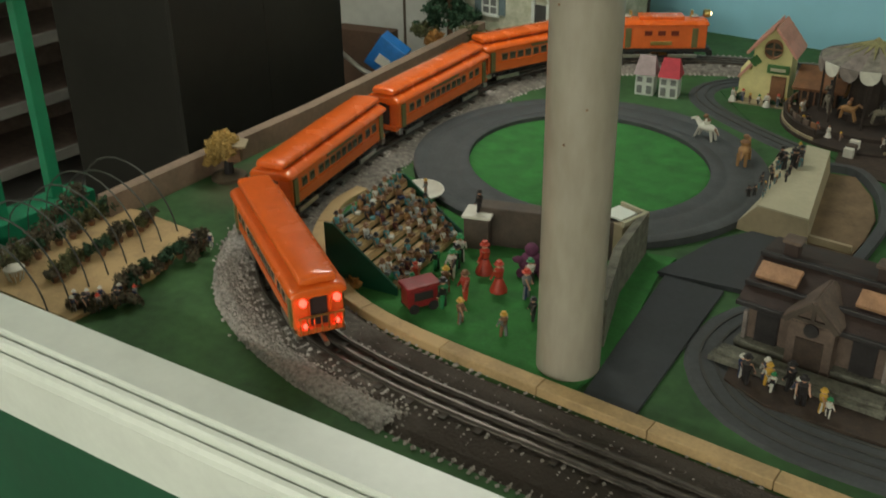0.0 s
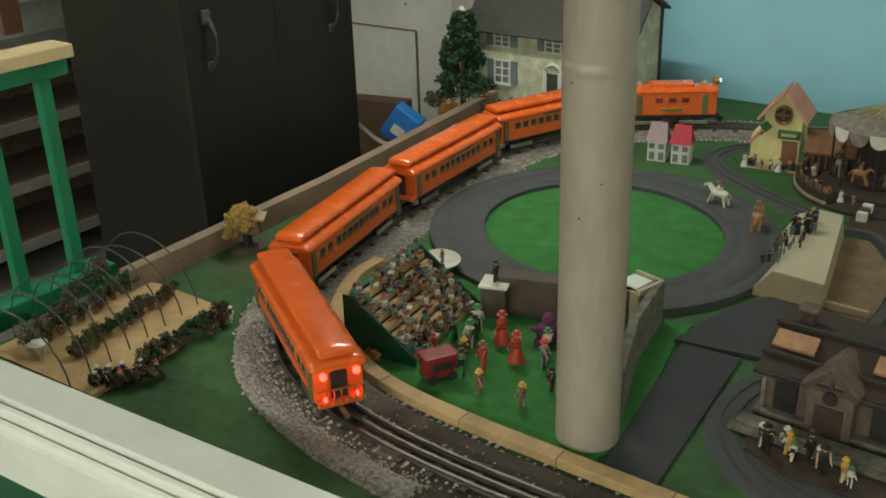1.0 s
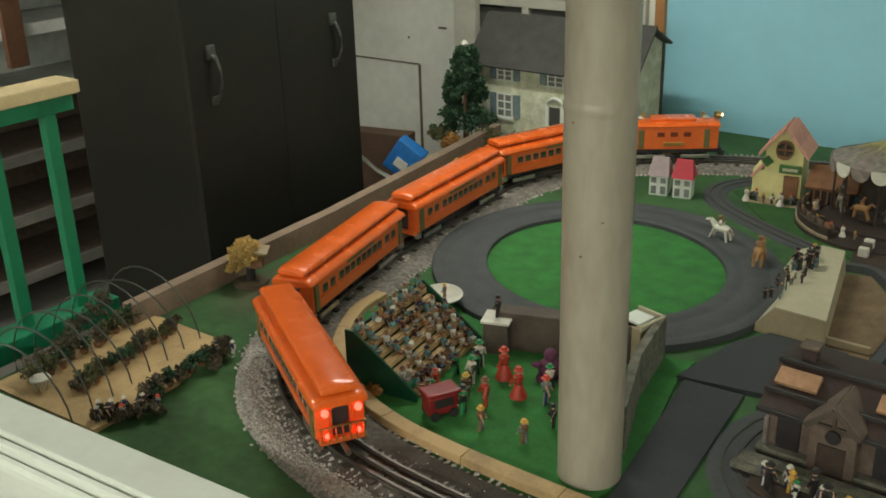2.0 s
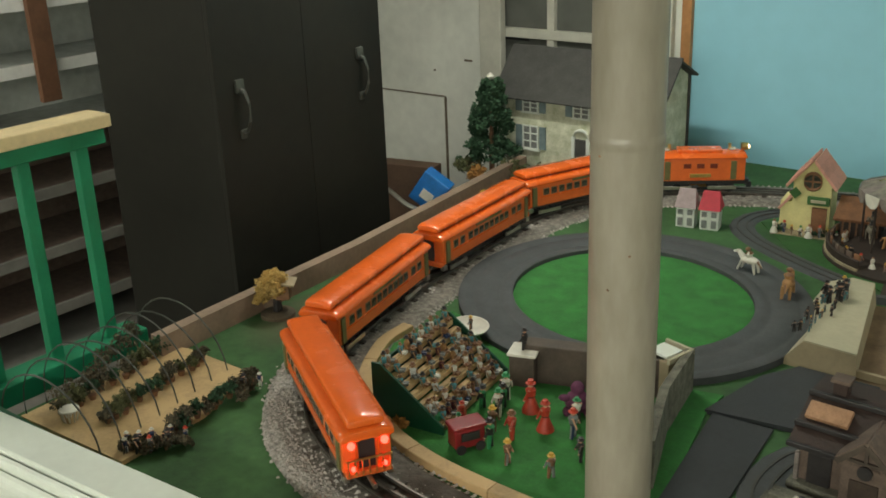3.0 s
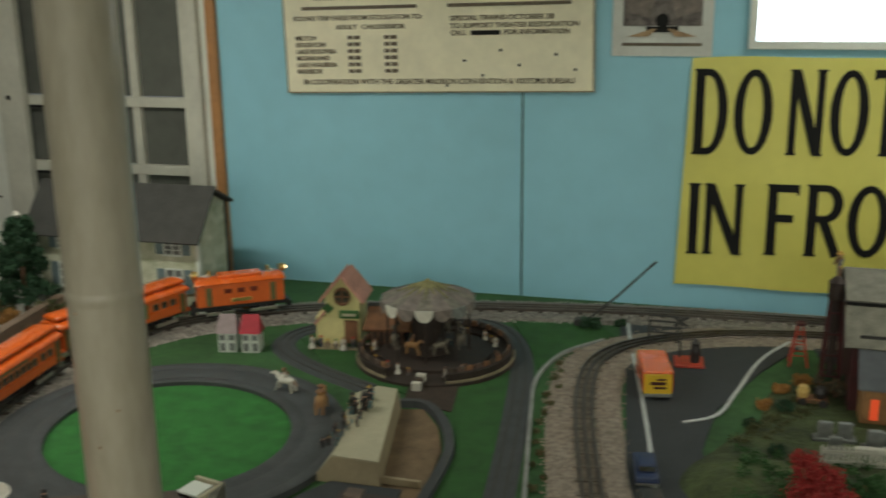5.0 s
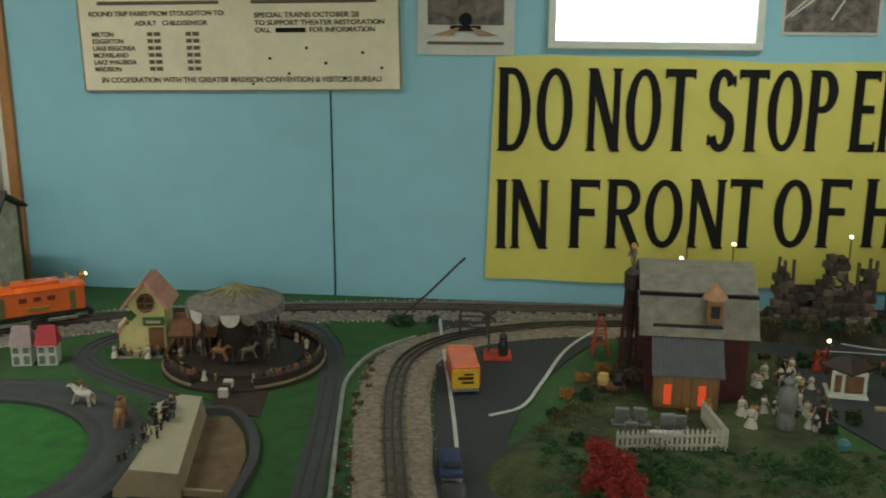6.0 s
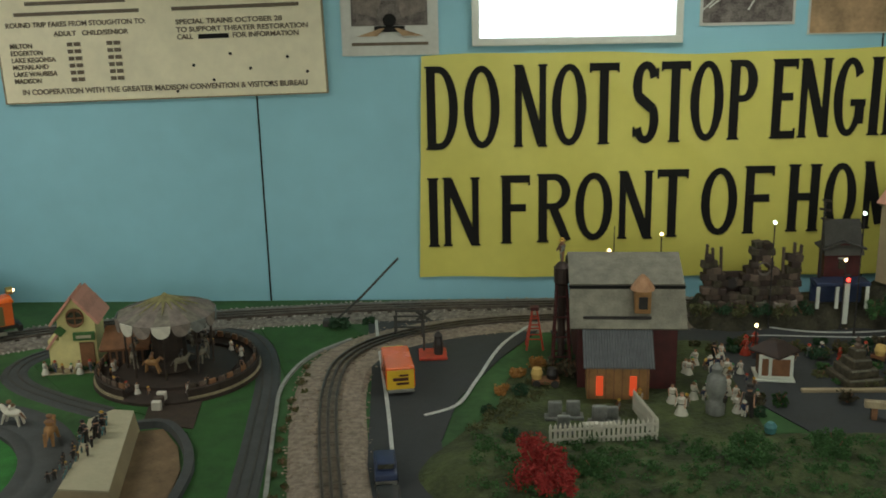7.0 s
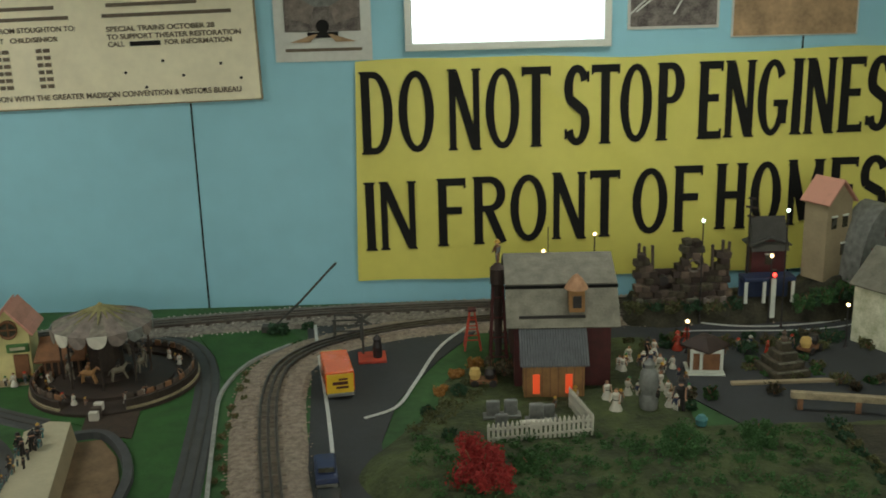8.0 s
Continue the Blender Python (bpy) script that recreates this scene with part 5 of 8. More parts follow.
def leaves(name, centre_list, n, leaf, material, label, category, m=None, stem=None, parent=None, kind=""):
    """A crown of many small leaves scattered over uneven clumps (x, y, z, r)."""
    vs, fs = [], []
    for _ in range(n):
        cx_, cy_, cz_, r_ = random.choice(centre_list)
        d = Vector((random.gauss(0, 1), random.gauss(0, 1), random.gauss(0, 1))).normalized() * r_ * random.uniform(0.3, 1.1)
        c = Vector((cx_, cy_, cz_)) + d
        u = Vector((random.gauss(0, 1), random.gauss(0, 1), random.gauss(0, 1))).normalized()
        w = u.orthogonal().normalized()
        w.rotate(Matrix.Rotation(random.uniform(0, 6.3), 3, u))
        s = leaf * random.uniform(0.6, 1.4)
        k = len(vs)
        vs += [c - u * s, c + w * s * 0.55, c + u * s, c - w * s * 0.55 + u.cross(w) * s * 0.3]
        fs += [(k, k + 1, k + 2), (k, k + 2, k + 3)]
    me = bpy.data.meshes.new(name)
    me.from_pydata(vs, [], fs)
    me.materials.append(material)
    if parent is not None:
        return part(name, me, None, parent)
    return single(name, me, None, label, category, m, kind=kind)


def shrub(x, y, r, mat_key, label, z=0.0, n=500, leaf=0.007, squash=0.7):
    random.seed(int((x + 9) * 977 + (y + 9) * 331))
    t = thing("shrub", label, "shrub", pose(x, y, z))
    stem = B()
    for k in range(4):
        a = k * 1.7
        cyl(stem, (0, 0, 0), (r * 0.4 * math.cos(a), r * 0.4 * math.sin(a), r * squash), 0.003, 0.0015, 5)
    part("stem", stem, M["fig_brown"], t)
    cl = [(random.uniform(-0.6, 0.6) * r, random.uniform(-0.6, 0.6) * r, random.uniform(0.25, 1.0) * r * squash, r * random.uniform(0.22, 0.42)) for _ in range(18)]
    leaves("crown", cl, n, leaf, M[mat_key], "", "", parent=t)
    return t


# ---- circus corner ----
bl = thing("bleacher", "dark green toy bleacher with tan plank rows full of figures", "bleacher", pose(-0.862, 1.575, 0.006, 0, 0, 8))
ROWS, DEP, RISE, LEN = 7, 0.0245, 0.0195, 0.33
for sy in (0.0, LEN):
    sd = B()
    for pts in ([(0.012, 0), (-ROWS * DEP - 0.01, 0), (-ROWS * DEP - 0.01, ROWS * RISE + 0.012), (-ROWS * DEP + 0.015, ROWS * RISE + 0.012), (0.012, 0.02)],):
        a = [sd.verts.new((x, sy - 0.003, z)) for x, z in pts]
        b = [sd.verts.new((x, sy + 0.003, z)) for x, z in pts]
        sd.faces.new(a)
        sd.faces.new(b[::-1])
        for i in range(len(pts)):
            sd.faces.new((a[i], a[(i + 1) % len(pts)], b[(i + 1) % len(pts)], b[i]))
    bmesh.ops.recalc_face_normals(sd, faces=sd.faces)
    part("side_panel", sd, M["bleach_green"], bl, "glossy dark green side panel")
part("back_panel", box(B(), (-ROWS * DEP - 0.006, LEN / 2, ROWS * RISE / 2), (0.006, LEN - 0.008, ROWS * RISE)), M["bleach_green"], bl)
for k in range(ROWS):
    part("seat_plank", box(B(), (-DEP * (k + 0.5), LEN / 2, RISE * (k + 0.75)), (DEP * 0.62, LEN - 0.008, 0.005), bevel=0.001), M["plank"], bl)
    part("riser", box(B(), (-DEP * (k + 0.05), LEN / 2, RISE * (k + 0.35)), (0.004, LEN - 0.008, RISE * 0.7)), M["plank"], bl)
random.seed(21)
bm_ = pose(-0.862, 1.575, 0.006, 0, 0, 8)
for k in range(ROWS):
    for j in range(13):
        if random.random() < 0.4:
            continue
        v = random.randrange(len(SEATED))
        ob = new("toy_figurine", SEATED[v])
        ob.matrix_world = bm_ @ pose(-DEP * (k + 0.55) + random.uniform(-0.003, 0.003), 0.018 + 0.0247 * j + random.uniform(-0.004, 0.004), RISE * (k + 0.75) + 0.0028, 0, 0, random.uniform(-35, 35)) @ Matrix.Diagonal((*[random.uniform(1.15, 1.4)] * 2, random.uniform(1.05, 1.35), 1))
        tagged(ob, "seated toy figurine in " + SEAT_NAMES[v] + " on the bleacher planks", "figurine", "crowd on the bleacher")

dish = single("white_dish", lathe(B(), [(0.020, 0.0), (0.05, 0.012), (0.058, 0.022), (0.054, 0.022), (0.046, 0.014), (0.01, 0.008)], 24), M["pale"], "white oval dish-shaped toy with a dark figure", "dish", pose(-1.115, 2.03, 0.025, 12, 0, 10) @ Matrix.Diagonal((1.05, 0.8, 1, 1)), smooth=True)
single("dish_stand", cyl(B(), (0, 0, 0), (0, 0, 0.026), 0.02, 0.014), M["pale"], "white stub under the dish", "stand", pose(-1.115, 2.03, 0.004))
figurine("figure in brown", -1.11, 2.03, 0.034, 200, 0.8, "standing in the white dish")
figurine("lady in a white dress", -1.165, 1.985, 0.006, 160, 0.8)
shrub(-1.22, 2.05, 0.035, "shrub_orange", "small tuft of pale moss by the race track", n=200)
shrub(-0.965, 1.555, 0.035, "shrub_orange", "tan moss heap beside the bleacher", n=420, leaf=0.006)
for x, y, k, a, sc in ((-0.747, 1.786, "clown in red", 200, 1.55), (-0.67, 1.731, "clown in red", 170, 1.45), (-0.713, 1.656, "figure in red", 240, 1.35), (-0.732, 1.597, "figure in green", 210, 1.45), (-0.799, 1.725, "clown in black and white", 250, 1.4),
                       (-0.83, 1.80, "clown in black and white", 120, 1.4), (-0.627, 1.80, "clown in black and white", 150, 1.3), (-0.535, 1.665, "figure in a black suit", 230, 0.75), (-0.852, 1.732, "figure in green", 190, 1.2), (-0.77, 1.66, "figure in brown", 100, 1.25),
                       (-0.66, 1.563, "figure in brown", 20, 1.2), (-0.553, 1.573, "figure in brown", 160, 1.15), (-0.81, 1.76, "figure in green", 200, 1.3), (-0.86, 1.66, "clown in red", 300, 0.9), (-0.835, 1.615, "clown in black and white", 260, 0.9), (-0.60, 1.74, "figure in grey", 20, 1.2)):
    figurine(k, x, y, 0.006, a, sc, group="circus figures on the lawn")
wag = thing("circus_wagon", "small dark red circus wagon on the lawn", "toy wagon", pose(-0.775, 1.565, 0.006, 0, 0, 62))
part("body", box(B(), (0, 0, 0.036), (0.075, 0.045, 0.048), bevel=0.006), M["wagon_red"], wag)
part("roof", box(B(), (0, 0, 0.064), (0.084, 0.052, 0.010), bevel=0.004), M["wagon_red"], wag)
part("window", box(B(), (0.0, -0.0235, 0.042), (0.045, 0.003, 0.020)), M["fig_black"], wag)
for x in (-0.024, 0.024):
    for s in (-1, 1):
        part("wheel", cyl(B(), (x, 0.021 * s, 0.012), (x, 0.026 * s, 0.012), 0.012, n=14), M["fig_black"], wag)
pl = B()
ball(pl, (0, 0, 0.030), 0.030, (1, 1.1, 1.0), 12)
ball(pl, (0.0, 0, 0.068), 0.018, (1, 1, 1), 10)
for a in (-1, 1):
    ball(pl, (0.022, 0.026 * a, 0.012), 0.014, (1.4, 0.8, 0.8), 8)
    ball(pl, (0.012, 0.032 * a, 0.045), 0.011, (1, 1.5, 0.8), 8)
single("plush_toy", pl, M["fig_purple"], "dark purple plush toy sitting on the lawn", "plush toy", pose(-0.655, 1.85, 0.004, 0, 0, -60) @ Matrix.Scale(0.95, 4), smooth=True)
balls = B()
ball(balls, (0, 0, 0.02), 0.020, n=12)
single("toy_ball", balls, M["fig_green"], "small green toy ball on the lawn", "ball", pose(-0.90, 1.60, 0.006), smooth=True)

# stage building behind the show lawn
stg = thing("stage_building", "low brown stone stage building with a maroon door", "toy building", pose(0, 0, 0))
ang = math.degrees(math.atan2(0.12, 0.34))
part("back_wall", box(B(), (-0.69, 1.985, 0.055), (0.36, 0.05, 0.11), rz=ang, bevel=0.004), M["brown_wall"], stg)
part("door", box(B(), (-0.624, 1.979, 0.05), (0.10, 0.012, 0.098), rz=ang, bevel=0.002), M["maroon"], stg, "maroon door")
part("door", box(B(), (-0.556, 2.003, 0.045), (0.04, 0.012, 0.085), rz=ang, bevel=0.002), M["fig_grey"], stg, "grey door")
part("pedestal", box(B(), (-0.845, 1.905, 0.045), (0.065, 0.065, 0.09), rz=ang, bevel=0.003), M["brown_wall"], stg)
part("pedestal_cap", box(B(), (-0.845, 1.905, 0.093), (0.075, 0.072, 0.007), rz=ang, bevel=0.002), M["pale"], stg, "white cap plate")
part("tower", box(B(), (-0.525, 2.06, 0.055), (0.075, 0.085, 0.11), rz=-14, bevel=0.003), M["tan_card"], stg)
part("tower_roof", box(B(), (-0.535, 2.065, 0.113), (0.06, 0.06, 0.006), rz=-14, bevel=0.001), M["white"], stg, "glossy white roof plate")
rim2 = B()
for c, s in (((0, 0.043, 0.115), (0.085, 0.008, 0.014)), ((0.039, 0, 0.115), (0.008, 0.09, 0.014))):
    v = pose(-0.525, 2.06, 0, 0, 0, -14) @ Vector(c)
    box(rim2, v, s, rz=-14)
part("parapet", rim2, M["cream"], stg, "cream parapet")
side = [(-0.485, 2.10), (-0.445, 1.88), (-0.365, 1.655)]
part("side_wall", sweep(B(), [(*p, 0) for p in side], [(-0.011, 0), (0.011, 0), (0.011, 0.118), (-0.011, 0.122)]), M["stone_wall"], stg, "mottled grey stone side wall")
figurine("figure in a black suit", -0.845, 1.905, 0.0965, 200, 0.75, "standing on the white pedestal")

# jockey platform
pf = thing("viewing_platform", "cream card viewing platform beside the race track", "platform", pose(0, 0, 0))
top = [(-0.305, 2.385), (-0.168, 2.375), (-0.268, 2.86), (-0.335, 2.87), (-0.385, 2.80), (-0.33, 2.62)]
bot = [(-0.365, 2.375), (-0.160, 2.360), (-0.262, 2.875), (-0.40, 2.89), (-0.425, 2.80), (-0.372, 2.62)]
pb_ = B()
tv = [pb_.verts.new((x, y, 0.072)) for x, y in top]
bv = [pb_.verts.new((x, y, 0.0)) for x, y in bot]
pb_.faces.new(tv)
pb_.faces.new(bv[::-1])
for i in range(6):
    f = pb_.faces.new((bv[i], bv[(i + 1) % 6], tv[(i + 1) % 6], tv[i]))
    if i in (0, 1):
        f.material_index = 1
bmesh.ops.recalc_face_normals(pb_, faces=pb_.faces)
part("skirt", pb_, [M["cream"], M["tan_card"]], pf)
part("deck", prism(B(), top, 0.0725, 0.076), M["cream"], pf)
random.seed(8)
for k in range(36):
    t = k / 36
    x, y = -0.315 + random.uniform(-0.03, 0.025) + 0.02 * t, 2.42 + 0.36 * t + random.uniform(-0.015, 0.015)
    figurine(random.choice(("soldier in teal", "figure in a black suit", "figure in brown", "soldier in teal", "figure in a black suit")), x - 0.03 * t, y, 0.076, random.uniform(120, 240), 0.42 + 0.4 * t * (t > 0.6), "watching from the cream platform", "spectators on the platform")


# horses
def horse_mesh(body, rider):
    bm = B()
    slots = [body, rider, "skin"]
    ball(bm, (0, 0, 0.042), 0.014, (2.1, 0.8, 1), 10)
    for x in (-0.02, 0.02):
        for sy in (-1, 1):
            cyl(bm, (x, 0.006 * sy, 0.038), (x * 1.5 + 0.004, 0.007 * sy, 0), 0.0045, 0.0028, 6)
    cyl(bm, (0.022, 0, 0.046), (0.040, 0, 0.066), 0.008, 0.005, 8)
    cyl(bm, (0.036, 0, 0.066), (0.054, 0, 0.058), 0.006, 0.004, 8)
    cyl(bm, (-0.027, 0, 0.046), (-0.042, 0, 0.026), 0.004, 0.002, 6)
    n0 = len(bm.faces)
    lathe(bm, [(0.006, 0.052), (0.010, 0.066), (0.005, 0.074)], 8, (0.002, 0, 0))
    ball(bm, (0.008, 0, 0.081), 0.0065, (1, 1, 1.1), 8)
    bm.faces.ensure_lookup_table()
    for f in bm.faces[n0:]:
        f.material_index = 1
    return mesh_of("toy_horse", bm, [M[k] for k in slots], smooth=True)


H1, H2, H3 = horse_mesh("pale", "fig_brown"), horse_mesh("barn_tan", "fig_brown"), horse_mesh("dusty", "fig_black")
single("toy_horse", H1, None, "white toy race horse on the dark track", "toy horse", pose(-0.655, 2.885, 0.021, 0, 0, 165) @ Matrix.Diagonal((1.1, 1.6, 0.9, 1)), "race horses")
single("toy_horse", H2, None, "tan toy race horse on the dark track", "toy horse", pose(-0.485, 2.76, 0.021, 0, 0, 100) @ Matrix.Diagonal((1.1, 1.6, 1.0, 1)), "race horses")

# ---- plant garden on a tan board ----
gd = thing("garden_board", "tan plywood board of a toy nursery garden", "board", pose(-1.575, 1.31, 0, 0, 0, 0))
gpts = [(-0.19, -0.27), (0.20, -0.25), (0.185, 0.0), (0.10, 0.215), (-0.14, 0.215), (-0.20, 0.20)]
part("board", prism(B(), gpts, 0.001, 0.012), M["plank"], gd)
for k in range(8):
    y = 1.02 + 0.064 * k
    hp = B()
    wire(hp, [(-1.595 - 0.012 * k + 0.155 * math.cos(a) - 0.02 * math.sin(a), y + 0.03 * math.cos(a), 0.012 + (0.165 + 0.012 * (k % 3)) * math.sin(a)) for a in (math.pi * j / 14 for j in range(15))], 0.0026, 5)
    single("wire_hoop", hp, M["wire"], "thin wire hoop standing over the toy garden", "wire hoop", group="garden hoops", smooth=True)
random.seed(71)
vine = [(-1.655 - 0.25 * t + random.uniform(-0.03, 0.03), 1.08 + 0.42 * t, random.uniform(0.02, 0.075), 0.017) for t in (k / 46 for k in range(46))]
leaves("vine_tangle", vine, 1500, 0.0050, M["clutter"], "tangle of dry dark vines under the wire hoops", "vine", kind="stuff")
random.seed(17)
gi = 0
for xa, ya, xb, yb, n, keys, low in ((-1.372, 1.20, -1.405, 1.49, 11, ("clutter", "pine_leaf", "clutter"), 0.8), (-1.55, 1.14, -1.62, 1.50, 13, ("shrub", "clutter", "pine_leaf"), 0.75), (-1.675, 1.12, -1.76, 1.46, 10, ("clutter", "shrub", "pine_leaf"), 1.0)):
    for k in range(n):
        t = k / (n - 1)
        x, y = xa + (xb - xa) * t + random.uniform(-0.009, 0.009), ya + (yb - ya) * t + random.uniform(-0.009, 0.009)
        r = random.uniform(0.020, 0.032) * low
        p = thing("potted_plant", "tiny dark potted plant in the toy garden", "plant", pose(x, y, 0.012), "garden plants")
        part("pot", lathe(B(), [(0.007, 0), (0.011, 0.014), (0.009, 0.014)], 10), M["fig_brown"], p)
        cl = [(random.uniform(-1, 1) * r * 0.6, random.uniform(-1, 1) * r * 0.6, 0.02 + random.uniform(0, 1) * r, r * 0.6) for _ in range(5)]
        leaves("foliage", cl, 240, 0.0052, M[random.choice(keys)], "", "", parent=p)
for k, (x, y) in enumerate(((-1.40, 1.09), (-1.375, 1.105), (-1.40, 1.13), (-1.36, 1.13), (-1.385, 1.155), (-1.34, 1.165), (-1.36, 1.19), (-1.325, 1.205), (-1.42, 1.11), (-1.40, 1.45), (-1.385, 1.49))):
    figurine(("figure in navy", "figure in a black suit", "figure in navy", "figure in grey")[k % 4], x, y, 0.012, 30 * k, 0.62, "by the toy garden")
for x, y, r in ((-1.405, 1.10, 0.028), (-1.37, 1.12, 0.03), (-1.345, 1.16, 0.032), (-1.325, 1.20, 0.026), (-1.385, 1.145, 0.026), (-1.40, 1.47, 0.034), (-1.375, 1.42, 0.026)):
    shrub(x, y, r, "clutter", "dark tuft of dry plants at the garden edge", z=0.004, n=330, leaf=0.0050, squash=1.1)
cart = thing("white_basket", "small white wire basket on the garden board", "basket", pose(-1.64, 1.10, 0.012))
cb = B()
for k in range(10):
    a = 2 * math.pi * k / 10
    cyl(cb, (0.016 * math.cos(a), 0.016 * math.sin(a), 0), (0.024 * math.cos(a), 0.024 * math.sin(a), 0.03), 0.0018, n=5)
lathe(cb, [(0.023, 0.028), (0.026, 0.030), (0.024, 0.033)], 14)
part("basket", cb, M["pale"], cart)

# yellow flowering bush with a little roof on its base
yb = thing("flower_tree", "yellow flowering toy tree on a round dark base", "toy tree", pose(-1.70, 1.845, 0.0) @ Matrix.Scale(1.08, 4))
part("base", lathe(B(), [(0.05, 0), (0.048, 0.008), (0.03, 0.014)], 20), M["dirt"], yb)
tk_ = B()
cyl(tk_, (0, 0, 0.01), (0.004, 0.0, 0.075), 0.014, 0.009, 8)
for a in range(5):
    cyl(tk_, (0, 0, 0.06), (0.035 * math.cos(a * 1.3), 0.035 * math.sin(a * 1.3), 0.10), 0.006, 0.003, 6)
part("trunk", tk_, M["fig_black"], yb)
random.seed(4)
blossom = []
for _ in range(46):
    a, q = random.uniform(0, 6.28), math.sqrt(random.random())
    blossom.append((-0.004 + 0.048 * q * math.cos(a), -0.004 + 0.048 * q * math.sin(a), 0.085 + 0.034 * (1 - q * q) + random.uniform(-0.012, 0.010), random.uniform(0.009, 0.014)))
blossom += [(-0.035 + random.uniform(-0.02, 0.01), -0.02 + random.uniform(-0.02, 0.02), random.uniform(0.045, 0.075), 0.011) for _ in range(9)]
leaves("crown", blossom, 7500, 0.0042, M["flowers"], "", "", parent=yb)
part("flat_roof", box(B(), (0.026, 0.014, 0.102), (0.058, 0.050, 0.007), rx=6, ry=6, rz=35, bevel=0.002), M["tan_card"], yb, "tan flat slab among the blossom")
part("roof_frame", box(B(), (0.018, 0.010, 0.072), (0.040, 0.036, 0.040), rz=35, bevel=0.002), M["fig_brown"], yb)

# rider on a dark base, farther along the edge
rb_ = thing("toy_motorcycle", "dark toy motorcycle with rider on an oval base", "toy vehicle", pose(-1.665, 2.52, 0, 0, 0, 75))
part("base", lathe(B(), [(0.05, 0), (0.048, 0.007), (0.03, 0.011)], 20), M["slate"], rb_)
mb = B()
for x in (-0.026, 0.026):
    cyl(mb, (x, -0.004, 0.026), (x, 0.004, 0.026), 0.017, n=16)
box(mb, (0, 0, 0.036), (0.045, 0.012, 0.016), bevel=0.003)
part("frame", mb, M["fig_black"], rb_)
part("saddle_bag", box(B(), (-0.022, 0.0, 0.05), (0.022, 0.024, 0.018), bevel=0.004), M["flowers"], rb_, "tan saddle bag")
single("toy_figurine", SEATED[8], None, "seated dark toy rider on the motorcycle", "figurine", pose(-1.668, 2.515, 0.045, 0, 0, 75) @ Matrix.Scale(1.3, 4))

# white wagon and small picket fences by the house
wg = thing("toy_wagon", "white hooped toy wagon with a yellow load", "toy wagon", pose(-1.755, 3.02, 0, 0, 0, 20))
wb_ = B()
for k in range(3):
    wire(wb_, [(0.03 + 0.012 * k, 0.034 * math.cos(a), 0.03 + 0.055 * math.sin(a)) for a in (math.pi * j / 10 for j in range(11))], 0.005, 6)
part("hoops", wb_, M["pale"], wg)
part("bed", box(B(), (0.0, 0, 0.028), (0.13, 0.06, 0.02), bevel=0.004), M["pale"], wg)
part("load", box(B(), (-0.022, 0, 0.052), (0.04, 0.045, 0.03), bevel=0.008), M["yellow"], wg, "bright yellow load")
for x in (-0.045, 0.045):
    for sy in (-1, 1):
        part("wheel", cyl(B(), (x, 0.03 * sy, 0.016), (x, 0.036 * sy, 0.016), 0.016, n=14), M["fig_green"], wg)


def picket(name, a, b, h, gap, label, parent_z=0.0):
    f = thing(name, label, "fence", pose(0, 0, parent_z))
    a, b = Vector((*a, 0)), Vector((*b, 0))
    d = b - a
    n = max(2, int(d.length / gap))
    ang_ = math.degrees(math.atan2(d.y, d.x))
    me = B()
    prism(me, [(-gap * 0.28, -0.0015), (gap * 0.28, -0.0015), (gap * 0.28, 0.0015), (-gap * 0.28, 0.0015)], 0, h * 0.88)
    cyl(me, (0, 0, h * 0.86), (0, 0, h), gap * 0.28, 0.0004, 4)
    pm = mesh_of("picket", me, M["pale"])
    for k in range(n + 1):
        p = a + d * (k / n)
        part("picket", pm, None, f, m=pose(p.x, p.y, 0.0, 0, 0, ang_))
    for z in (0.3, 0.7):
        mid = (a + b) / 2
        part("rail", box(B(), (mid.x, mid.y, h * z), (d.length, 0.003, h * 0.09), rz=ang_), M["pale"], f)
    return f


picket("picket_fence", (-1.655, 3.02), (-1.555, 3.075), 0.038, 0.011, "tiny white picket fence beside the track")
picket("picket_fence", (-1.60, 3.10), (-1.66, 3.36), 0.03, 0.012, "tiny white picket fence beside the track")

# ---- dolls' house with pine tree ----
hs = thing("dolls_house", "pale ivy-painted dolls' house with a dark slate roof", "dolls' house", pose(-1.715, 3.60, 0, 0, 0, 0))
HW, HD, HE, HR = 0.375, 0.25, 0.325, 0.49
part("wall_body", box(B(), (0, HD / 2, HE / 2), (2 * HW, HD, HE), bevel=0.002), M["house_wall"], hs)
for sx in (-1, 1):
    gb = B()
    v = [gb.verts.new((sx * HW, y, z)) for y, z in ((0, HE), (HD, HE), (HD, HR - 0.075), (HD / 2, HR - 0.012))]
    w = [gb.verts.new((sx * (HW - 0.01), y, z)) for y, z in ((0, HE), (HD, HE), (HD, HR - 0.075), (HD / 2, HR - 0.012))]
    gb.faces.new(v)
    gb.faces.new(w[::-1])
    for i in range(4):
        gb.faces.new((v[i], v[(i + 1) % 4], w[(i + 1) % 4], w[i]))
    bmesh.ops.recalc_face_normals(gb, faces=gb.faces)
    part("gable", gb, M["house_wall"], hs)
L_ = math.hypot(HD / 2 + 0.05, HR - HE + 0.04)
a_ = math.degrees(math.atan2(HR - HE + 0.03, HD / 2 + 0.05))
part("roof", box(B(), (0.0, HD / 2 - (HD / 4 + 0.025), (HR + HE) / 2 - 0.005), (2 * HW + 0.065, L_, 0.010), rx=a_, bevel=0.002), M["slate"], hs, "dark slate roof slope")
part("roof", box(B(), (0.0, HD / 2 + 0.072, HR - 0.038), (2 * HW + 0.065, 0.170, 0.010), rx=-27, bevel=0.002), M["slate"], hs, "dark slate roof slope")
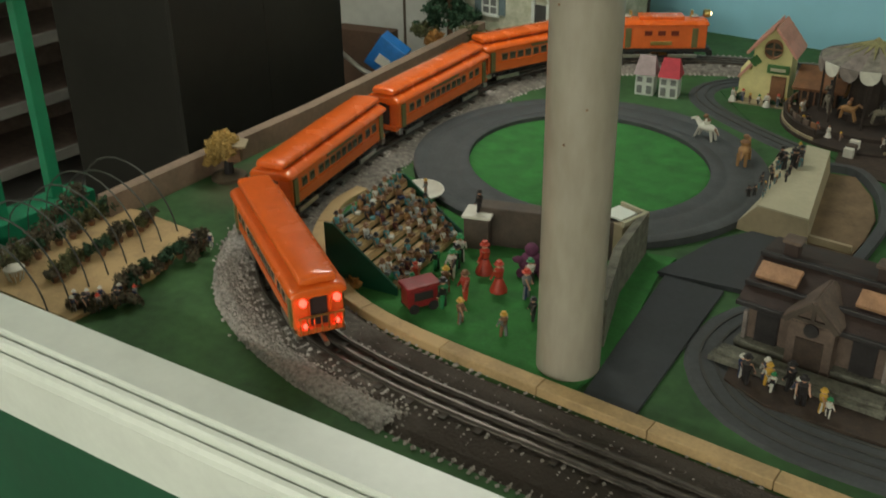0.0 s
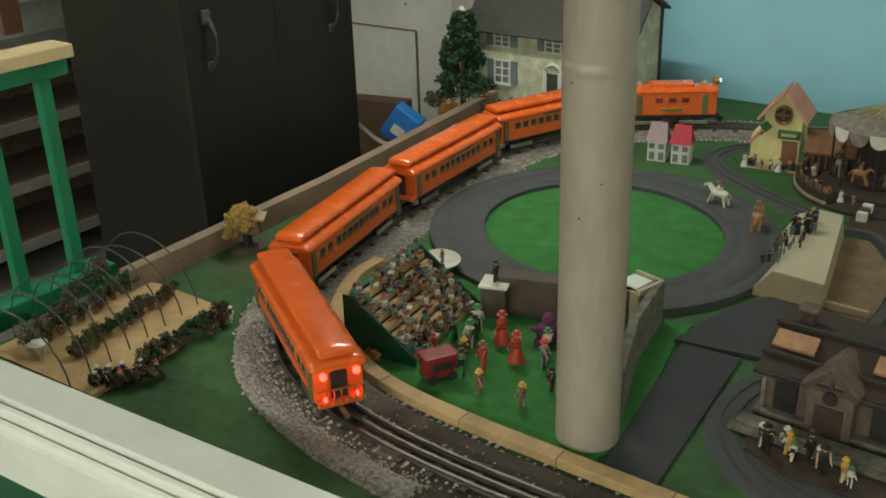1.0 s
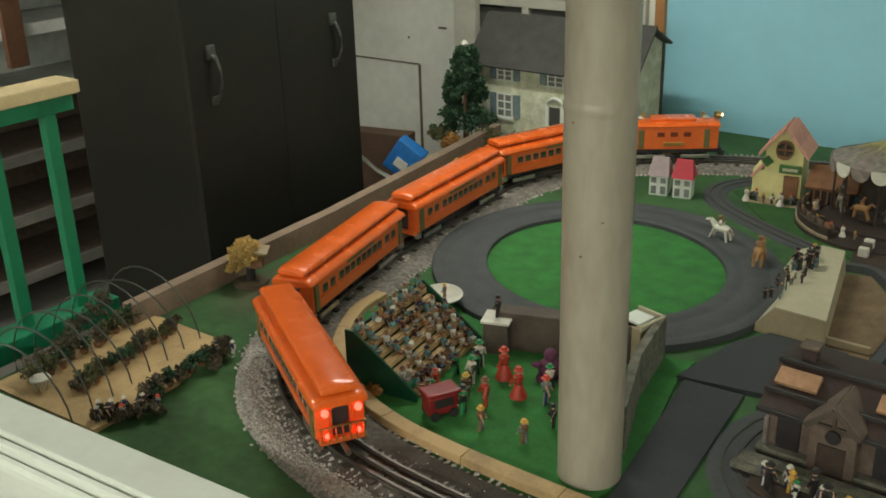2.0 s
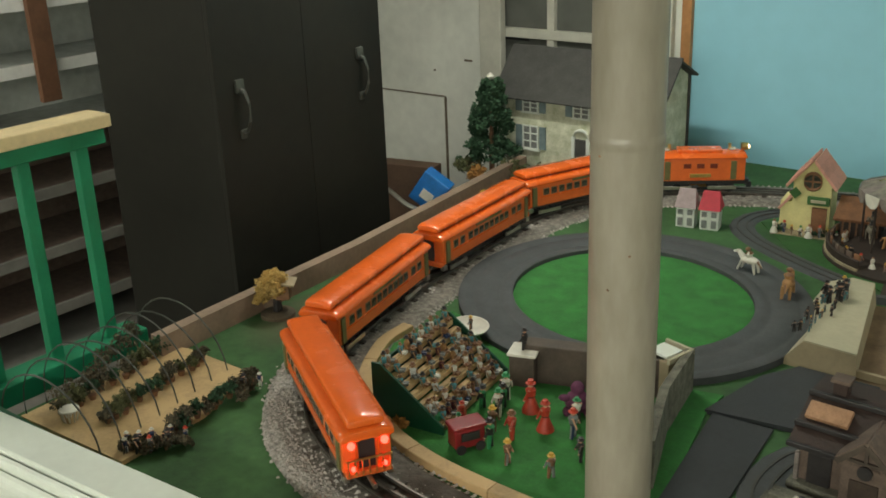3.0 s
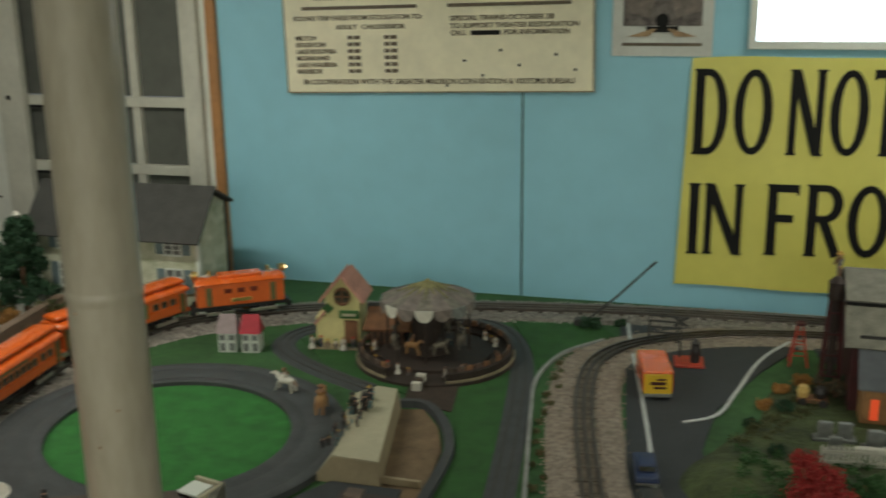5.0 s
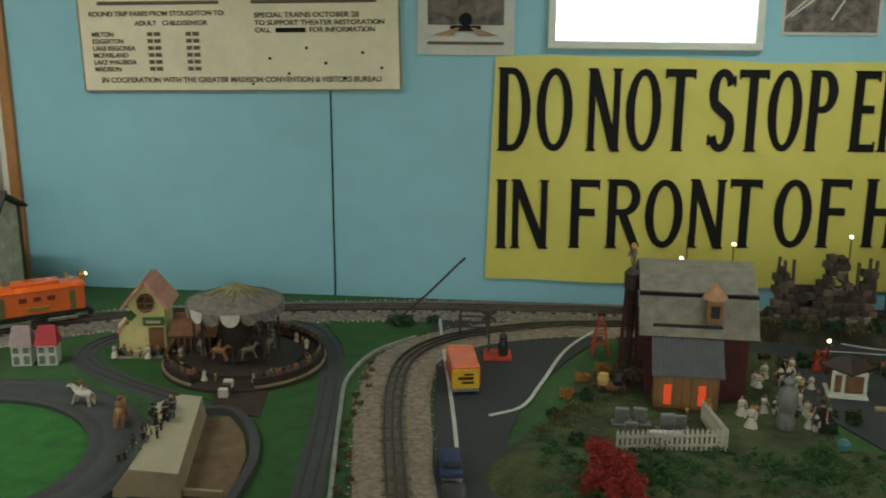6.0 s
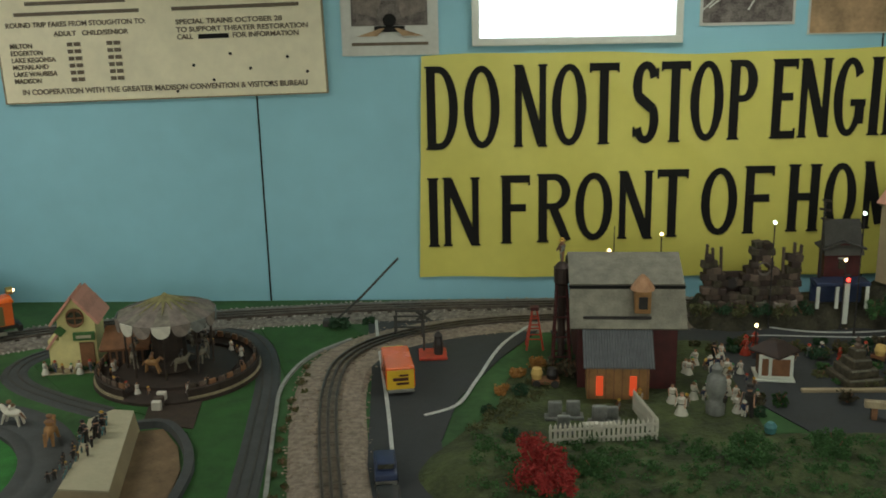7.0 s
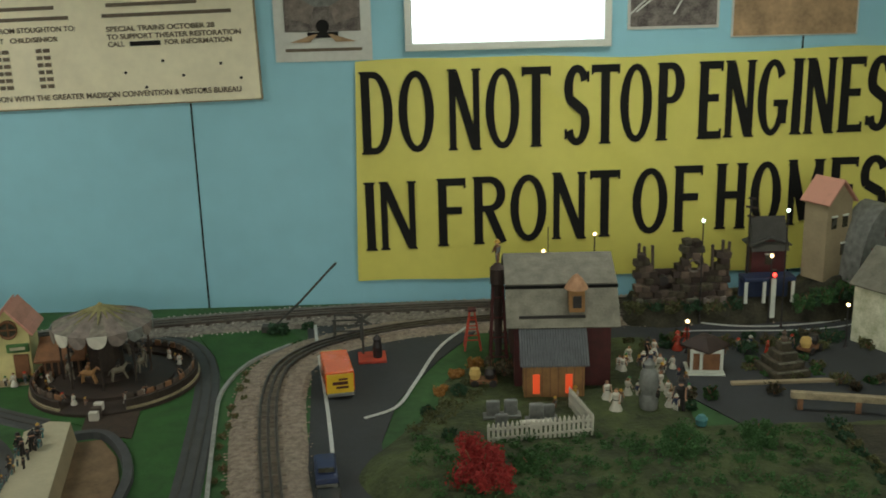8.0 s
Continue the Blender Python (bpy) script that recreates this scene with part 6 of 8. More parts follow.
part("back_wall", box(B(), (0, HD - 0.006, (HE + HR - 0.08) / 2), (2 * HW - 0.02, 0.012, HR - 0.08 - HE)), M["house_wall"], hs)


def house_window(x, z, w, h, parent, shutters=True, y=-0.004):
    wn_ = part("window", box(B(), (x, y, z), (w, 0.006, h)), M["fig_grey"], parent)
    fb = B()
    for dx in (-0.5, 0.0, 0.5):
        box(fb, (x + dx * w, y - 0.003, z), (w * 0.09, 0.006, h * 1.05))
    for dz in (-0.5, -0.17, 0.17, 0.5):
        box(fb, (x, y - 0.003, z + dz * h), (w * 1.05, 0.005, h * 0.06))
    part("window_frame", fb, M["white"], wn_, "white glazing bars")
    part("sill", box(B(), (x, y - 0.004, z - h * 0.56), (w * 1.25, 0.012, h * 0.08)), M["white"], wn_)
    if shutters:
        for s in (-1, 1):
            part("shutter", box(B(), (x + s * w * 0.82, y - 0.001, z), (w * 0.42, 0.005, h)), M["shutter"], parent, "blue-grey shutter")


for x in (-0.235, 0.02, 0.265):
    house_window(x, 0.272, 0.075, 0.06, hs)
    if x != 0.02:
        house_window(x, 0.13, 0.075, 0.10, hs)
dr = part("door", box(B(), (0.02, -0.005, 0.075), (0.055, 0.008, 0.15)), M["slate"], hs, "dark arched front door")
da = B()
for s in (-1, 1):
    box(da, (0.02 + s * 0.036, -0.008, 0.08), (0.016, 0.012, 0.16))
wire(da, [(0.02 + 0.036 * math.cos(a), -0.008, 0.16 + 0.03 * math.sin(a)) for a in (math.pi * j / 10 for j in range(11))], 0.008, 6)
part("door_surround", da, M["white"], dr, "white arched door surround")
for s in (-1, 1):
    part("corner_board", box(B(), (s * (HW + 0.001), -0.001, HE / 2), (0.016, 0.012, HE)), M["white"], hs)
part("edge_strip", box(B(), (HW + 0.004, HD, HE / 2 + 0.05), (0.01, 0.01, HE + 0.1)), M["slate"], hs)

tr_ = thing("pine_tree", "dark green toy pine tree in front of the dolls' house", "toy tree", pose(-2.05, 3.44, 0))
part("trunk", cyl(B(), (0, 0, 0), (0, 0, 0.38), 0.013, 0.004, 8), M["fig_brown"], tr_)
random.seed(9)
pc = []
for k in range(120):
    t = random.random() ** 0.8
    rad = (0.135 - 0.10 * t) * math.sqrt(random.uniform(0.15, 1))
    a = random.uniform(0, 6.3)
    pc.append((rad * math.cos(a), rad * math.sin(a), 0.03 + 0.36 * t, 0.034 - 0.014 * t))
leaves("crown", pc, 9000, 0.010, M["pine_leaf"], "", "", parent=tr_)
part("topper", lathe(B(), [(0.004, 0.40), (0.02, 0.415), (0.006, 0.43)], 5), M["pale"], tr_, "pale star at the tip")
for x, y, r, k in ((-2.12, 3.36, 0.07, "shrub"), (-1.90, 3.38, 0.07, "shrub"), (-1.80, 3.45, 0.05, "shrub"), (-2.04, 3.30, 0.05, "shrub_orange"), (-1.22, 3.70, 0.05, "shrub_orange"), (-1.15, 3.66, 0.03, "shrub_orange"), (-1.68, 3.48, 0.045, "shrub_green")):
    shrub(x, y, r, k, "dry brown moss bush in front of the dolls' house", n=900, leaf=0.007, squash=0.9)


# ---- two tiny sheds ----
def shed(x, y, roof_mat, label):
    s = thing("toy_shed", label, "toy house", pose(x, y, 0, 0, 0, 12), "tiny sheds")
    W_, D_, E_, R_ = 0.066, 0.06, 0.078, 0.138
    part("wall_body", box(B(), (0, D_ / 2, E_ / 2), (W_, D_, E_), bevel=0.001), M["white"], s)
    rf = B()
    lo = [rf.verts.new(v) for v in ((-W_ / 2 - 0.006, -0.008, E_ - 0.003), (W_ / 2 + 0.006, -0.008, E_ - 0.003), (W_ / 2 + 0.006, D_ + 0.008, E_ - 0.003), (-W_ / 2 - 0.006, D_ + 0.008, E_ - 0.003))]
    hi = [rf.verts.new(v) for v in ((-W_ / 2 + 0.004, D_ * 0.42, R_), (W_ / 2 - 0.004, D_ * 0.42, R_), (W_ / 2 - 0.004, D_ * 0.58, R_), (-W_ / 2 + 0.004, D_ * 0.58, R_))]
    rf.faces.new(hi)
    rf.faces.new(lo[::-1])
    for i in range(4):
        rf.faces.new((lo[i], lo[(i + 1) % 4], hi[(i + 1) % 4], hi[i]))
    bmesh.ops.recalc_face_normals(rf, faces=rf.faces)
    part("roof", rf, roof_mat, s)
    for dx in (-0.017, 0.017):
        for z, h in ((0.022, 0.028), (0.058, 0.018)):
            part("window", box(B(), (dx, -0.002, z), (0.018, 0.004, h)), M["fig_grey"], s)
    return s


shed(-1.03, 3.21, M["mauve_roof"], "tiny white toy shed with a faded mauve roof")
shed(-0.945, 3.225, M["red_roof"], "tiny white toy shed with a bright red roof")

# ---- yellow cottage ----
ct = thing("toy_cottage", "pale yellow toy cottage with a steep pink roof", "toy house", pose(-0.640, 3.375, 0, 0, 0, 8))
CW, CD, CE, CR = 0.064, 0.12, 0.188, 0.266
wb2 = B()
fr_ = [(-CW, 0), (CW, 0), (CW, CE), (0, CR), (-CW, CE)]
a = [wb2.verts.new((x, 0, z)) for x, z in fr_]
b = [wb2.verts.new((x, CD, z)) for x, z in fr_]
wb2.faces.new(a)
wb2.faces.new(b[::-1])
for i in range(5):
    wb2.faces.new((a[i], a[(i + 1) % 5], b[(i + 1) % 5], b[i]))
bmesh.ops.recalc_face_normals(wb2, faces=wb2.faces)
part("wall_body", wb2, M["cottage"], ct)
ra = math.degrees(math.atan2(CR - CE, CW))
for s in (-1, 1):
    L_ = math.hypot(CW, CR - CE) + 0.022
    rp = part("roof", box(B(), (s * (CW / 2 + 0.012), CD / 2, (CR + CE) / 2 - 0.008), (L_, CD + 0.05, 0.008), ry=s * ra, bevel=0.002), M["pink_roof"], ct, "faded pink roof slope")
    for k in range(5):
        c0 = Vector((s * (CW / 2 + 0.012), CD / 2, (CR + CE) / 2 - 0.003)) + Vector((s * math.cos(radians(ra)), 0, -math.sin(radians(ra)))) * (L_ * (k - 2) / 5)
        part("shingle_course", box(B(), c0, (L_ / 5 * 1.02, CD + 0.054, 0.006), ry=s * (ra + 3)), M["pink_roof"], rp)
lean = part("lean_to", box(B(), (-CW - 0.02, 0.06, 0.055), (0.04, 0.11, 0.11), bevel=0.002), M["cottage"], ct)
part("lean_roof", box(B(), (-CW - 0.022, 0.06, 0.108), (0.009, 0.12, 0.075), ry=38, bevel=0.002), M["pink_roof"], ct)
rw = B()
wire(rw, [(0.030 * math.cos(a), -0.006, 0.192 + 0.030 * math.sin(a)) for a in (2 * math.pi * j / 16 for j in range(17))], 0.006, 6)
box(rw, (0, -0.006, 0.192), (0.005, 0.005, 0.058))
box(rw, (0, -0.006, 0.192), (0.058, 0.005, 0.005))
wd = part("round_window", cyl(B(), (0, 0.002, 0.192), (0, -0.004, 0.192), 0.029, n=20), M["car_glass"], ct)
part("round_frame", rw, M["wood_brown"], wd, "brown cross-barred frame")
part("door", box(B(), (0.03, -0.004, 0.05), (0.05, 0.008, 0.10), bevel=0.002), M["wood_brown"], ct, "brown plank door")
part("door_board", box(B(), (0.025, -0.008, 0.125), (0.075, 0.012, 0.03), bevel=0.003), M["shrub_green"], ct, "mossy sign board over the door")
part("door_board_plate", box(B(), (0.025, -0.015, 0.125), (0.05, 0.004, 0.01)), M["cream"], ct)
part("shutter", box(B(), (-0.055, -0.004, 0.145), (0.03, 0.006, 0.03), ry=45), M["shrub_green"], ct, "green star ornament")
part("plinth", box(B(), (-0.01, 0.03, 0.004), (0.22, 0.17, 0.008), bevel=0.002), M["tan_card"], ct)
an = thing("toy_annex", "low dark toy stall with a brown roof", "toy house", pose(-0.47, 3.40, 0, 0, 0, 8))
part("wall_body", box(B(), (0, 0, 0.05), (0.13, 0.09, 0.10), bevel=0.002), M["bench"], an)
part("roof", box(B(), (0, -0.01, 0.112), (0.17, 0.14, 0.012), rx=18, bevel=0.003), M["wood_brown"], an, "brown sloping roof")
for k in range(6):
    part("slat", box(B(), (-0.055 + 0.022 * k, -0.05, 0.04), (0.006, 0.006, 0.08)), M["fig_brown"], an)
random.seed(31)
for k in range(9):
    figurine(("lady in a white dress", "figure in grey", "figure in brown", "clown in black and white")[k % 4], -0.74 + 0.03 * k, 3.33 + random.uniform(-0.02, 0.02), 0.008, random.uniform(0, 360), 0.7, "outside the yellow cottage")
for x, y in ((-0.73, 3.345), (-0.62, 3.34), (-0.58, 3.36)):
    shrub(x, y, 0.025, "pine_leaf", "small dark bush by the cottage wall", z=0.006, n=220, leaf=0.005)

# ---- carousel ----
cr = thing("carousel", "old brown toy carousel with a faded star canopy", "toy carousel", pose(-0.275, 3.33, 0.004))
part("base", lathe(B(), [(0.285, 0), (0.285, 0.010), (0.275, 0.014), (0.20, 0.016), (0.20, 0.028), (0.17, 0.03), (0.01, 0.03)], 48), M["bench"], cr, smooth=True)
OX, OZ = -0.026, 0.016           # the canopy sits a little off the base
part("hub", lathe(B(), [(0.085, 0.03), (0.085, 0.05), (0.060, 0.06), (0.056, 0.20), (0.07, 0.218)], 16, (OX, 0, 0)), M["bench"], cr)
for k in range(16):
    a0, a1 = 2 * math.pi * k / 16, 2 * math.pi * (k + 1) / 16
    am = (a0 + a1) / 2
    cb_ = B()
    R_, zz = 0.165, 0.205 + OZ
    v = [cb_.verts.new(p) for p in ((OX, 0, 0.268 + OZ), (OX + R_ * math.cos(a0), R_ * math.sin(a0), zz + 0.006 * ((k * 7) % 3 - 1)), (OX + R_ * math.cos(a1), R_ * math.sin(a1), zz + 0.006 * (((k + 1) % 16 * 7) % 3 - 1)), (OX, 0, 0.262 + OZ), (OX + R_ * math.cos(a0), R_ * math.sin(a0), zz - 0.006), (OX + R_ * math.cos(a1), R_ * math.sin(a1), zz - 0.006))]
    cb_.faces.new((v[0], v[1], v[2]))
    cb_.faces.new((v[3], v[5], v[4]))
    cb_.faces.new((v[1], v[4], v[5], v[2]))
    part("canopy_panel", cb_, (M["canopy_grey"], M["dust"])[k % 2], cr)
    # pointed ray of the faded star on top
    ry = B()
    r1, r2 = 0.035, 0.085 if k % 2 else 0.11
    zr = lambda r: 0.2715 + OZ - r * 0.382
    v = [ry.verts.new(p) for p in ((OX, 0, zr(0)), (OX + r1 * math.cos(a0), r1 * math.sin(a0), zr(r1)), (OX + r2 * math.cos(am), r2 * math.sin(am), zr(r2)), (OX + r1 * math.cos(a1), r1 * math.sin(a1), zr(r1)))]
    ry.faces.new(v)
    ex = bmesh.ops.extrude_face_region(ry, geom=list(ry.faces))
    bmesh.ops.translate(ry, vec=(0, 0, -0.003), verts=[q for q in ex["geom"] if isinstance(q, bmesh.types.BMVert)])
    bmesh.ops.recalc_face_normals(ry, faces=ry.faces)
    part("star_ray", ry, M["canopy_star"], cr, "faded yellow-green star ray")
    sc_ = B()
    w_, h_ = 0.031, 0.034
    prof = [(-w_, 0.008), (w_, 0.008)] + [(w_ * math.cos(t_), -h_ * math.sin(t_)) for t_ in (math.pi * q / 8 for q in range(9))]
    f_ = [sc_.verts.new((0.0, p_, q_)) for p_, q_ in prof]
    g_ = [sc_.verts.new((-0.003, p_, q_)) for p_, q_ in prof]
    sc_.faces.new(f_)
    sc_.faces.new(g_[::-1])
    for q in range(len(prof)):
        sc_.faces.new((f_[q], g_[q], g_[(q + 1) % len(prof)], f_[(q + 1) % len(prof)]))
    bmesh.ops.recalc_face_normals(sc_, faces=sc_.faces)
    part("scallop", sc_, M["pale"] if k in (10, 12) else (M["fig_grey"], M["dust"])[k % 2], cr, m=pose(OX + 0.166 * math.cos(am), 0.166 * math.sin(am), zz - 0.004, 0, 0, math.degrees(am)))
    if k % 2 == 0:
        part("pole", cyl(B(), (OX + 0.145 * math.cos(am), 0.145 * math.sin(am), 0.028), (OX + 0.145 * math.cos(am), 0.145 * math.sin(am), 0.20 + OZ), 0.004, n=8), M["bench"], cr)
    else:
        hm = part("carousel_horse", (H3, H3, H2)[(k // 2) % 3], None, cr, m=pose(OX + 0.125 * math.cos(am), 0.125 * math.sin(am), 0.052, 0, 0, math.degrees(am) + 90) @ Matrix.Scale(0.85, 4))
    # ring of benches with pale edges, open at the entrance
    if k not in (11, 12):
        bb_ = B()
        arcp = [(0.252 * math.cos(a0 + (a1 - a0) * j / 5), 0.252 * math.sin(a0 + (a1 - a0) * j / 5), 0.014) for j in range(6)]
        sweep(bb_, arcp, [(-0.022, 0), (0.024, 0), (0.026, 0.03), (0.018, 0.032), (0.014, 0.014), (-0.022, 0.012)])
        part("bench", bb_, M["bench"], cr)
        part("bench_edge", sweep(B(), [(0.278 * math.cos(a0 + (a1 - a0) * j / 5), 0.278 * math.sin(a0 + (a1 - a0) * j / 5), 0.012) for j in range(6)], [(-0.003, 0), (0.004, 0), (0.004, 0.008), (-0.003, 0.008)]), M["dust_tan"], cr, "pale bench edge")
        for j in range(3):
            aa = a0 + (a1 - a0) * (j + 0.5) / 3
            part("seat_back", box(B(), (0.262 * math.cos(aa), 0.262 * math.sin(aa), 0.05), (0.008, 0.024, 0.022), rz=math.degrees(aa), bevel=0.003), (M["fig_brown"], M["brown_wall"], M["station_wall"])[(k + j) % 3], cr)
for k in range(12):
    a = 2 * math.pi * k / 12 + 0.2
    part("hanging_lamp", ball(B(), (OX + 0.152 * math.cos(a), 0.152 * math.sin(a), 0.185 + OZ - 0.012 * (k % 2)), 0.007, (1, 1, 1.3), 6), M["pale" if k % 3 == 0 else "fig_grey"], cr)
part("finial", lathe(B(), [(0.012, 0.258 + OZ), (0.012, 0.268 + OZ), (0.003, 0.276 + OZ)], 10, (OX, 0, 0)), M["canopy_star"], cr)
for k in range(3):
    part("ticket_booth", box(B(), (0.02, -0.255 - 0.028 * k, 0.022 - 0.004 * k), (0.03, 0.02, 0.035), bevel=0.003), (M["pale"], M["brown_wall"], M["pale"])[k], cr)
random.seed(12)
for k in range(34):
    a = random.uniform(0, 6.28)
    figurine(random.choice(("lady in a white dress", "figure in brown", "figure in grey", "figure in a black suit", "figure in brown")), -0.275 + 0.225 * math.cos(a), 3.33 + 0.225 * math.sin(a), 0.018, random.uniform(0, 360), 0.58, "on the carousel platform", "carousel riders")

# ---- station ----
st_ = thing("toy_station", "dark brown toy railway station with a gabled porch", "toy station", pose(-0.118, 1.843, 0.0105, 0, 0, -1))
SW, SD, SE, SR = 0.285, 0.15, 0.104, 0.176
part("wall_body", box(B(), (SW / 2, SD / 2, SE / 2), (SW, SD, SE), bevel=0.003), M["station_wall"], st_)
part("plinth", box(B(), (SW / 2, SD / 2 - 0.01, 0.008), (SW + 0.03, SD + 0.03, 0.016), bevel=0.003), M["stone_wall"], st_, "grey stone plinth")
rf = B()
sec = [(-0.030, SE), (-0.030, SE + 0.010), (0.085, SR), (0.105, SR + 0.004), (SD + 0.02, SR + 0.002), (SD + 0.02, SE)]
a = [rf.verts.new((-0.016, y, z)) for y, z in sec]
b = [rf.verts.new((SW + 0.016, y, z)) for y, z in sec]
rf.faces.new(a)
rf.faces.new(b[::-1])
for i in range(6):
    rf.faces.new((a[i], a[(i + 1) % 6], b[(i + 1) % 6], b[i]))
bmesh.ops.recalc_face_normals(rf, faces=rf.faces)
part("roof", rf, M["roof_brown"], st_)
sl = math.degrees(math.atan2(SR - SE - 0.010, 0.115))
for y, z in ((-0.031, SE + 0.006), (0.008, SE + 0.036), (0.080, SR + 0.001)):
    part("roof_lip", box(B(), (SW / 2, y, z), (SW + 0.036, 0.010, 0.011), bevel=0.002), M["fig_black"], st_, "dark edge of a roof step")
for x in (0.040, SW - 0.040):
    part("skylight", box(B(), (x, 0.038, SE + 0.056), (0.088, 0.042, 0.010), rx=sl, bevel=0.002), M["skylight"], st_, "tan translucent skylight")
for x in (0.040, SW - 0.055):
    ck = part("chimney", box(B(), (x, 0.105, SR + 0.016), (0.030, 0.028, 0.036), bevel=0.003), M["roof_brown"], st_)
    part("chimney_cap", box(B(), (x, 0.105, SR + 0.036), (0.040, 0.038, 0.008), bevel=0.002), M["station_wall"], ck)
gx = SW / 2
gp = [(gx - 0.046, 0), (gx + 0.046, 0), (gx + 0.046, 0.118), (gx, 0.160), (gx - 0.046, 0.118)]
gw = B()
a = [gw.verts.new((x, -0.036, z)) for x, z in gp]
b = [gw.verts.new((x, 0.06, z)) for x, z in gp]
gw.faces.new(a)
gw.faces.new(b[::-1])
for i in range(5):
    gw.faces.new((a[i], a[(i + 1) % 5], b[(i + 1) % 5], b[i]))
bmesh.ops.recalc_face_normals(gw, faces=gw.faces)
part("porch", gw, M["station_wall"], st_)
for s in (-1, 1):
    part("porch_roof", box(B(), (gx + s * 0.028, 0.006, 0.143), (0.076, 0.11, 0.009), ry=s * 43, bevel=0.002), M["station_wall"], st_)
    part("bargeboard", box(B(), (gx + s * 0.027, -0.050, 0.139), (0.072, 0.006, 0.011), ry=s * 43), M["brown_wall"], st_)
part("gable_brace", box(B(), (gx, -0.040, 0.136), (0.007, 0.006, 0.034)), M["brown_wall"], st_)
part("gable_brace", box(B(), (gx, -0.040, 0.121), (0.07, 0.006, 0.006)), M["brown_wall"], st_)
part("round_window", cyl(B(), (gx, -0.034, 0.098), (gx, -0.041, 0.098), 0.015, n=20), M["fig_black"], st_, "dark round window")
for x in (0.044, SW - 0.044):
    part("window", box(B(), (x, -0.002, 0.050), (0.048, 0.008, 0.072), bevel=0.001), M["fig_black"], st_, "dark arched opening")
    part("lintel", box(B(), (x, -0.004, 0.093), (0.064, 0.010, 0.010), bevel=0.001), M["fig_black"], st_)
part("doorway", box(B(), (gx, -0.0375, 0.040), (0.056, 0.006, 0.072), bevel=0.001), M["mud_dark"], st_, "brown door")
for x in (-0.002, SW + 0.002):
    part("corner_pier", box(B(), (x, -0.004, 0.040), (0.009, 0.012, 0.08), bevel=0.002), M["dust"], st_)
for s in (0, 1):
    part("step", box(B(), (gx, -0.075 - 0.016 * s, 0.010 - 0.004 * s), (SW + 0.05 + 0.02 * s, 0.035, 0.020 - 0.008 * s), bevel=0.002), M["stone_wall"], st_)
for k, (x, y) in enumerate(((-0.075, 1.715), (-0.06, 1.70), (-0.02, 1.715), (-0.005, 1.70), (0.045, 1.70), (0.055, 1.69), (0.095, 1.69), (0.11, 1.68), (-0.03, 1.73), (0.02, 1.725))):
    figurine(("figure in navy", "figure in a black suit", "figure in yellow", "clown in black and white")[k % 4], x, y, 0.011, 60 * k, 0.85, "in front of the station", "band before the station")
slab("station_yard", [(-0.10, 1.69), (0.0, 1.65), (0.30, 1.66), (0.45, 1.72), (0.45, 2.02), (-0.06, 2.02), (-0.125, 1.85)], 0.0, 0.0105, M["mud_dark"], "dark brown earth yard under the station", "yard")

# ---- right side: road, crossing and hill town ----
van = thing("toy_van", "orange and yellow toy delivery van on the road", "toy van", pose(0.515, 3.13, 0.005, 0, 0, 11))
part("cargo_box", box(B(), (0, 0.095, 0.052), (0.088, 0.19, 0.072), bevel=0.004), M["yellow"], van)
part("roof", box(B(), (0, 0.095, 0.092), (0.092, 0.196, 0.010), bevel=0.004), M["orange"], van, "orange roof")
part("side_panel", box(B(), (-0.0455, 0.095, 0.055), (0.003, 0.18, 0.06)), M["orange"], van)
part("side_panel", box(B(), (0.0455, 0.095, 0.055), (0.003, 0.18, 0.06)), M["orange"], van)
part("door_print", box(B(), (0.0, -0.0015, 0.055), (0.05, 0.003, 0.010)), M["barn_red"], van, "red printed bars on the rear doors")
part("door_print", box(B(), (0.006, -0.0015, 0.040), (0.04, 0.003, 0.007)), M["barn_red"], van)
part("door_print", box(B(), (0.010, -0.0015, 0.068), (0.03, 0.003, 0.006)), M["barn_red"], van)
part("cab", box(B(), (0, 0.225, 0.043), (0.080, 0.07, 0.065), bevel=0.010), M["yellow"], van)
part("windscreen", box(B(), (0, 0.262, 0.055), (0.066, 0.004, 0.025), bevel=0.001), M["car_glass"], van)
part("bumper", box(B(), (0, -0.004, 0.016), (0.086, 0.008, 0.010), bevel=0.002), M["fig_grey"], van)
for y in (0.04, 0.215):
    for s in (-1, 1):
        tw = part("wheel", cyl(B(), (s * 0.034, y, 0.016), (s * 0.045, y, 0.016), 0.016, n=16), M["black_iron"], van)
        part("rim", cyl(B(), (s * 0.0455, y, 0.016), (s * 0.0465, y, 0.016), 0.008, n=12), M["steel"], tw)


def toy_car(x, y, turn, col, label):
    c = thing("toy_car", label, "toy car", pose(x, y, 0.005, 0, 0, turn))
    part("body", box(B(), (0, 0, 0.024), (0.062, 0.155, 0.024), bevel=0.008), M[col], c, smooth=True)
    part("cabin", box(B(), (0, -0.008, 0.044), (0.052, 0.075, 0.022), bevel=0.008), M[col], c, smooth=True)
    part("rear_window", box(B(), (0, -0.047, 0.046), (0.042, 0.004, 0.012)), M["car_glass"], c)
    part("rear_bumper", box(B(), (0, -0.079, 0.016), (0.058, 0.006, 0.008), bevel=0.002), M["steel"], c)
    for yy in (-0.05, 0.05):
        for s in (-1, 1):
            part("wheel", cyl(B(), (s * 0.024, yy, 0.013), (s * 0.032, yy, 0.013), 0.013, n=14), M["black_iron"], c)
    return c


toy_car(0.515, 2.60, 8, "navy", "dark blue toy car on the road")
toy_car(0.545, 2.40, 8, "fig_black", "black toy car with a bright bumper on the road")

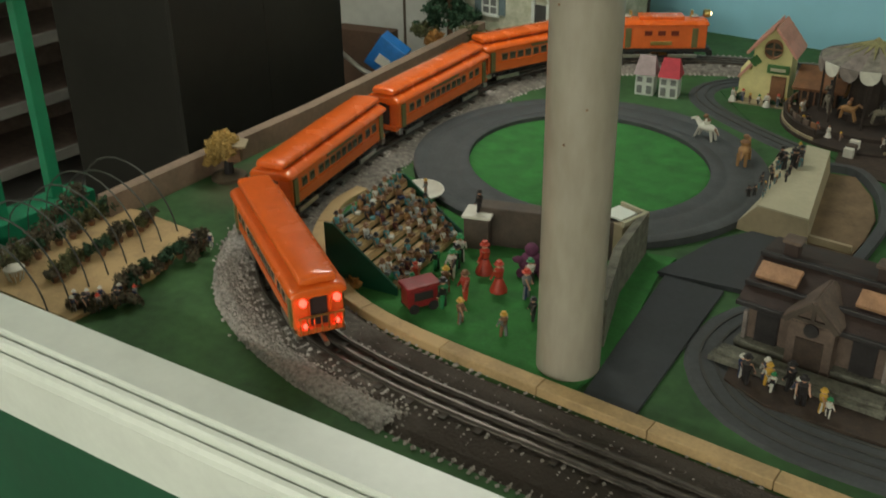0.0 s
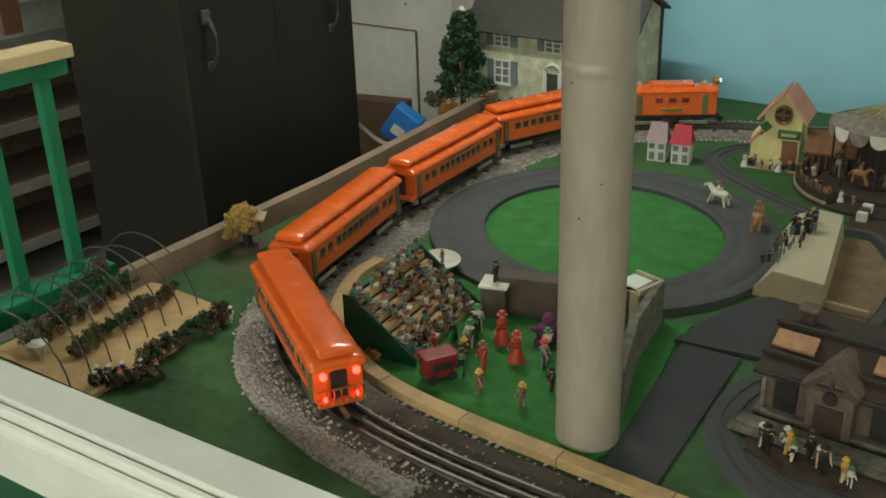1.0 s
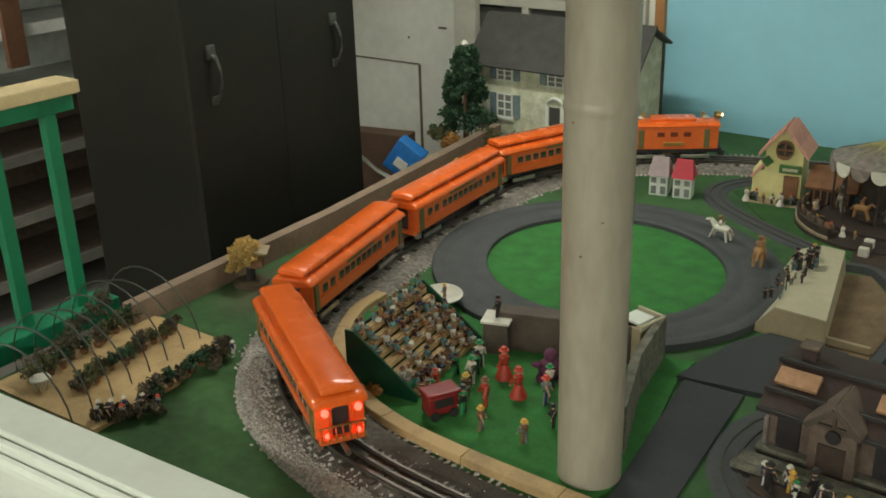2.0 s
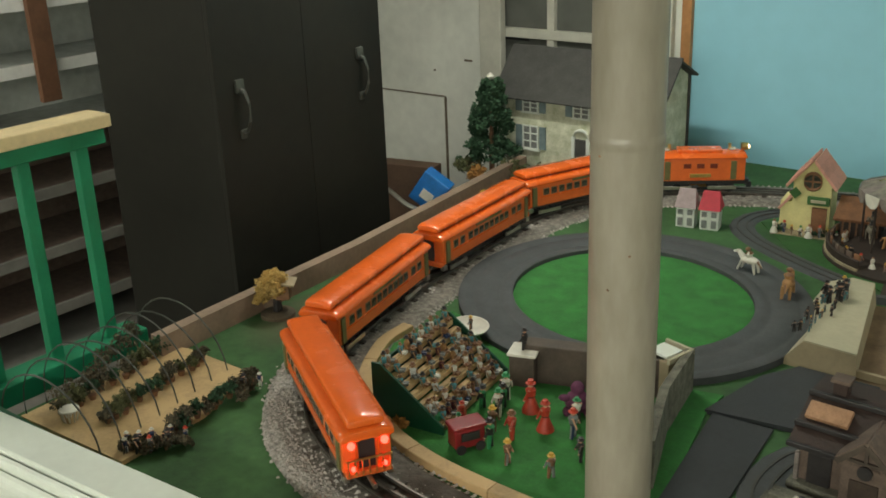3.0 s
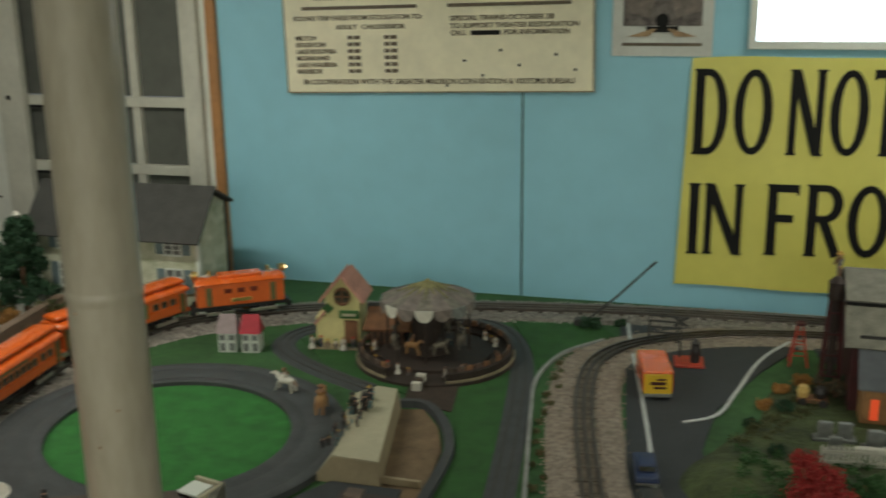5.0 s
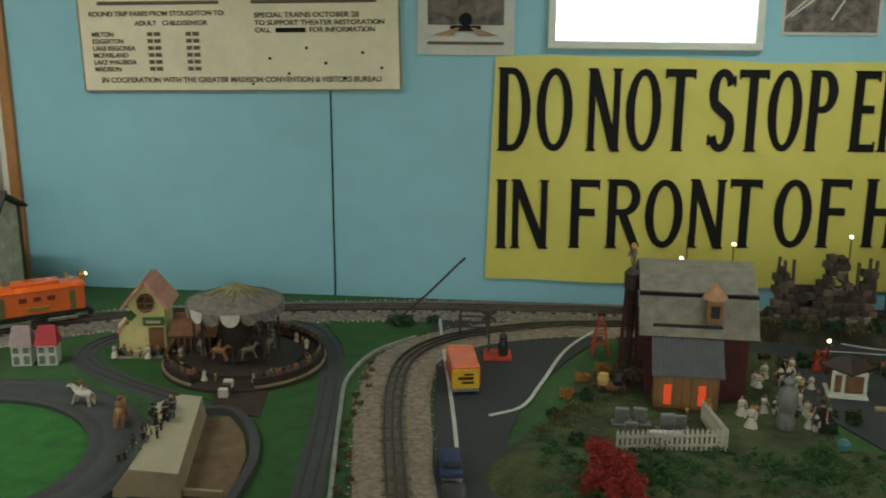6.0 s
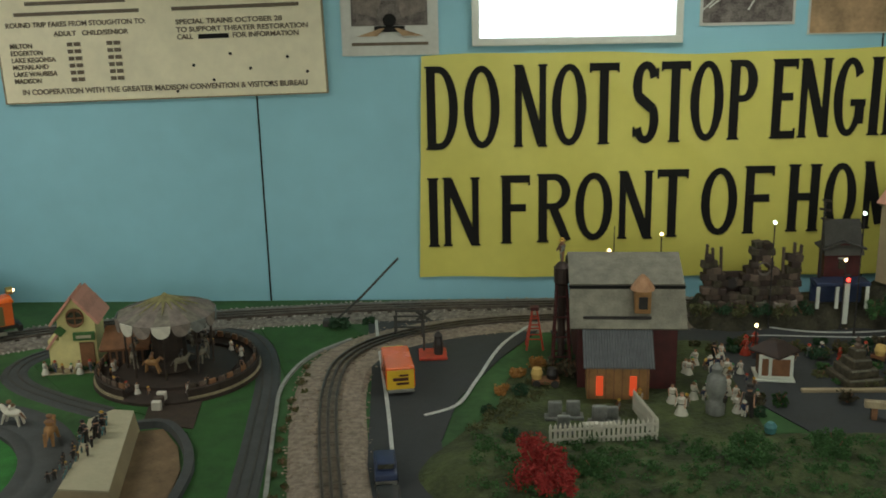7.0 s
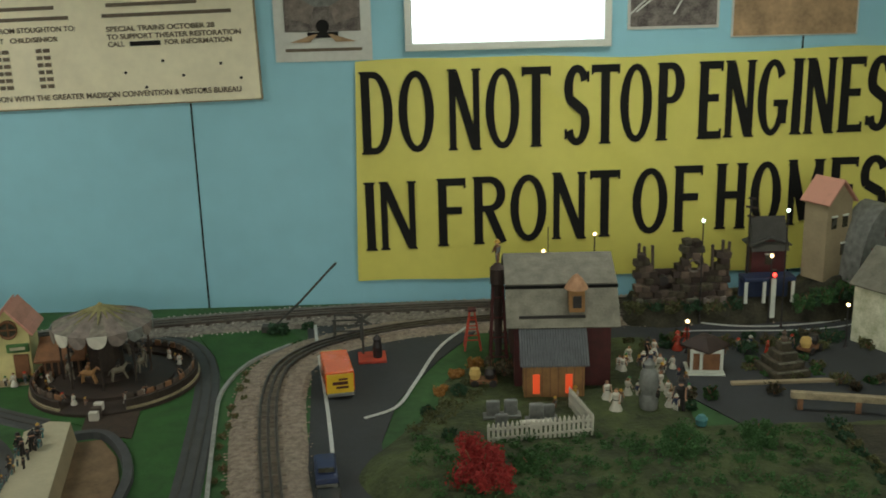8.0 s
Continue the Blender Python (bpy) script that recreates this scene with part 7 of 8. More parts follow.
sg = thing("crossing_signal", "dark toy crossing watchman on a red base", "toy signal", pose(0.60, 3.475, 0.005, 0, 0, 5))
part("base", box(B(), (0, 0, 0.005), (0.10, 0.10, 0.010), bevel=0.003), M["fig_red"], sg, "red base plate")
part("hut", lathe(B(), [(0.016, 0.01), (0.018, 0.05), (0.014, 0.07), (0.016, 0.08), (0.004, 0.095)], 10, (0.02, -0.01, 0)), M["fig_black"], sg)
part("post", cyl(B(), (-0.03, 0.03, 0.01), (-0.03, 0.03, 0.16), 0.004, n=8), M["slate"], sg)
part("cross_arm", box(B(), (-0.03, 0.03, 0.14), (0.06, 0.004, 0.010), ry=35), M["slate"], sg)
part("cross_arm", box(B(), (-0.03, 0.034, 0.14), (0.06, 0.004, 0.010), ry=-35), M["slate"], sg)

gt = thing("crossing_gate", "raised dark crossing gate arm with mossy foot", "crossing gate", pose(0.215, 3.80, 0.0))
part("arm", sweep(B(), [(-0.02, 0, 0.015), (0.1, -0.02, 0.13), (0.225, -0.04, 0.265)], [(-0.005, -0.006), (0.005, -0.006), (0.005, 0.006), (-0.005, 0.006)]), M["slate"], gt)
part("foot", box(B(), (-0.03, 0, 0.015), (0.06, 0.04, 0.03), bevel=0.006), M["slate"], gt)
part("tip", box(B(), (0.235, -0.042, 0.275), (0.03, 0.008, 0.008), ry=-45), M["fig_black"], gt)
shrub(0.22, 3.78, 0.055, "pine_leaf", "dark moss clump at the crossing gate", n=700, squash=0.6)
shrub(0.33, 3.83, 0.03, "pine_leaf", "dark moss clump by the back track", n=260, squash=0.6)
gr = thing("girder_frame", "dark toy girder frame beside the crossing", "toy girder", pose(0.50, 3.68, 0.004))
for x in (-0.05, 0.05):
    for y in (-0.03, 0.03):
        part("post", box(B(), (x, y, 0.045), (0.006, 0.006, 0.09)), M["slate"], gr)
for z in (0.045, 0.088):
    part("beam", box(B(), (0, -0.03, z), (0.11, 0.005, 0.006)), M["slate"], gr)
    part("beam", box(B(), (0, 0.03, z), (0.11, 0.005, 0.006)), M["slate"], gr)
random.seed(14)
for k in range(14):
    shrub(0.175 + random.uniform(-0.012, 0.02) + max(0, 2.9 - (2.45 + 0.07 * k)) * 0.15, 2.45 + 0.07 * k, random.uniform(0.012, 0.022), "shrub", "tiny brown weed in the gravel by the inner track", z=0.004, n=70, leaf=0.005)

# mossy hill
hl = B()
NXH, NYH = 96, 70


def hill_z(x, y):
    edge = 0.62 + 0.06 * math.sin(y * 9) + max(0, y - 2.9) * 0.62
    e = max(0.0, min(1.0, (x - edge) / 0.16))
    e = e * e * (3 - 2 * e)
    front = max(0.0, min(1.0, (2.80 - y) / 0.25))
    lump = noise.fractal(Vector((x * 3.1, y * 3.1, 0.3)), 1.0, 2.0, 4)
    fine = noise.fractal(Vector((x * 17, y * 17, 2.3)), 1.0, 2.0, 3)
    side = max(0.0, min(1.0, (1.02 - x) / 0.25)) * max(0, min(1, (x - edge) / 0.10))
    z = 0.004 + e * (0.004 + 0.035 * front * (1 + 0.7 * lump) + 0.010 * side + (0.004 + 0.006 * front) * fine)
    town = max(0.0, min(1.0, (x - 1.60) / 0.06)) * max(0.0, min(1.0, (y - 2.84) / 0.06))
    if town > 0:
        return z * (1 - town) - 0.02 * town
    drop = max(0.0, min(1.0, (x - 1.95) / 0.12)) * max(0.0, min(1.0, (2.85 - y) / 0.1))
    return z * (1 - drop) - 0.012 * (1 - e) if e < 1 else z * (1 - drop) + 0.002


hv = [[hl.verts.new((0.58 + 2.0 * i / NXH, 2.05 + 1.55 * j / NYH, hill_z(0.58 + 2.0 * i / NXH, 2.05 + 1.55 * j / NYH))) for i in range(NXH + 1)] for j in range(NYH + 1)]
for j in range(NYH):
    for i in range(NXH):
        hl.faces.new((hv[j][i], hv[j][i + 1], hv[j + 1][i + 1], hv[j + 1][i]))
structure("mossy_hill", hl, M["hill"], "mossy green and brown hillside with rough ground", "hill", smooth=True)
random.seed(40)
gl = []
for k in range(420):
    x, y = random.uniform(0.75, 1.95), random.uniform(2.15, 2.80)
    gl.append((x, y, hill_z(x, y) + 0.004, random.uniform(0.01, 0.028)))
leaves("moss_tufts", gl, 26000, 0.0040, M["shrub_green"], "green moss tufts covering the hillside", "moss", kind="stuff")
gl = [(0.78 + 0.32 * t + random.uniform(-0.05, 0.05), 2.85 + 0.62 * t, 0.012, 0.02) for t in (k / 60 for k in range(60))]
leaves("moss_tufts", gl, 3500, 0.0045, M["shrub"], "brown moss along the edge of the hill", "moss", kind="stuff")
for x, y, r, k, lb in ((0.935, 2.48, 0.095, "shrub_red", "dark red moss bush on the hillside"), (0.965, 2.40, 0.07, "shrub_red", "dark red moss bush on the hillside"), (0.80, 3.0, 0.03, "pine_leaf", "small dark bush on the hill"), (0.86, 2.80, 0.03, "pine_leaf", "small dark bush on the hill"),
                       (0.90, 3.12, 0.035, "pine_leaf", "small dark bush on the hill"), (1.08, 2.56, 0.06, "shrub_green", "green moss mound on the hillside"), (1.5, 2.62, 0.08, "shrub_green", "green moss mound on the hillside"), (1.75, 2.68, 0.07, "shrub_green", "green moss mound on the hillside"),
                       (0.97, 3.36, 0.04, "shrub_orange", "rust-brown moss tuft beside the road"), (0.90, 3.28, 0.035, "shrub_orange", "rust-brown moss tuft beside the road"), (0.84, 3.15, 0.03, "shrub_orange", "rust-brown moss tuft beside the road"), (1.62, 2.98, 0.03, "pine_leaf", "small dark bush on the hill")):
    shrub(x, y, r, k, lb, z=max(0, hill_z(x, y) - 0.004), n=int(1700 * (r / 0.05) ** 1.7), leaf=0.0042, squash=1.0 if k == "shrub_red" else 0.7)

# barn
bn_ = thing("toy_barn", "toy barn with a weathered grey gambrel roof and red walls", "toy barn", pose(1.245, 3.17, 0.006, 0, 0, -2))
BW, BD = 0.17, 0.44
gam = [(0.0, 0.0), (0.0, 0.235), (0.07, 0.335), (0.22, 0.395), (0.37, 0.335), (0.44, 0.235), (0.44, 0.0)]
bb2 = B()
a = [bb2.verts.new((-BW + 0.012, y, z - 0.012 if 0 < z < 0.5 and z > 0.24 else z)) for y, z in gam]
b = [bb2.verts.new((BW - 0.012, y, z - 0.012 if z > 0.24 else z)) for y, z in gam]
bb2.faces.new(a)
bb2.faces.new(b[::-1])
for i in range(7):
    bb2.faces.new((a[i], a[(i + 1) % 7], b[(i + 1) % 7], b[i]))
bmesh.ops.recalc_face_normals(bb2, faces=bb2.faces)
part("wall_body", bb2, M["barn_red"], bn_)
for (y0, z0), (y1, z1) in (((-0.025, 0.215), (0.072, 0.338)), ((0.060, 0.335), (0.222, 0.398)), ((0.218, 0.398), (0.38, 0.335)), ((0.368, 0.338), (0.465, 0.215))):
    part("roof_slope", box(B(), (0, (y0 + y1) / 2, (z0 + z1) / 2), (2 * BW + 0.03, math.hypot(y1 - y0, z1 - z0), 0.009), rx=math.degrees(math.atan2(z1 - z0, y1 - y0)), bevel=0.002), M["grey_roof"], bn_, "weathered grey roof slope")
part("eave_strip", box(B(), (0, 0.058, 0.330), (2 * BW + 0.032, 0.008, 0.010)), M["ink"], bn_, "dark joint in the roof")
cp_ = part("dormer", box(B(), (0.045, 0.02, 0.300), (0.05, 0.06, 0.075), bevel=0.002), M["barn_tan"], bn_, "tan dormer")
part("dormer_window", box(B(), (0.045, -0.011, 0.298), (0.028, 0.004, 0.04)), M["fig_black"], cp_)
part("dormer_roof", lathe(B(), [(0.040, 0.336), (0.036, 0.345), (0.018, 0.372), (0.004, 0.385)], 10, (0.045, 0.02, 0)), M["skylight"], cp_, "orange-tan pointed cap", smooth=True)
lt = part("lean_to", box(B(), (-0.035, -0.04, 0.065), (0.195, 0.10, 0.13), bevel=0.002), M["barn_tan"], bn_, "tan board lean-to")
cg = B()
NC = 26
wave = [(-0.145 + 0.22 * k / (NC * 4), 0.0028 * math.sin(k * math.pi / 2)) for k in range(NC * 4 + 1)]
rows_ = [[cg.verts.new((x, y, z + d + o)) for x, d in wave] for y, z, o in ((-0.115, 0.118, 0.003), (0.0, 0.236, 0.003), (0.0, 0.236, -0.001), (-0.115, 0.118, -0.001))]
for p_, q_ in zip(rows_, rows_[1:] + rows_[:1]):
    for k in range(NC * 4):
        cg.faces.new((p_[k], p_[k + 1], q_[k + 1], q_[k]))
for k in (0, NC * 4):
    cg.faces.new([r_[k] for r_ in rows_])
bmesh.ops.recalc_face_normals(cg, faces=cg.faces)
part("tin_roof", cg, M["corrugated"], bn_, "blue-grey corrugated tin roof")
part("roof_comb", box(B(), (-0.035, -0.006, 0.244), (0.215, 0.006, 0.016)), M["fig_black"], bn_)
for x in (-0.085, 0.02):
    part("lit_doorway", box(B(), (x - 0.008, -0.092, 0.050), (0.022, 0.004, 0.066), bevel=0.001), M["lit_door"], lt, "doorway glowing orange from inside")
for k in range(8):
    part("wall_board", box(B(), (-0.126 + 0.026 * k, -0.0905, 0.062), (0.003, 0.003, 0.122)), M["wood_brown"], lt)
part("lightning_rod", cyl(B(), (-0.03, 0.22, 0.39), (-0.03, 0.22, 0.49), 0.002, n=6), M["fig_black"], bn_)
part("lamp", ball(B(), (-0.045, 0.225, 0.405), 0.006), M["bulb"], bn_, "tiny lit bulb on the ridge")
figurine("figure in brown", 1.20, 3.00, 0.006, 200, 0.8, "outside the barn doors")
figurine("figure in yellow", 1.272, 3.06, 0.006, 250, 0.8, "outside the barn doors")

tw_ = thing("red_tower", "slim dark red toy water tower beside the barn", "toy tower", pose(1.045, 3.33, 0.006))
for s in (-1, 1):
    for q in (-1, 1):
        part("leg", cyl(B(), (0.030 * s, 0.030 * q, 0), (0.017 * s, 0.017 * q, 0.31), 0.005, 0.004, 6), M["barn_red"], tw_)
for z in (0.06, 0.13, 0.20, 0.27):
    w_ = 0.030 - 0.013 * z / 0.31
    for s in (-1, 1):
        part("brace", box(B(), (0, s * w_, z), (2 * w_, 0.004, 0.005)), M["barn_red"], tw_)
        part("brace", box(B(), (s * w_, 0, z), (0.004, 2 * w_, 0.005)), M["barn_red"], tw_)
part("core", lathe(B(), [(0.014, 0), (0.012, 0.10), (0.016, 0.31)], 8), M["roof_brown"], tw_)
part("tank", lathe(B(), [(0.020, 0.31), (0.026, 0.316), (0.026, 0.365), (0.028, 0.368), (0.012, 0.385), (0.003, 0.39)], 12), M["roof_brown"], tw_)
figurine("figure in brown", 1.045, 3.33, 0.395, 200, 1.5, "standing on top of the red tower")
random.seed(83)
for k in range(5):
    shrub(1.02 + 0.02 * k, 3.27 + 0.03 * (k % 2), 0.04, ("clutter", "pine_leaf")[k % 2], "dark brush round the foot of the tower", z=0.006, n=380, leaf=0.006, squash=1.4)
dk = thing("red_derrick", "small red toy derrick beside the road", "toy derrick", pose(0.965, 3.55, 0.005))
for s in (-1, 1):
    for q in (-1, 1):
        part("leg", cyl(B(), (0.03 * s, 0.03 * q, 0), (0.008 * s, 0.008 * q, 0.145), 0.004, 0.003, 6), M["fig_red"], dk)
for z in (0.04, 0.08, 0.115):
    w_ = 0.03 - 0.022 * z / 0.145
    for s in (-1, 1):
        part("brace", box(B(), (0, s * w_, z), (2 * w_, 0.003, 0.004)), M["fig_red"], dk)
        part("brace", box(B(), (s * w_, 0, z), (0.003, 2 * w_, 0.004)), M["fig_red"], dk)
part("head", box(B(), (0, 0, 0.15), (0.03, 0.03, 0.012), bevel=0.002), M["barn_red"], dk)
br = thing("barrel_cart", "tan and black toy wagon with barrels near the barn", "toy wagon", pose(0.985, 3.20, 0.010))
part("bed", box(B(), (0, 0, 0.016), (0.09, 0.05, 0.012), bevel=0.002), M["wood_brown"], br)
for x in (-0.028, 0.022):
    part("barrel", lathe(B(), [(0.015, 0), (0.020, 0.018), (0.015, 0.036)], 12, (x, 0, 0.022)), M["flowers" if x < 0 else "fig_black"], br)
for x in (-0.03, 0.03):
    for s in (-1, 1):
        part("wheel", cyl(B(), (x, s * 0.026, 0.013), (x, s * 0.031, 0.013), 0.013, n=12), M["fig_black"], br)

picket("picket_fence", (0.975, 2.755), (1.285, 2.80), 0.075, 0.014, "white picket fence of the little yard below the barn", 0.006)
picket("picket_fence", (1.285, 2.80), (1.245, 3.00), 0.075, 0.014, "white picket fence of the little yard below the barn", 0.006)
for x, y, s in ((1.00, 2.94, 1.4), (1.055, 2.945, 1.4), (1.02, 2.85, 1.3), (1.13, 2.90, 1.5), (1.17, 2.92, 1.2)):
    tb = thing("headstone", "grey stone block in the fenced yard", "stone", pose(x, y, 0.006) @ Matrix.Scale(s, 4), "stones in the yard")
    part("slab", box(B(), (0, 0, 0.022), (0.03, 0.012, 0.044), bevel=0.004), M["fig_grey"], tb)
    part("foot", box(B(), (0, 0, 0.005), (0.045, 0.03, 0.010), bevel=0.002), M["fig_grey"], tb)
for x in (1.10, 1.15):
    bt = thing("stone_bench", "pale grey stone bench in the fenced yard", "bench", pose(x, 2.86, 0.006, 0, 0, 5))
    part("seat", box(B(), (0, 0, 0.024), (0.05, 0.022, 0.006), bevel=0.002), M["pale"], bt)
    for s in (-1, 1):
        part("leg", box(B(), (s * 0.018, 0, 0.0105), (0.006, 0.02, 0.021)), M["pale"], bt)

random.seed(77)
for k in range(20):
    x, y = random.uniform(1.31, 1.62), random.uniform(2.98, 3.40)
    figurine(random.choice(("lady in a white dress", "lady in a white dress", "figure in a black suit", "figure in navy", "figure in brown", "clown in black and white")), x, y, 0.007, random.uniform(180, 300), random.uniform(0.7, 1.0), "in the town square", "figures in the square")
figurine("lady in a white dress", 1.385, 2.965, 0.008, 240, 1.1, "beside the town square")
figurine("figure in navy", 1.57, 2.95, 0.008, 240, 0.9, "beside the town square")
figurine("figure in a black suit", 1.585, 2.955, 0.008, 240, 1.35, "beside the town square")
single("glass_figure", lathe(B(), [(0.028, 0), (0.030, 0.03), (0.022, 0.05), (0.032, 0.08), (0.028, 0.12), (0.014, 0.135), (0.018, 0.15), (0.006, 0.165)], 20), M["fig_grey"], "grey glass bottle-shaped figure in the square", "ornament", pose(1.49, 2.98, 0.008), smooth=True)
rb2 = B()
lathe(rb2, [(0.010, 0), (0.012, 0.012), (0.006, 0.02)], 8)
single("toy_rabbit", rb2, M["teal"], "tiny pale blue toy animal on the grass", "toy animal", pose(1.62, 2.84, 0.012) @ Matrix.Scale(1.6, 4), smooth=True)

ks = thing("toy_kiosk", "white-framed brown toy kiosk with a dark roof", "toy kiosk", pose(1.745, 3.28, 0.005, 0, 0, -6))
part("wall_body", box(B(), (0, 0, 0.045), (0.10, 0.09, 0.09), bevel=0.002), M["wood_brown"], ks)
for x in (-0.05, -0.018, 0.05):
    part("post", box(B(), (x, -0.046, 0.045), (0.010, 0.006, 0.09)), M["white"], ks)
for z in (0.012, 0.083):
    part("rail", box(B(), (0, -0.047, z), (0.108, 0.006, 0.010)), M["white"], ks)
part("floor_plate", box(B(), (0, 0, 0.003), (0.125, 0.115, 0.006), bevel=0.001), M["white"], ks)
part("roof", lathe(B(), [(0.085, 0.088), (0.084, 0.094), (0.03, 0.125), (0.004, 0.13)], 4), M["roof_brown"], ks)


def lamp_post(x, y, h, key, label, z=0.004):
    l = thing("toy_lamp_post", label, "toy lamp", pose(x, y, z), "lit lamp posts")
    part("post", lathe(B(), [(0.008, 0), (0.005, 0.01), (0.003, 0.02), (0.0025, h - 0.01)], 8), M["fig_black"], l)
    part("bulb", ball(B(), (0, 0, h), 0.0068, n=8), M[key], l, "small glowing bulb")


lamp_post(1.44, 3.74, 0.37, "bulb", "thin toy lamp post with a lit warm bulb")
lamp_post(1.85, 3.74, 0.41, "bulb_green", "thin toy lamp post with a lit cool bulb")
lamp_post(2.11, 3.72, 0.27, "bulb", "thin toy lamp post with a lit warm bulb")
lamp_post(2.14, 3.66, 0.46, "bulb_green", "thin toy lamp post with a lit cool bulb")
lamp_post(1.725, 3.44, 0.12, "bulb", "short toy lamp post with a lit warm bulb")
lamp_post(2.30, 3.45, 0.16, "bulb", "short toy lamp post with a lit warm bulb")
for x, y in ((1.70, 3.47), (1.74, 3.5)):
    figurine("clown in red", x, y, 0.006, 200, 1.3, "beside the lit lamp post")

# ruined castle
cs = thing("toy_castle", "ruined dark brown stone toy castle with broken walls", "toy castle", pose(1.79, 3.815, 0.078))
random.seed(55)
STONES = [mesh_of("stone_block", box(B(), (0, 0, 0), (0.031, 0.045, 0.026), bevel=0.004), M[k]) for k in ("brown_wall", "roof_brown", "stone_moss", "station_wall", "bench")]


def ruin_top(x):
    """Height of the broken wall at x."""
    return 0.150 + 0.045 * math.sin(x * 31 + 0.6) * (abs(x) < 0.12) + (0.055 if abs(x) > 0.13 else 0.0) + max(0.0, 0.10 - abs(x - 0.045) * 1.9)


for i in range(12):
    for j in range(10):
        x = -0.165 + 0.030 * i + (0.008 if j % 2 else -0.006)
        z = 0.012 + 0.0245 * j
        if z > ruin_top(x) or (x - 0.045) ** 2 + (z - 0.145) ** 2 < 0.0005 or (abs(x + 0.07) < 0.02 and 0.06 < z < 0.12) or (j > 4 and random.random() < 0.08):
            continue
        part("stone_block", random.choice(STONES), None, cs, m=pose(x, random.uniform(-0.018, 0.012) - 0.02 * (j < 3), z, random.uniform(-5, 5), random.uniform(-7, 7), random.uniform(-9, 9)))
part("inner_wall", box(B(), (0.01, 0.030, 0.060), (0.33, 0.012, 0.120), bevel=0.003), M["roof_brown"], cs)
for x, h in ((-0.168, 0.236), (-0.142, 0.222), (-0.112, 0.226), (0.158, 0.240), (0.182, 0.232), (0.12, 0.222)):
    part("broken_post", box(B(), (x, -0.006, 0.10 + (h - 0.10) / 2), (0.010, 0.014, h - 0.10), ry=random.uniform(-4, 4), bevel=0.002), M["brown_wall"], cs)
rose = B()
wire(rose, [(0.045 + 0.024 * math.cos(a), -0.026, 0.145 + 0.024 * math.sin(a)) for a in (2 * math.pi * k / 16 for k in range(17))], 0.005, 6)
part("rose_window", rose, M["dust"], cs, "round stone window frame")
part("archway", cyl(B(), (-0.07, -0.02, 0.085), (-0.07, 0.01, 0.085), 0.020, n=12), M["fig_black"], cs, "dark arched opening")
for k in range(9):
    part("rubble", box(B(), (random.uniform(-0.17, 0.18), random.uniform(-0.06, -0.035), 0.012), (random.uniform(0.02, 0.045), 0.026, random.uniform(0.018, 0.04)), rz=random.uniform(-30, 30), rx=random.uniform(-10, 10), bevel=0.005), M[random.choice(("stone_wall", "dust", "brown_wall"))], cs)
for k in range(6):
    shrub(1.60 + 0.075 * k, 3.745 + 0.01 * (k % 2), 0.05, ("shrub", "pine_leaf")[k % 2], "dry brush at the foot of the castle", z=0.055, n=420, leaf=0.006)

# raised corner with houses
mound = B()


def mound_z(x, y):
    front = 3.72 + 0.015 * math.sin(x * 21)
    up = max(0.0, min(1.0, (y - front) / 0.06)) * max(0.0, min(1.0, (x - 1.56) / 0.06))
    h = 0.082 + 0.085 * max(0.0, min(1.0, (x - 2.20) / 0.16))
    return 0.001 + up * (h + 0.012 * noise.noise(Vector((x * 16, y * 16, 1))))


mv = [[mound.verts.new((1.54 + 1.84 * i / 92, 3.66 + 0.27 * j / 20, mound_z(1.54 + 1.84 * i / 92, 3.66 + 0.27 * j / 20))) for i in range(93)] for j in range(21)]
for j in range(20):
    for i in range(92):
        mound.faces.new((mv[j][i], mv[j][i + 1], mv[j + 1][i + 1], mv[j + 1][i]))
structure("mound", mound, M["mound"], "dark earth terrace in the corner of the layout", "hill", smooth=True)


def gabled(x, y, z, w, d, e, r, wall, roof, label, turn=0.0, wins=()):
    h = thing("toy_house", label, "toy house", pose(x, y, z, 0, 0, turn))
    g = [(-w / 2, 0), (w / 2, 0), (w / 2, e), (0, r), (-w / 2, e)]
    bm = B()
    a_ = [bm.verts.new((px, 0, pz)) for px, pz in g]
    b_ = [bm.verts.new((px, d, pz)) for px, pz in g]
    bm.faces.new(a_)
    bm.faces.new(b_[::-1])
    for i in range(5):
        bm.faces.new((a_[i], a_[(i + 1) % 5], b_[(i + 1) % 5], b_[i]))
    bmesh.ops.recalc_face_normals(bm, faces=bm.faces)
    part("wall_body", bm, M[wall], h)
    an_ = math.degrees(math.atan2(r - e, w / 2))
    for s in (-1, 1):
        L_ = math.hypot(w / 2, r - e) + 0.02
        part("roof", box(B(), (s * (w / 4 + 0.006), d / 2, (e + r) / 2 + 0.001), (L_, d + 0.03, 0.008), ry=s * an_, bevel=0.002), M[roof], h)
    for wx, wz, ww, wh in wins:
        wo = part("window", box(B(), (wx, -0.002, wz), (ww, 0.004, wh)), M["car_glass"], h)
        part("window_frame", box(B(), (wx, -0.003, wz + wh * 0.55), (ww * 1.2, 0.006, wh * 0.15)), M["white"], wo)
    return h


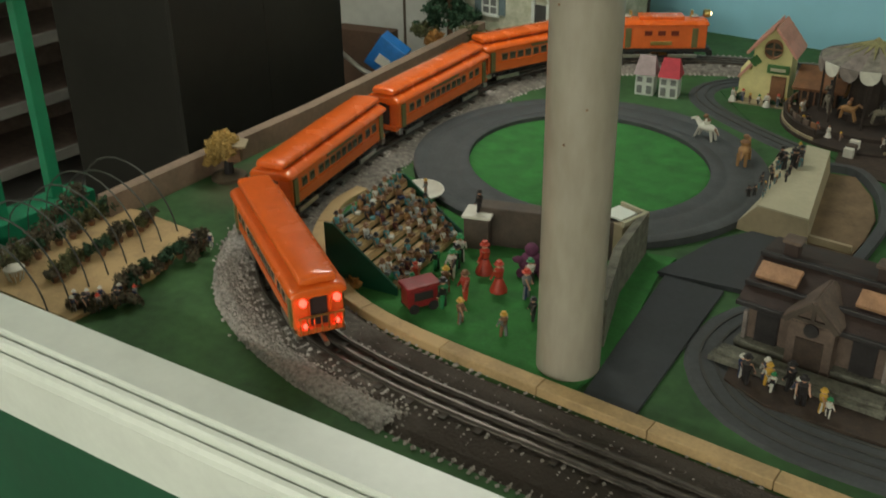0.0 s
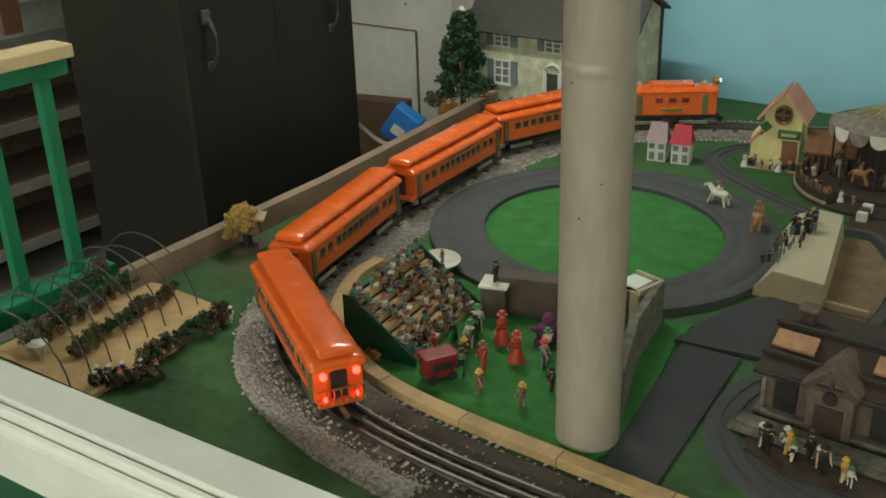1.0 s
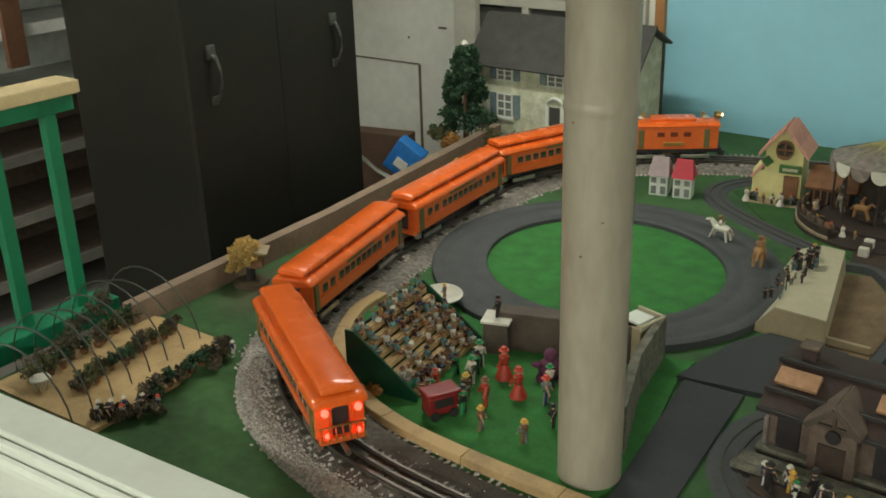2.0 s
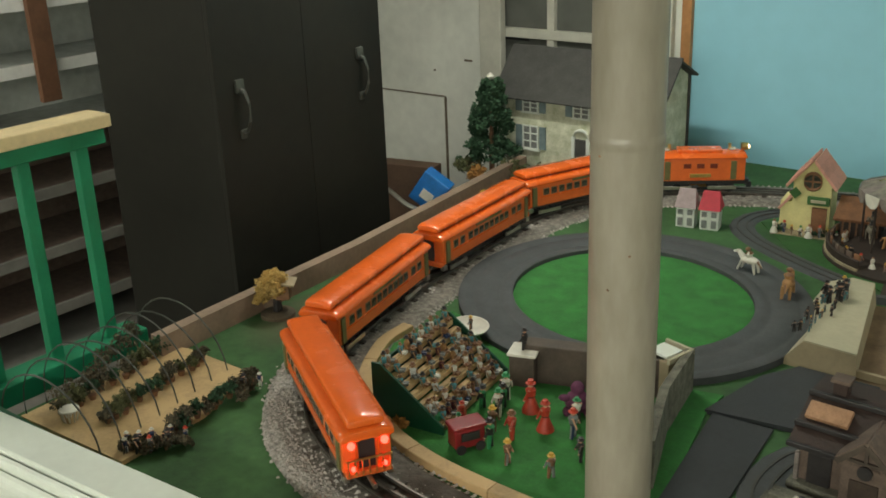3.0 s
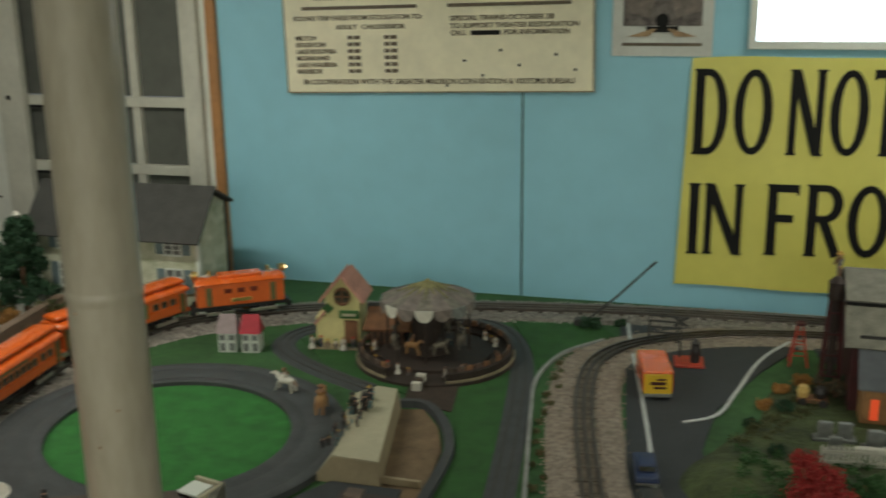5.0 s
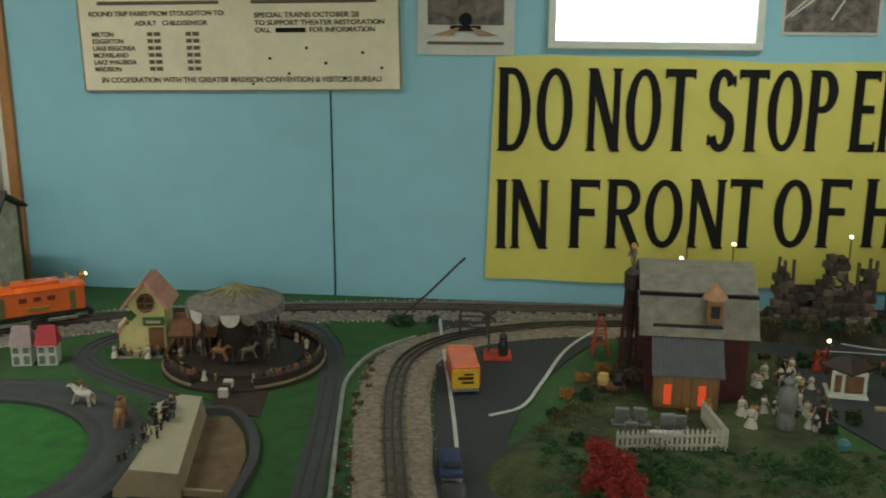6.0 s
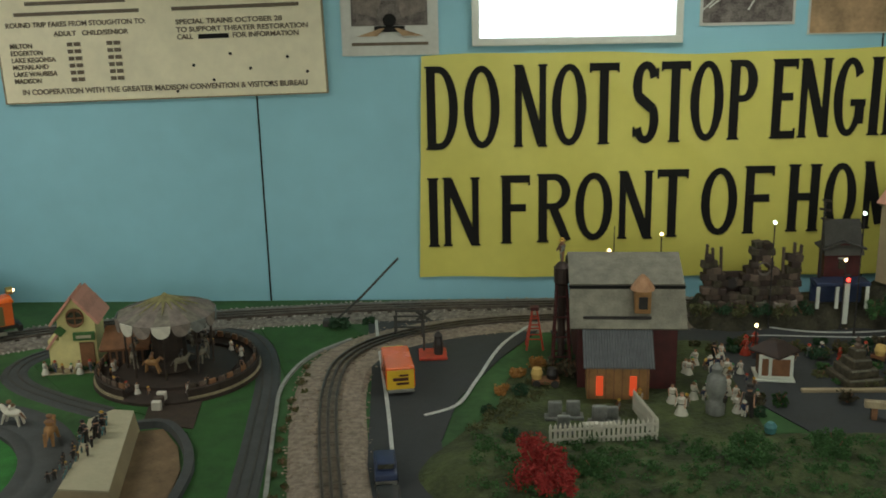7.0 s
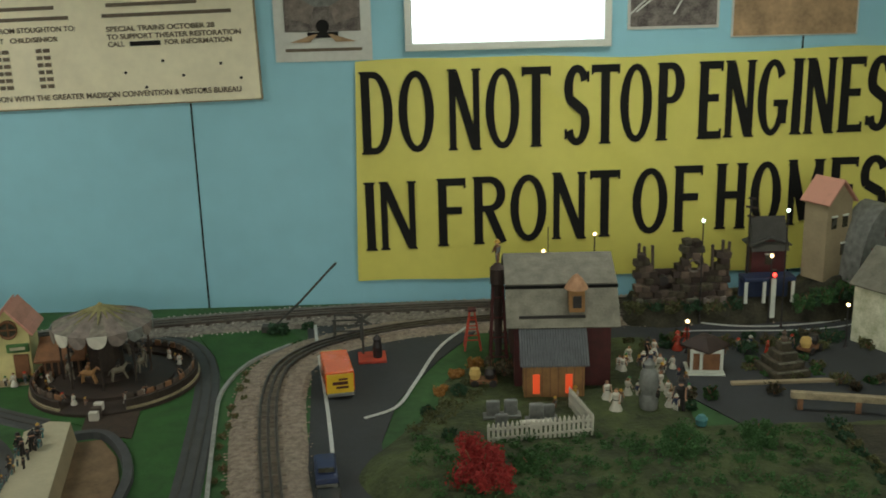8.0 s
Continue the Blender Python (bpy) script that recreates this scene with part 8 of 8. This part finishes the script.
gabled(2.385, 3.79, 0.15, 0.135, 0.11, 0.31, 0.385, "tan_card", "pink_roof", "tall tan toy house with a pink roof", 28, ((-0.03, 0.23, 0.025, 0.045), (0.03, 0.12, 0.025, 0.045), (0.03, 0.23, 0.025, 0.045)))
gabled(2.137, 3.83, 0.078, 0.135, 0.07, 0.21, 0.235, "barn_red", "slate", "dark red toy tower house with a steep slate roof", 0, ((0.0, 0.15, 0.03, 0.04),))
slate_roof = B()
for p0, p1 in (((-0.074, -0.006, 0.185), (0.074, -0.006, 0.185)),):
    v = [slate_roof.verts.new(q) for q in (p0, p1, (0.066, 0.045, 0.315), (-0.066, 0.045, 0.315), (-0.066, 0.075, 0.185), (0.066, 0.075, 0.185))]
    for f in ((0, 1, 2, 3), (3, 2, 5, 4), (0, 3, 4), (1, 5, 2), (0, 4, 5, 1)):
        slate_roof.faces.new([v[q] for q in f])
bmesh.ops.recalc_face_normals(slate_roof, faces=slate_roof.faces)
single("hut_roof", slate_roof, M["slate"], "steep dark slate roof slope over the tower house", "toy roof", pose(2.137, 3.822, 0.078))
mast = thing("toy_mast", "thin dark toy mast with short arms beside the tower house", "toy mast", pose(2.045, 3.80, 0.08))
part("pole", cyl(B(), (0, 0, 0), (0, 0, 0.40), 0.005, 0.004, 8), M["fig_black"], mast)
for z, w_ in ((0.40, 0.03), (0.365, 0.045), (0.33, 0.03)):
    part("arm", box(B(), (0.004, 0, z), (w_, 0.006, 0.008), ry=12, bevel=0.001), M["bench"], mast)
random.seed(29)
for k in range(9):
    shrub(2.24 + 0.035 * k, 3.725 + 0.012 * (k % 3), 0.055, ("shrub_green", "pine_leaf", "shrub_green")[k % 3], "green mossy bank below the corner houses", z=0.05 + 0.008 * k, n=520, leaf=0.0055, squash=1.0)
qh = thing("quonset_hut", "grey arched toy hut with small reddish windows", "toy hut", pose(2.56, 3.75, 0.15, 0, 0, 20))
part("shell", sweep(B(), [(0, 0, 0), (0, 0.13, 0)], [(0.13 * math.cos(math.pi * k / 14), 0.30 * math.sin(math.pi * k / 14)) for k in range(15)]), M["fig_grey"], qh, smooth=True)
for x, z in ((-0.06, 0.12), (0.0, 0.2), (0.06, 0.12), (0.0, 0.08)):
    part("window", box(B(), (x, -0.003, z), (0.03, 0.006, 0.04)), M["maroon"], qh, "reddish window")
corner_house = gabled(2.54, 3.42, 0.004, 0.24, 0.18, 0.22, 0.33, "house_wall", "grey_roof", "white toy house with a red ground floor", 30, ((-0.06, 0.17, 0.03, 0.05), (0.03, 0.17, 0.03, 0.05), (-0.06, 0.07, 0.05, 0.08), (0.04, 0.07, 0.05, 0.08)))
part("ground_floor", box(B(), (0, -0.001, 0.045), (0.244, 0.010, 0.09), bevel=0.002), M["maroon"], corner_house, "dark red ground floor")
part("floor_band", box(B(), (0, -0.006, 0.098), (0.256, 0.022, 0.012), bevel=0.002), M["white"], corner_house, "white cornice")
bs_ = thing("blue_shop", "blue toy filling station with white posts", "toy shop", pose(2.115, 3.775, 0.080) @ Matrix.Diagonal((1, 0.8, 0.75, 1)))
part("canopy", box(B(), (0, 0, 0.125), (0.20, 0.10, 0.022), bevel=0.004), M["navy"], bs_)
part("wall", box(B(), (0.0, 0.05, 0.06), (0.19, 0.02, 0.12), bevel=0.002), M["navy"], bs_)
for x in (-0.09, -0.02, 0.09):
    part("post", box(B(), (x, -0.045, 0.058), (0.012, 0.012, 0.115), bevel=0.001), M["white"], bs_)
sp = thing("signal_post", "white signal post with a red lamp", "toy signal", pose(2.125, 3.725, 0.025) @ Matrix.Diagonal((1, 1, 1.05, 1)))
part("post", box(B(), (0, 0, 0.075), (0.018, 0.012, 0.15), bevel=0.002), M["white"], sp)
part("lamp", ball(B(), (0, -0.006, 0.165), 0.008), M["red_lamp"], sp, "red lamp")
part("hood", box(B(), (0, 0.004, 0.178), (0.022, 0.02, 0.008), bevel=0.002), M["fig_black"], sp)
ft = thing("toy_fountain", "stepped mossy brown stone toy fountain", "toy fountain", pose(2.00, 3.24, 0.004, 0, 0, 12) @ Matrix.Scale(0.9, 4))
for k, (w_, z, h) in enumerate(((0.150, 0.0, 0.030), (0.116, 0.030, 0.030), (0.080, 0.060, 0.032), (0.046, 0.092, 0.034))):
    tier = part("tier", box(B(), (0, 0, z + h / 2), (w_, w_, h), bevel=0.006), M["stone_moss"], ft)
    part("tier_edge", box(B(), (0, -w_ / 2 + 0.004, z + h - 0.002), (w_ * 0.86, 0.010, 0.006), bevel=0.002), M["stone_wall"], tier, "worn step edge")
part("finial", lathe(B(), [(0.012, 0.126), (0.014, 0.14), (0.006, 0.148), (0.010, 0.158), (0.003, 0.17)], 10), M["station_wall"], ft, smooth=True)
for k in range(8):
    a = k * 0.8
    shrub(2.02 + 0.12 * math.cos(a), 3.28 + 0.09 * math.sin(a), 0.03, "shrub_green" if k % 2 else "shrub", "low bush round the toy fountain", n=180, leaf=0.006)
structure("town_line", sweep(B(), [(*p.xy, 0.003) for p in spline([(1.72, 3.63), (1.80, 3.66), (2.0, 3.645), (2.17, 3.635), (2.33, 3.65), (2.45, 3.69)])], [(-0.004, 0), (0.004, 0), (0.004, 0.003), (-0.004, 0.003)]), M["road_mark"], "thin white line along the town road", "road line")
for k in range(16):
    shrub(1.66 + 0.055 * k, 3.50 + 0.07 * math.sin(k * 2.3), 0.03 + 0.012 * (k % 3), ("pine_leaf", "shrub", "pine_leaf")[k % 3], "dark scenic brush beside the town road", z=0.002, n=260, leaf=0.006)
structure("stone_strip", box(B(), (1.98, 3.15, 0.008), (0.36, 0.02, 0.012), bevel=0.003), M["tan_card"], "pale low stone strip before the fountain", "strip")
tlb = thing("timber_beam", "long pale timber beam over the dark cutting", "beam", pose(2.14, 2.90, 0.0, 0, 0, -14))
part("beam", box(B(), (0, 0, 0.052), (0.44, 0.022, 0.022), bevel=0.003), M["dust_tan"], tlb)
for x in (-0.19, -0.02, 0.15):
    part("post", box(B(), (x, 0, 0.021), (0.016, 0.016, 0.042)), M["fig_brown"], tlb)
slab("cutting", [(1.96, 2.82), (1.93, 2.05), (3.2, 2.05), (3.2, 2.75)], 0.0, 0.009, M["mound"], "dark earth cutting below the beam", "ground")
random.seed(66)
for k in range(12):
    shrub(1.95 + 0.05 * random.random() + 0.004 * k, 2.30 + 0.045 * k, random.uniform(0.025, 0.04), "pine_leaf" if k % 2 else "shrub", "dark brush at the edge of the cutting", z=0.008, n=220, leaf=0.007)
for k in range(7):
    figurine(("figure in brown", "figure in grey", "figure in navy", "clown in red")[k % 4], 1.86 + 0.05 * k, 3.42 + 0.02 * (k % 3), 0.005, 50 * k, 0.8, "on the town road")
random.seed(91)
for k in range(34):
    x, y = random.uniform(1.52, 2.35), random.choice((random.uniform(3.46, 3.62), random.uniform(3.02, 3.14)))
    shrub(x, y, random.uniform(0.02, 0.04), random.choice(("clutter", "clutter", "shrub_green", "shrub")), "small dark bush among the town roads", z=0.003, n=240, leaf=0.0055, squash=random.uniform(0.6, 1.2))
for k in range(22):
    figurine(random.choice(("lady in a white dress", "figure in brown", "figure in a black suit", "figure in grey", "clown in black and white")), random.uniform(1.33, 1.66), random.uniform(3.05, 3.5), 0.006, random.uniform(0, 360), random.uniform(0.6, 0.9), "in the town square", "figures in the square")
wg2 = copy_thing(br, pose(2.16, 3.42, 0.006, 0, 0, 40))
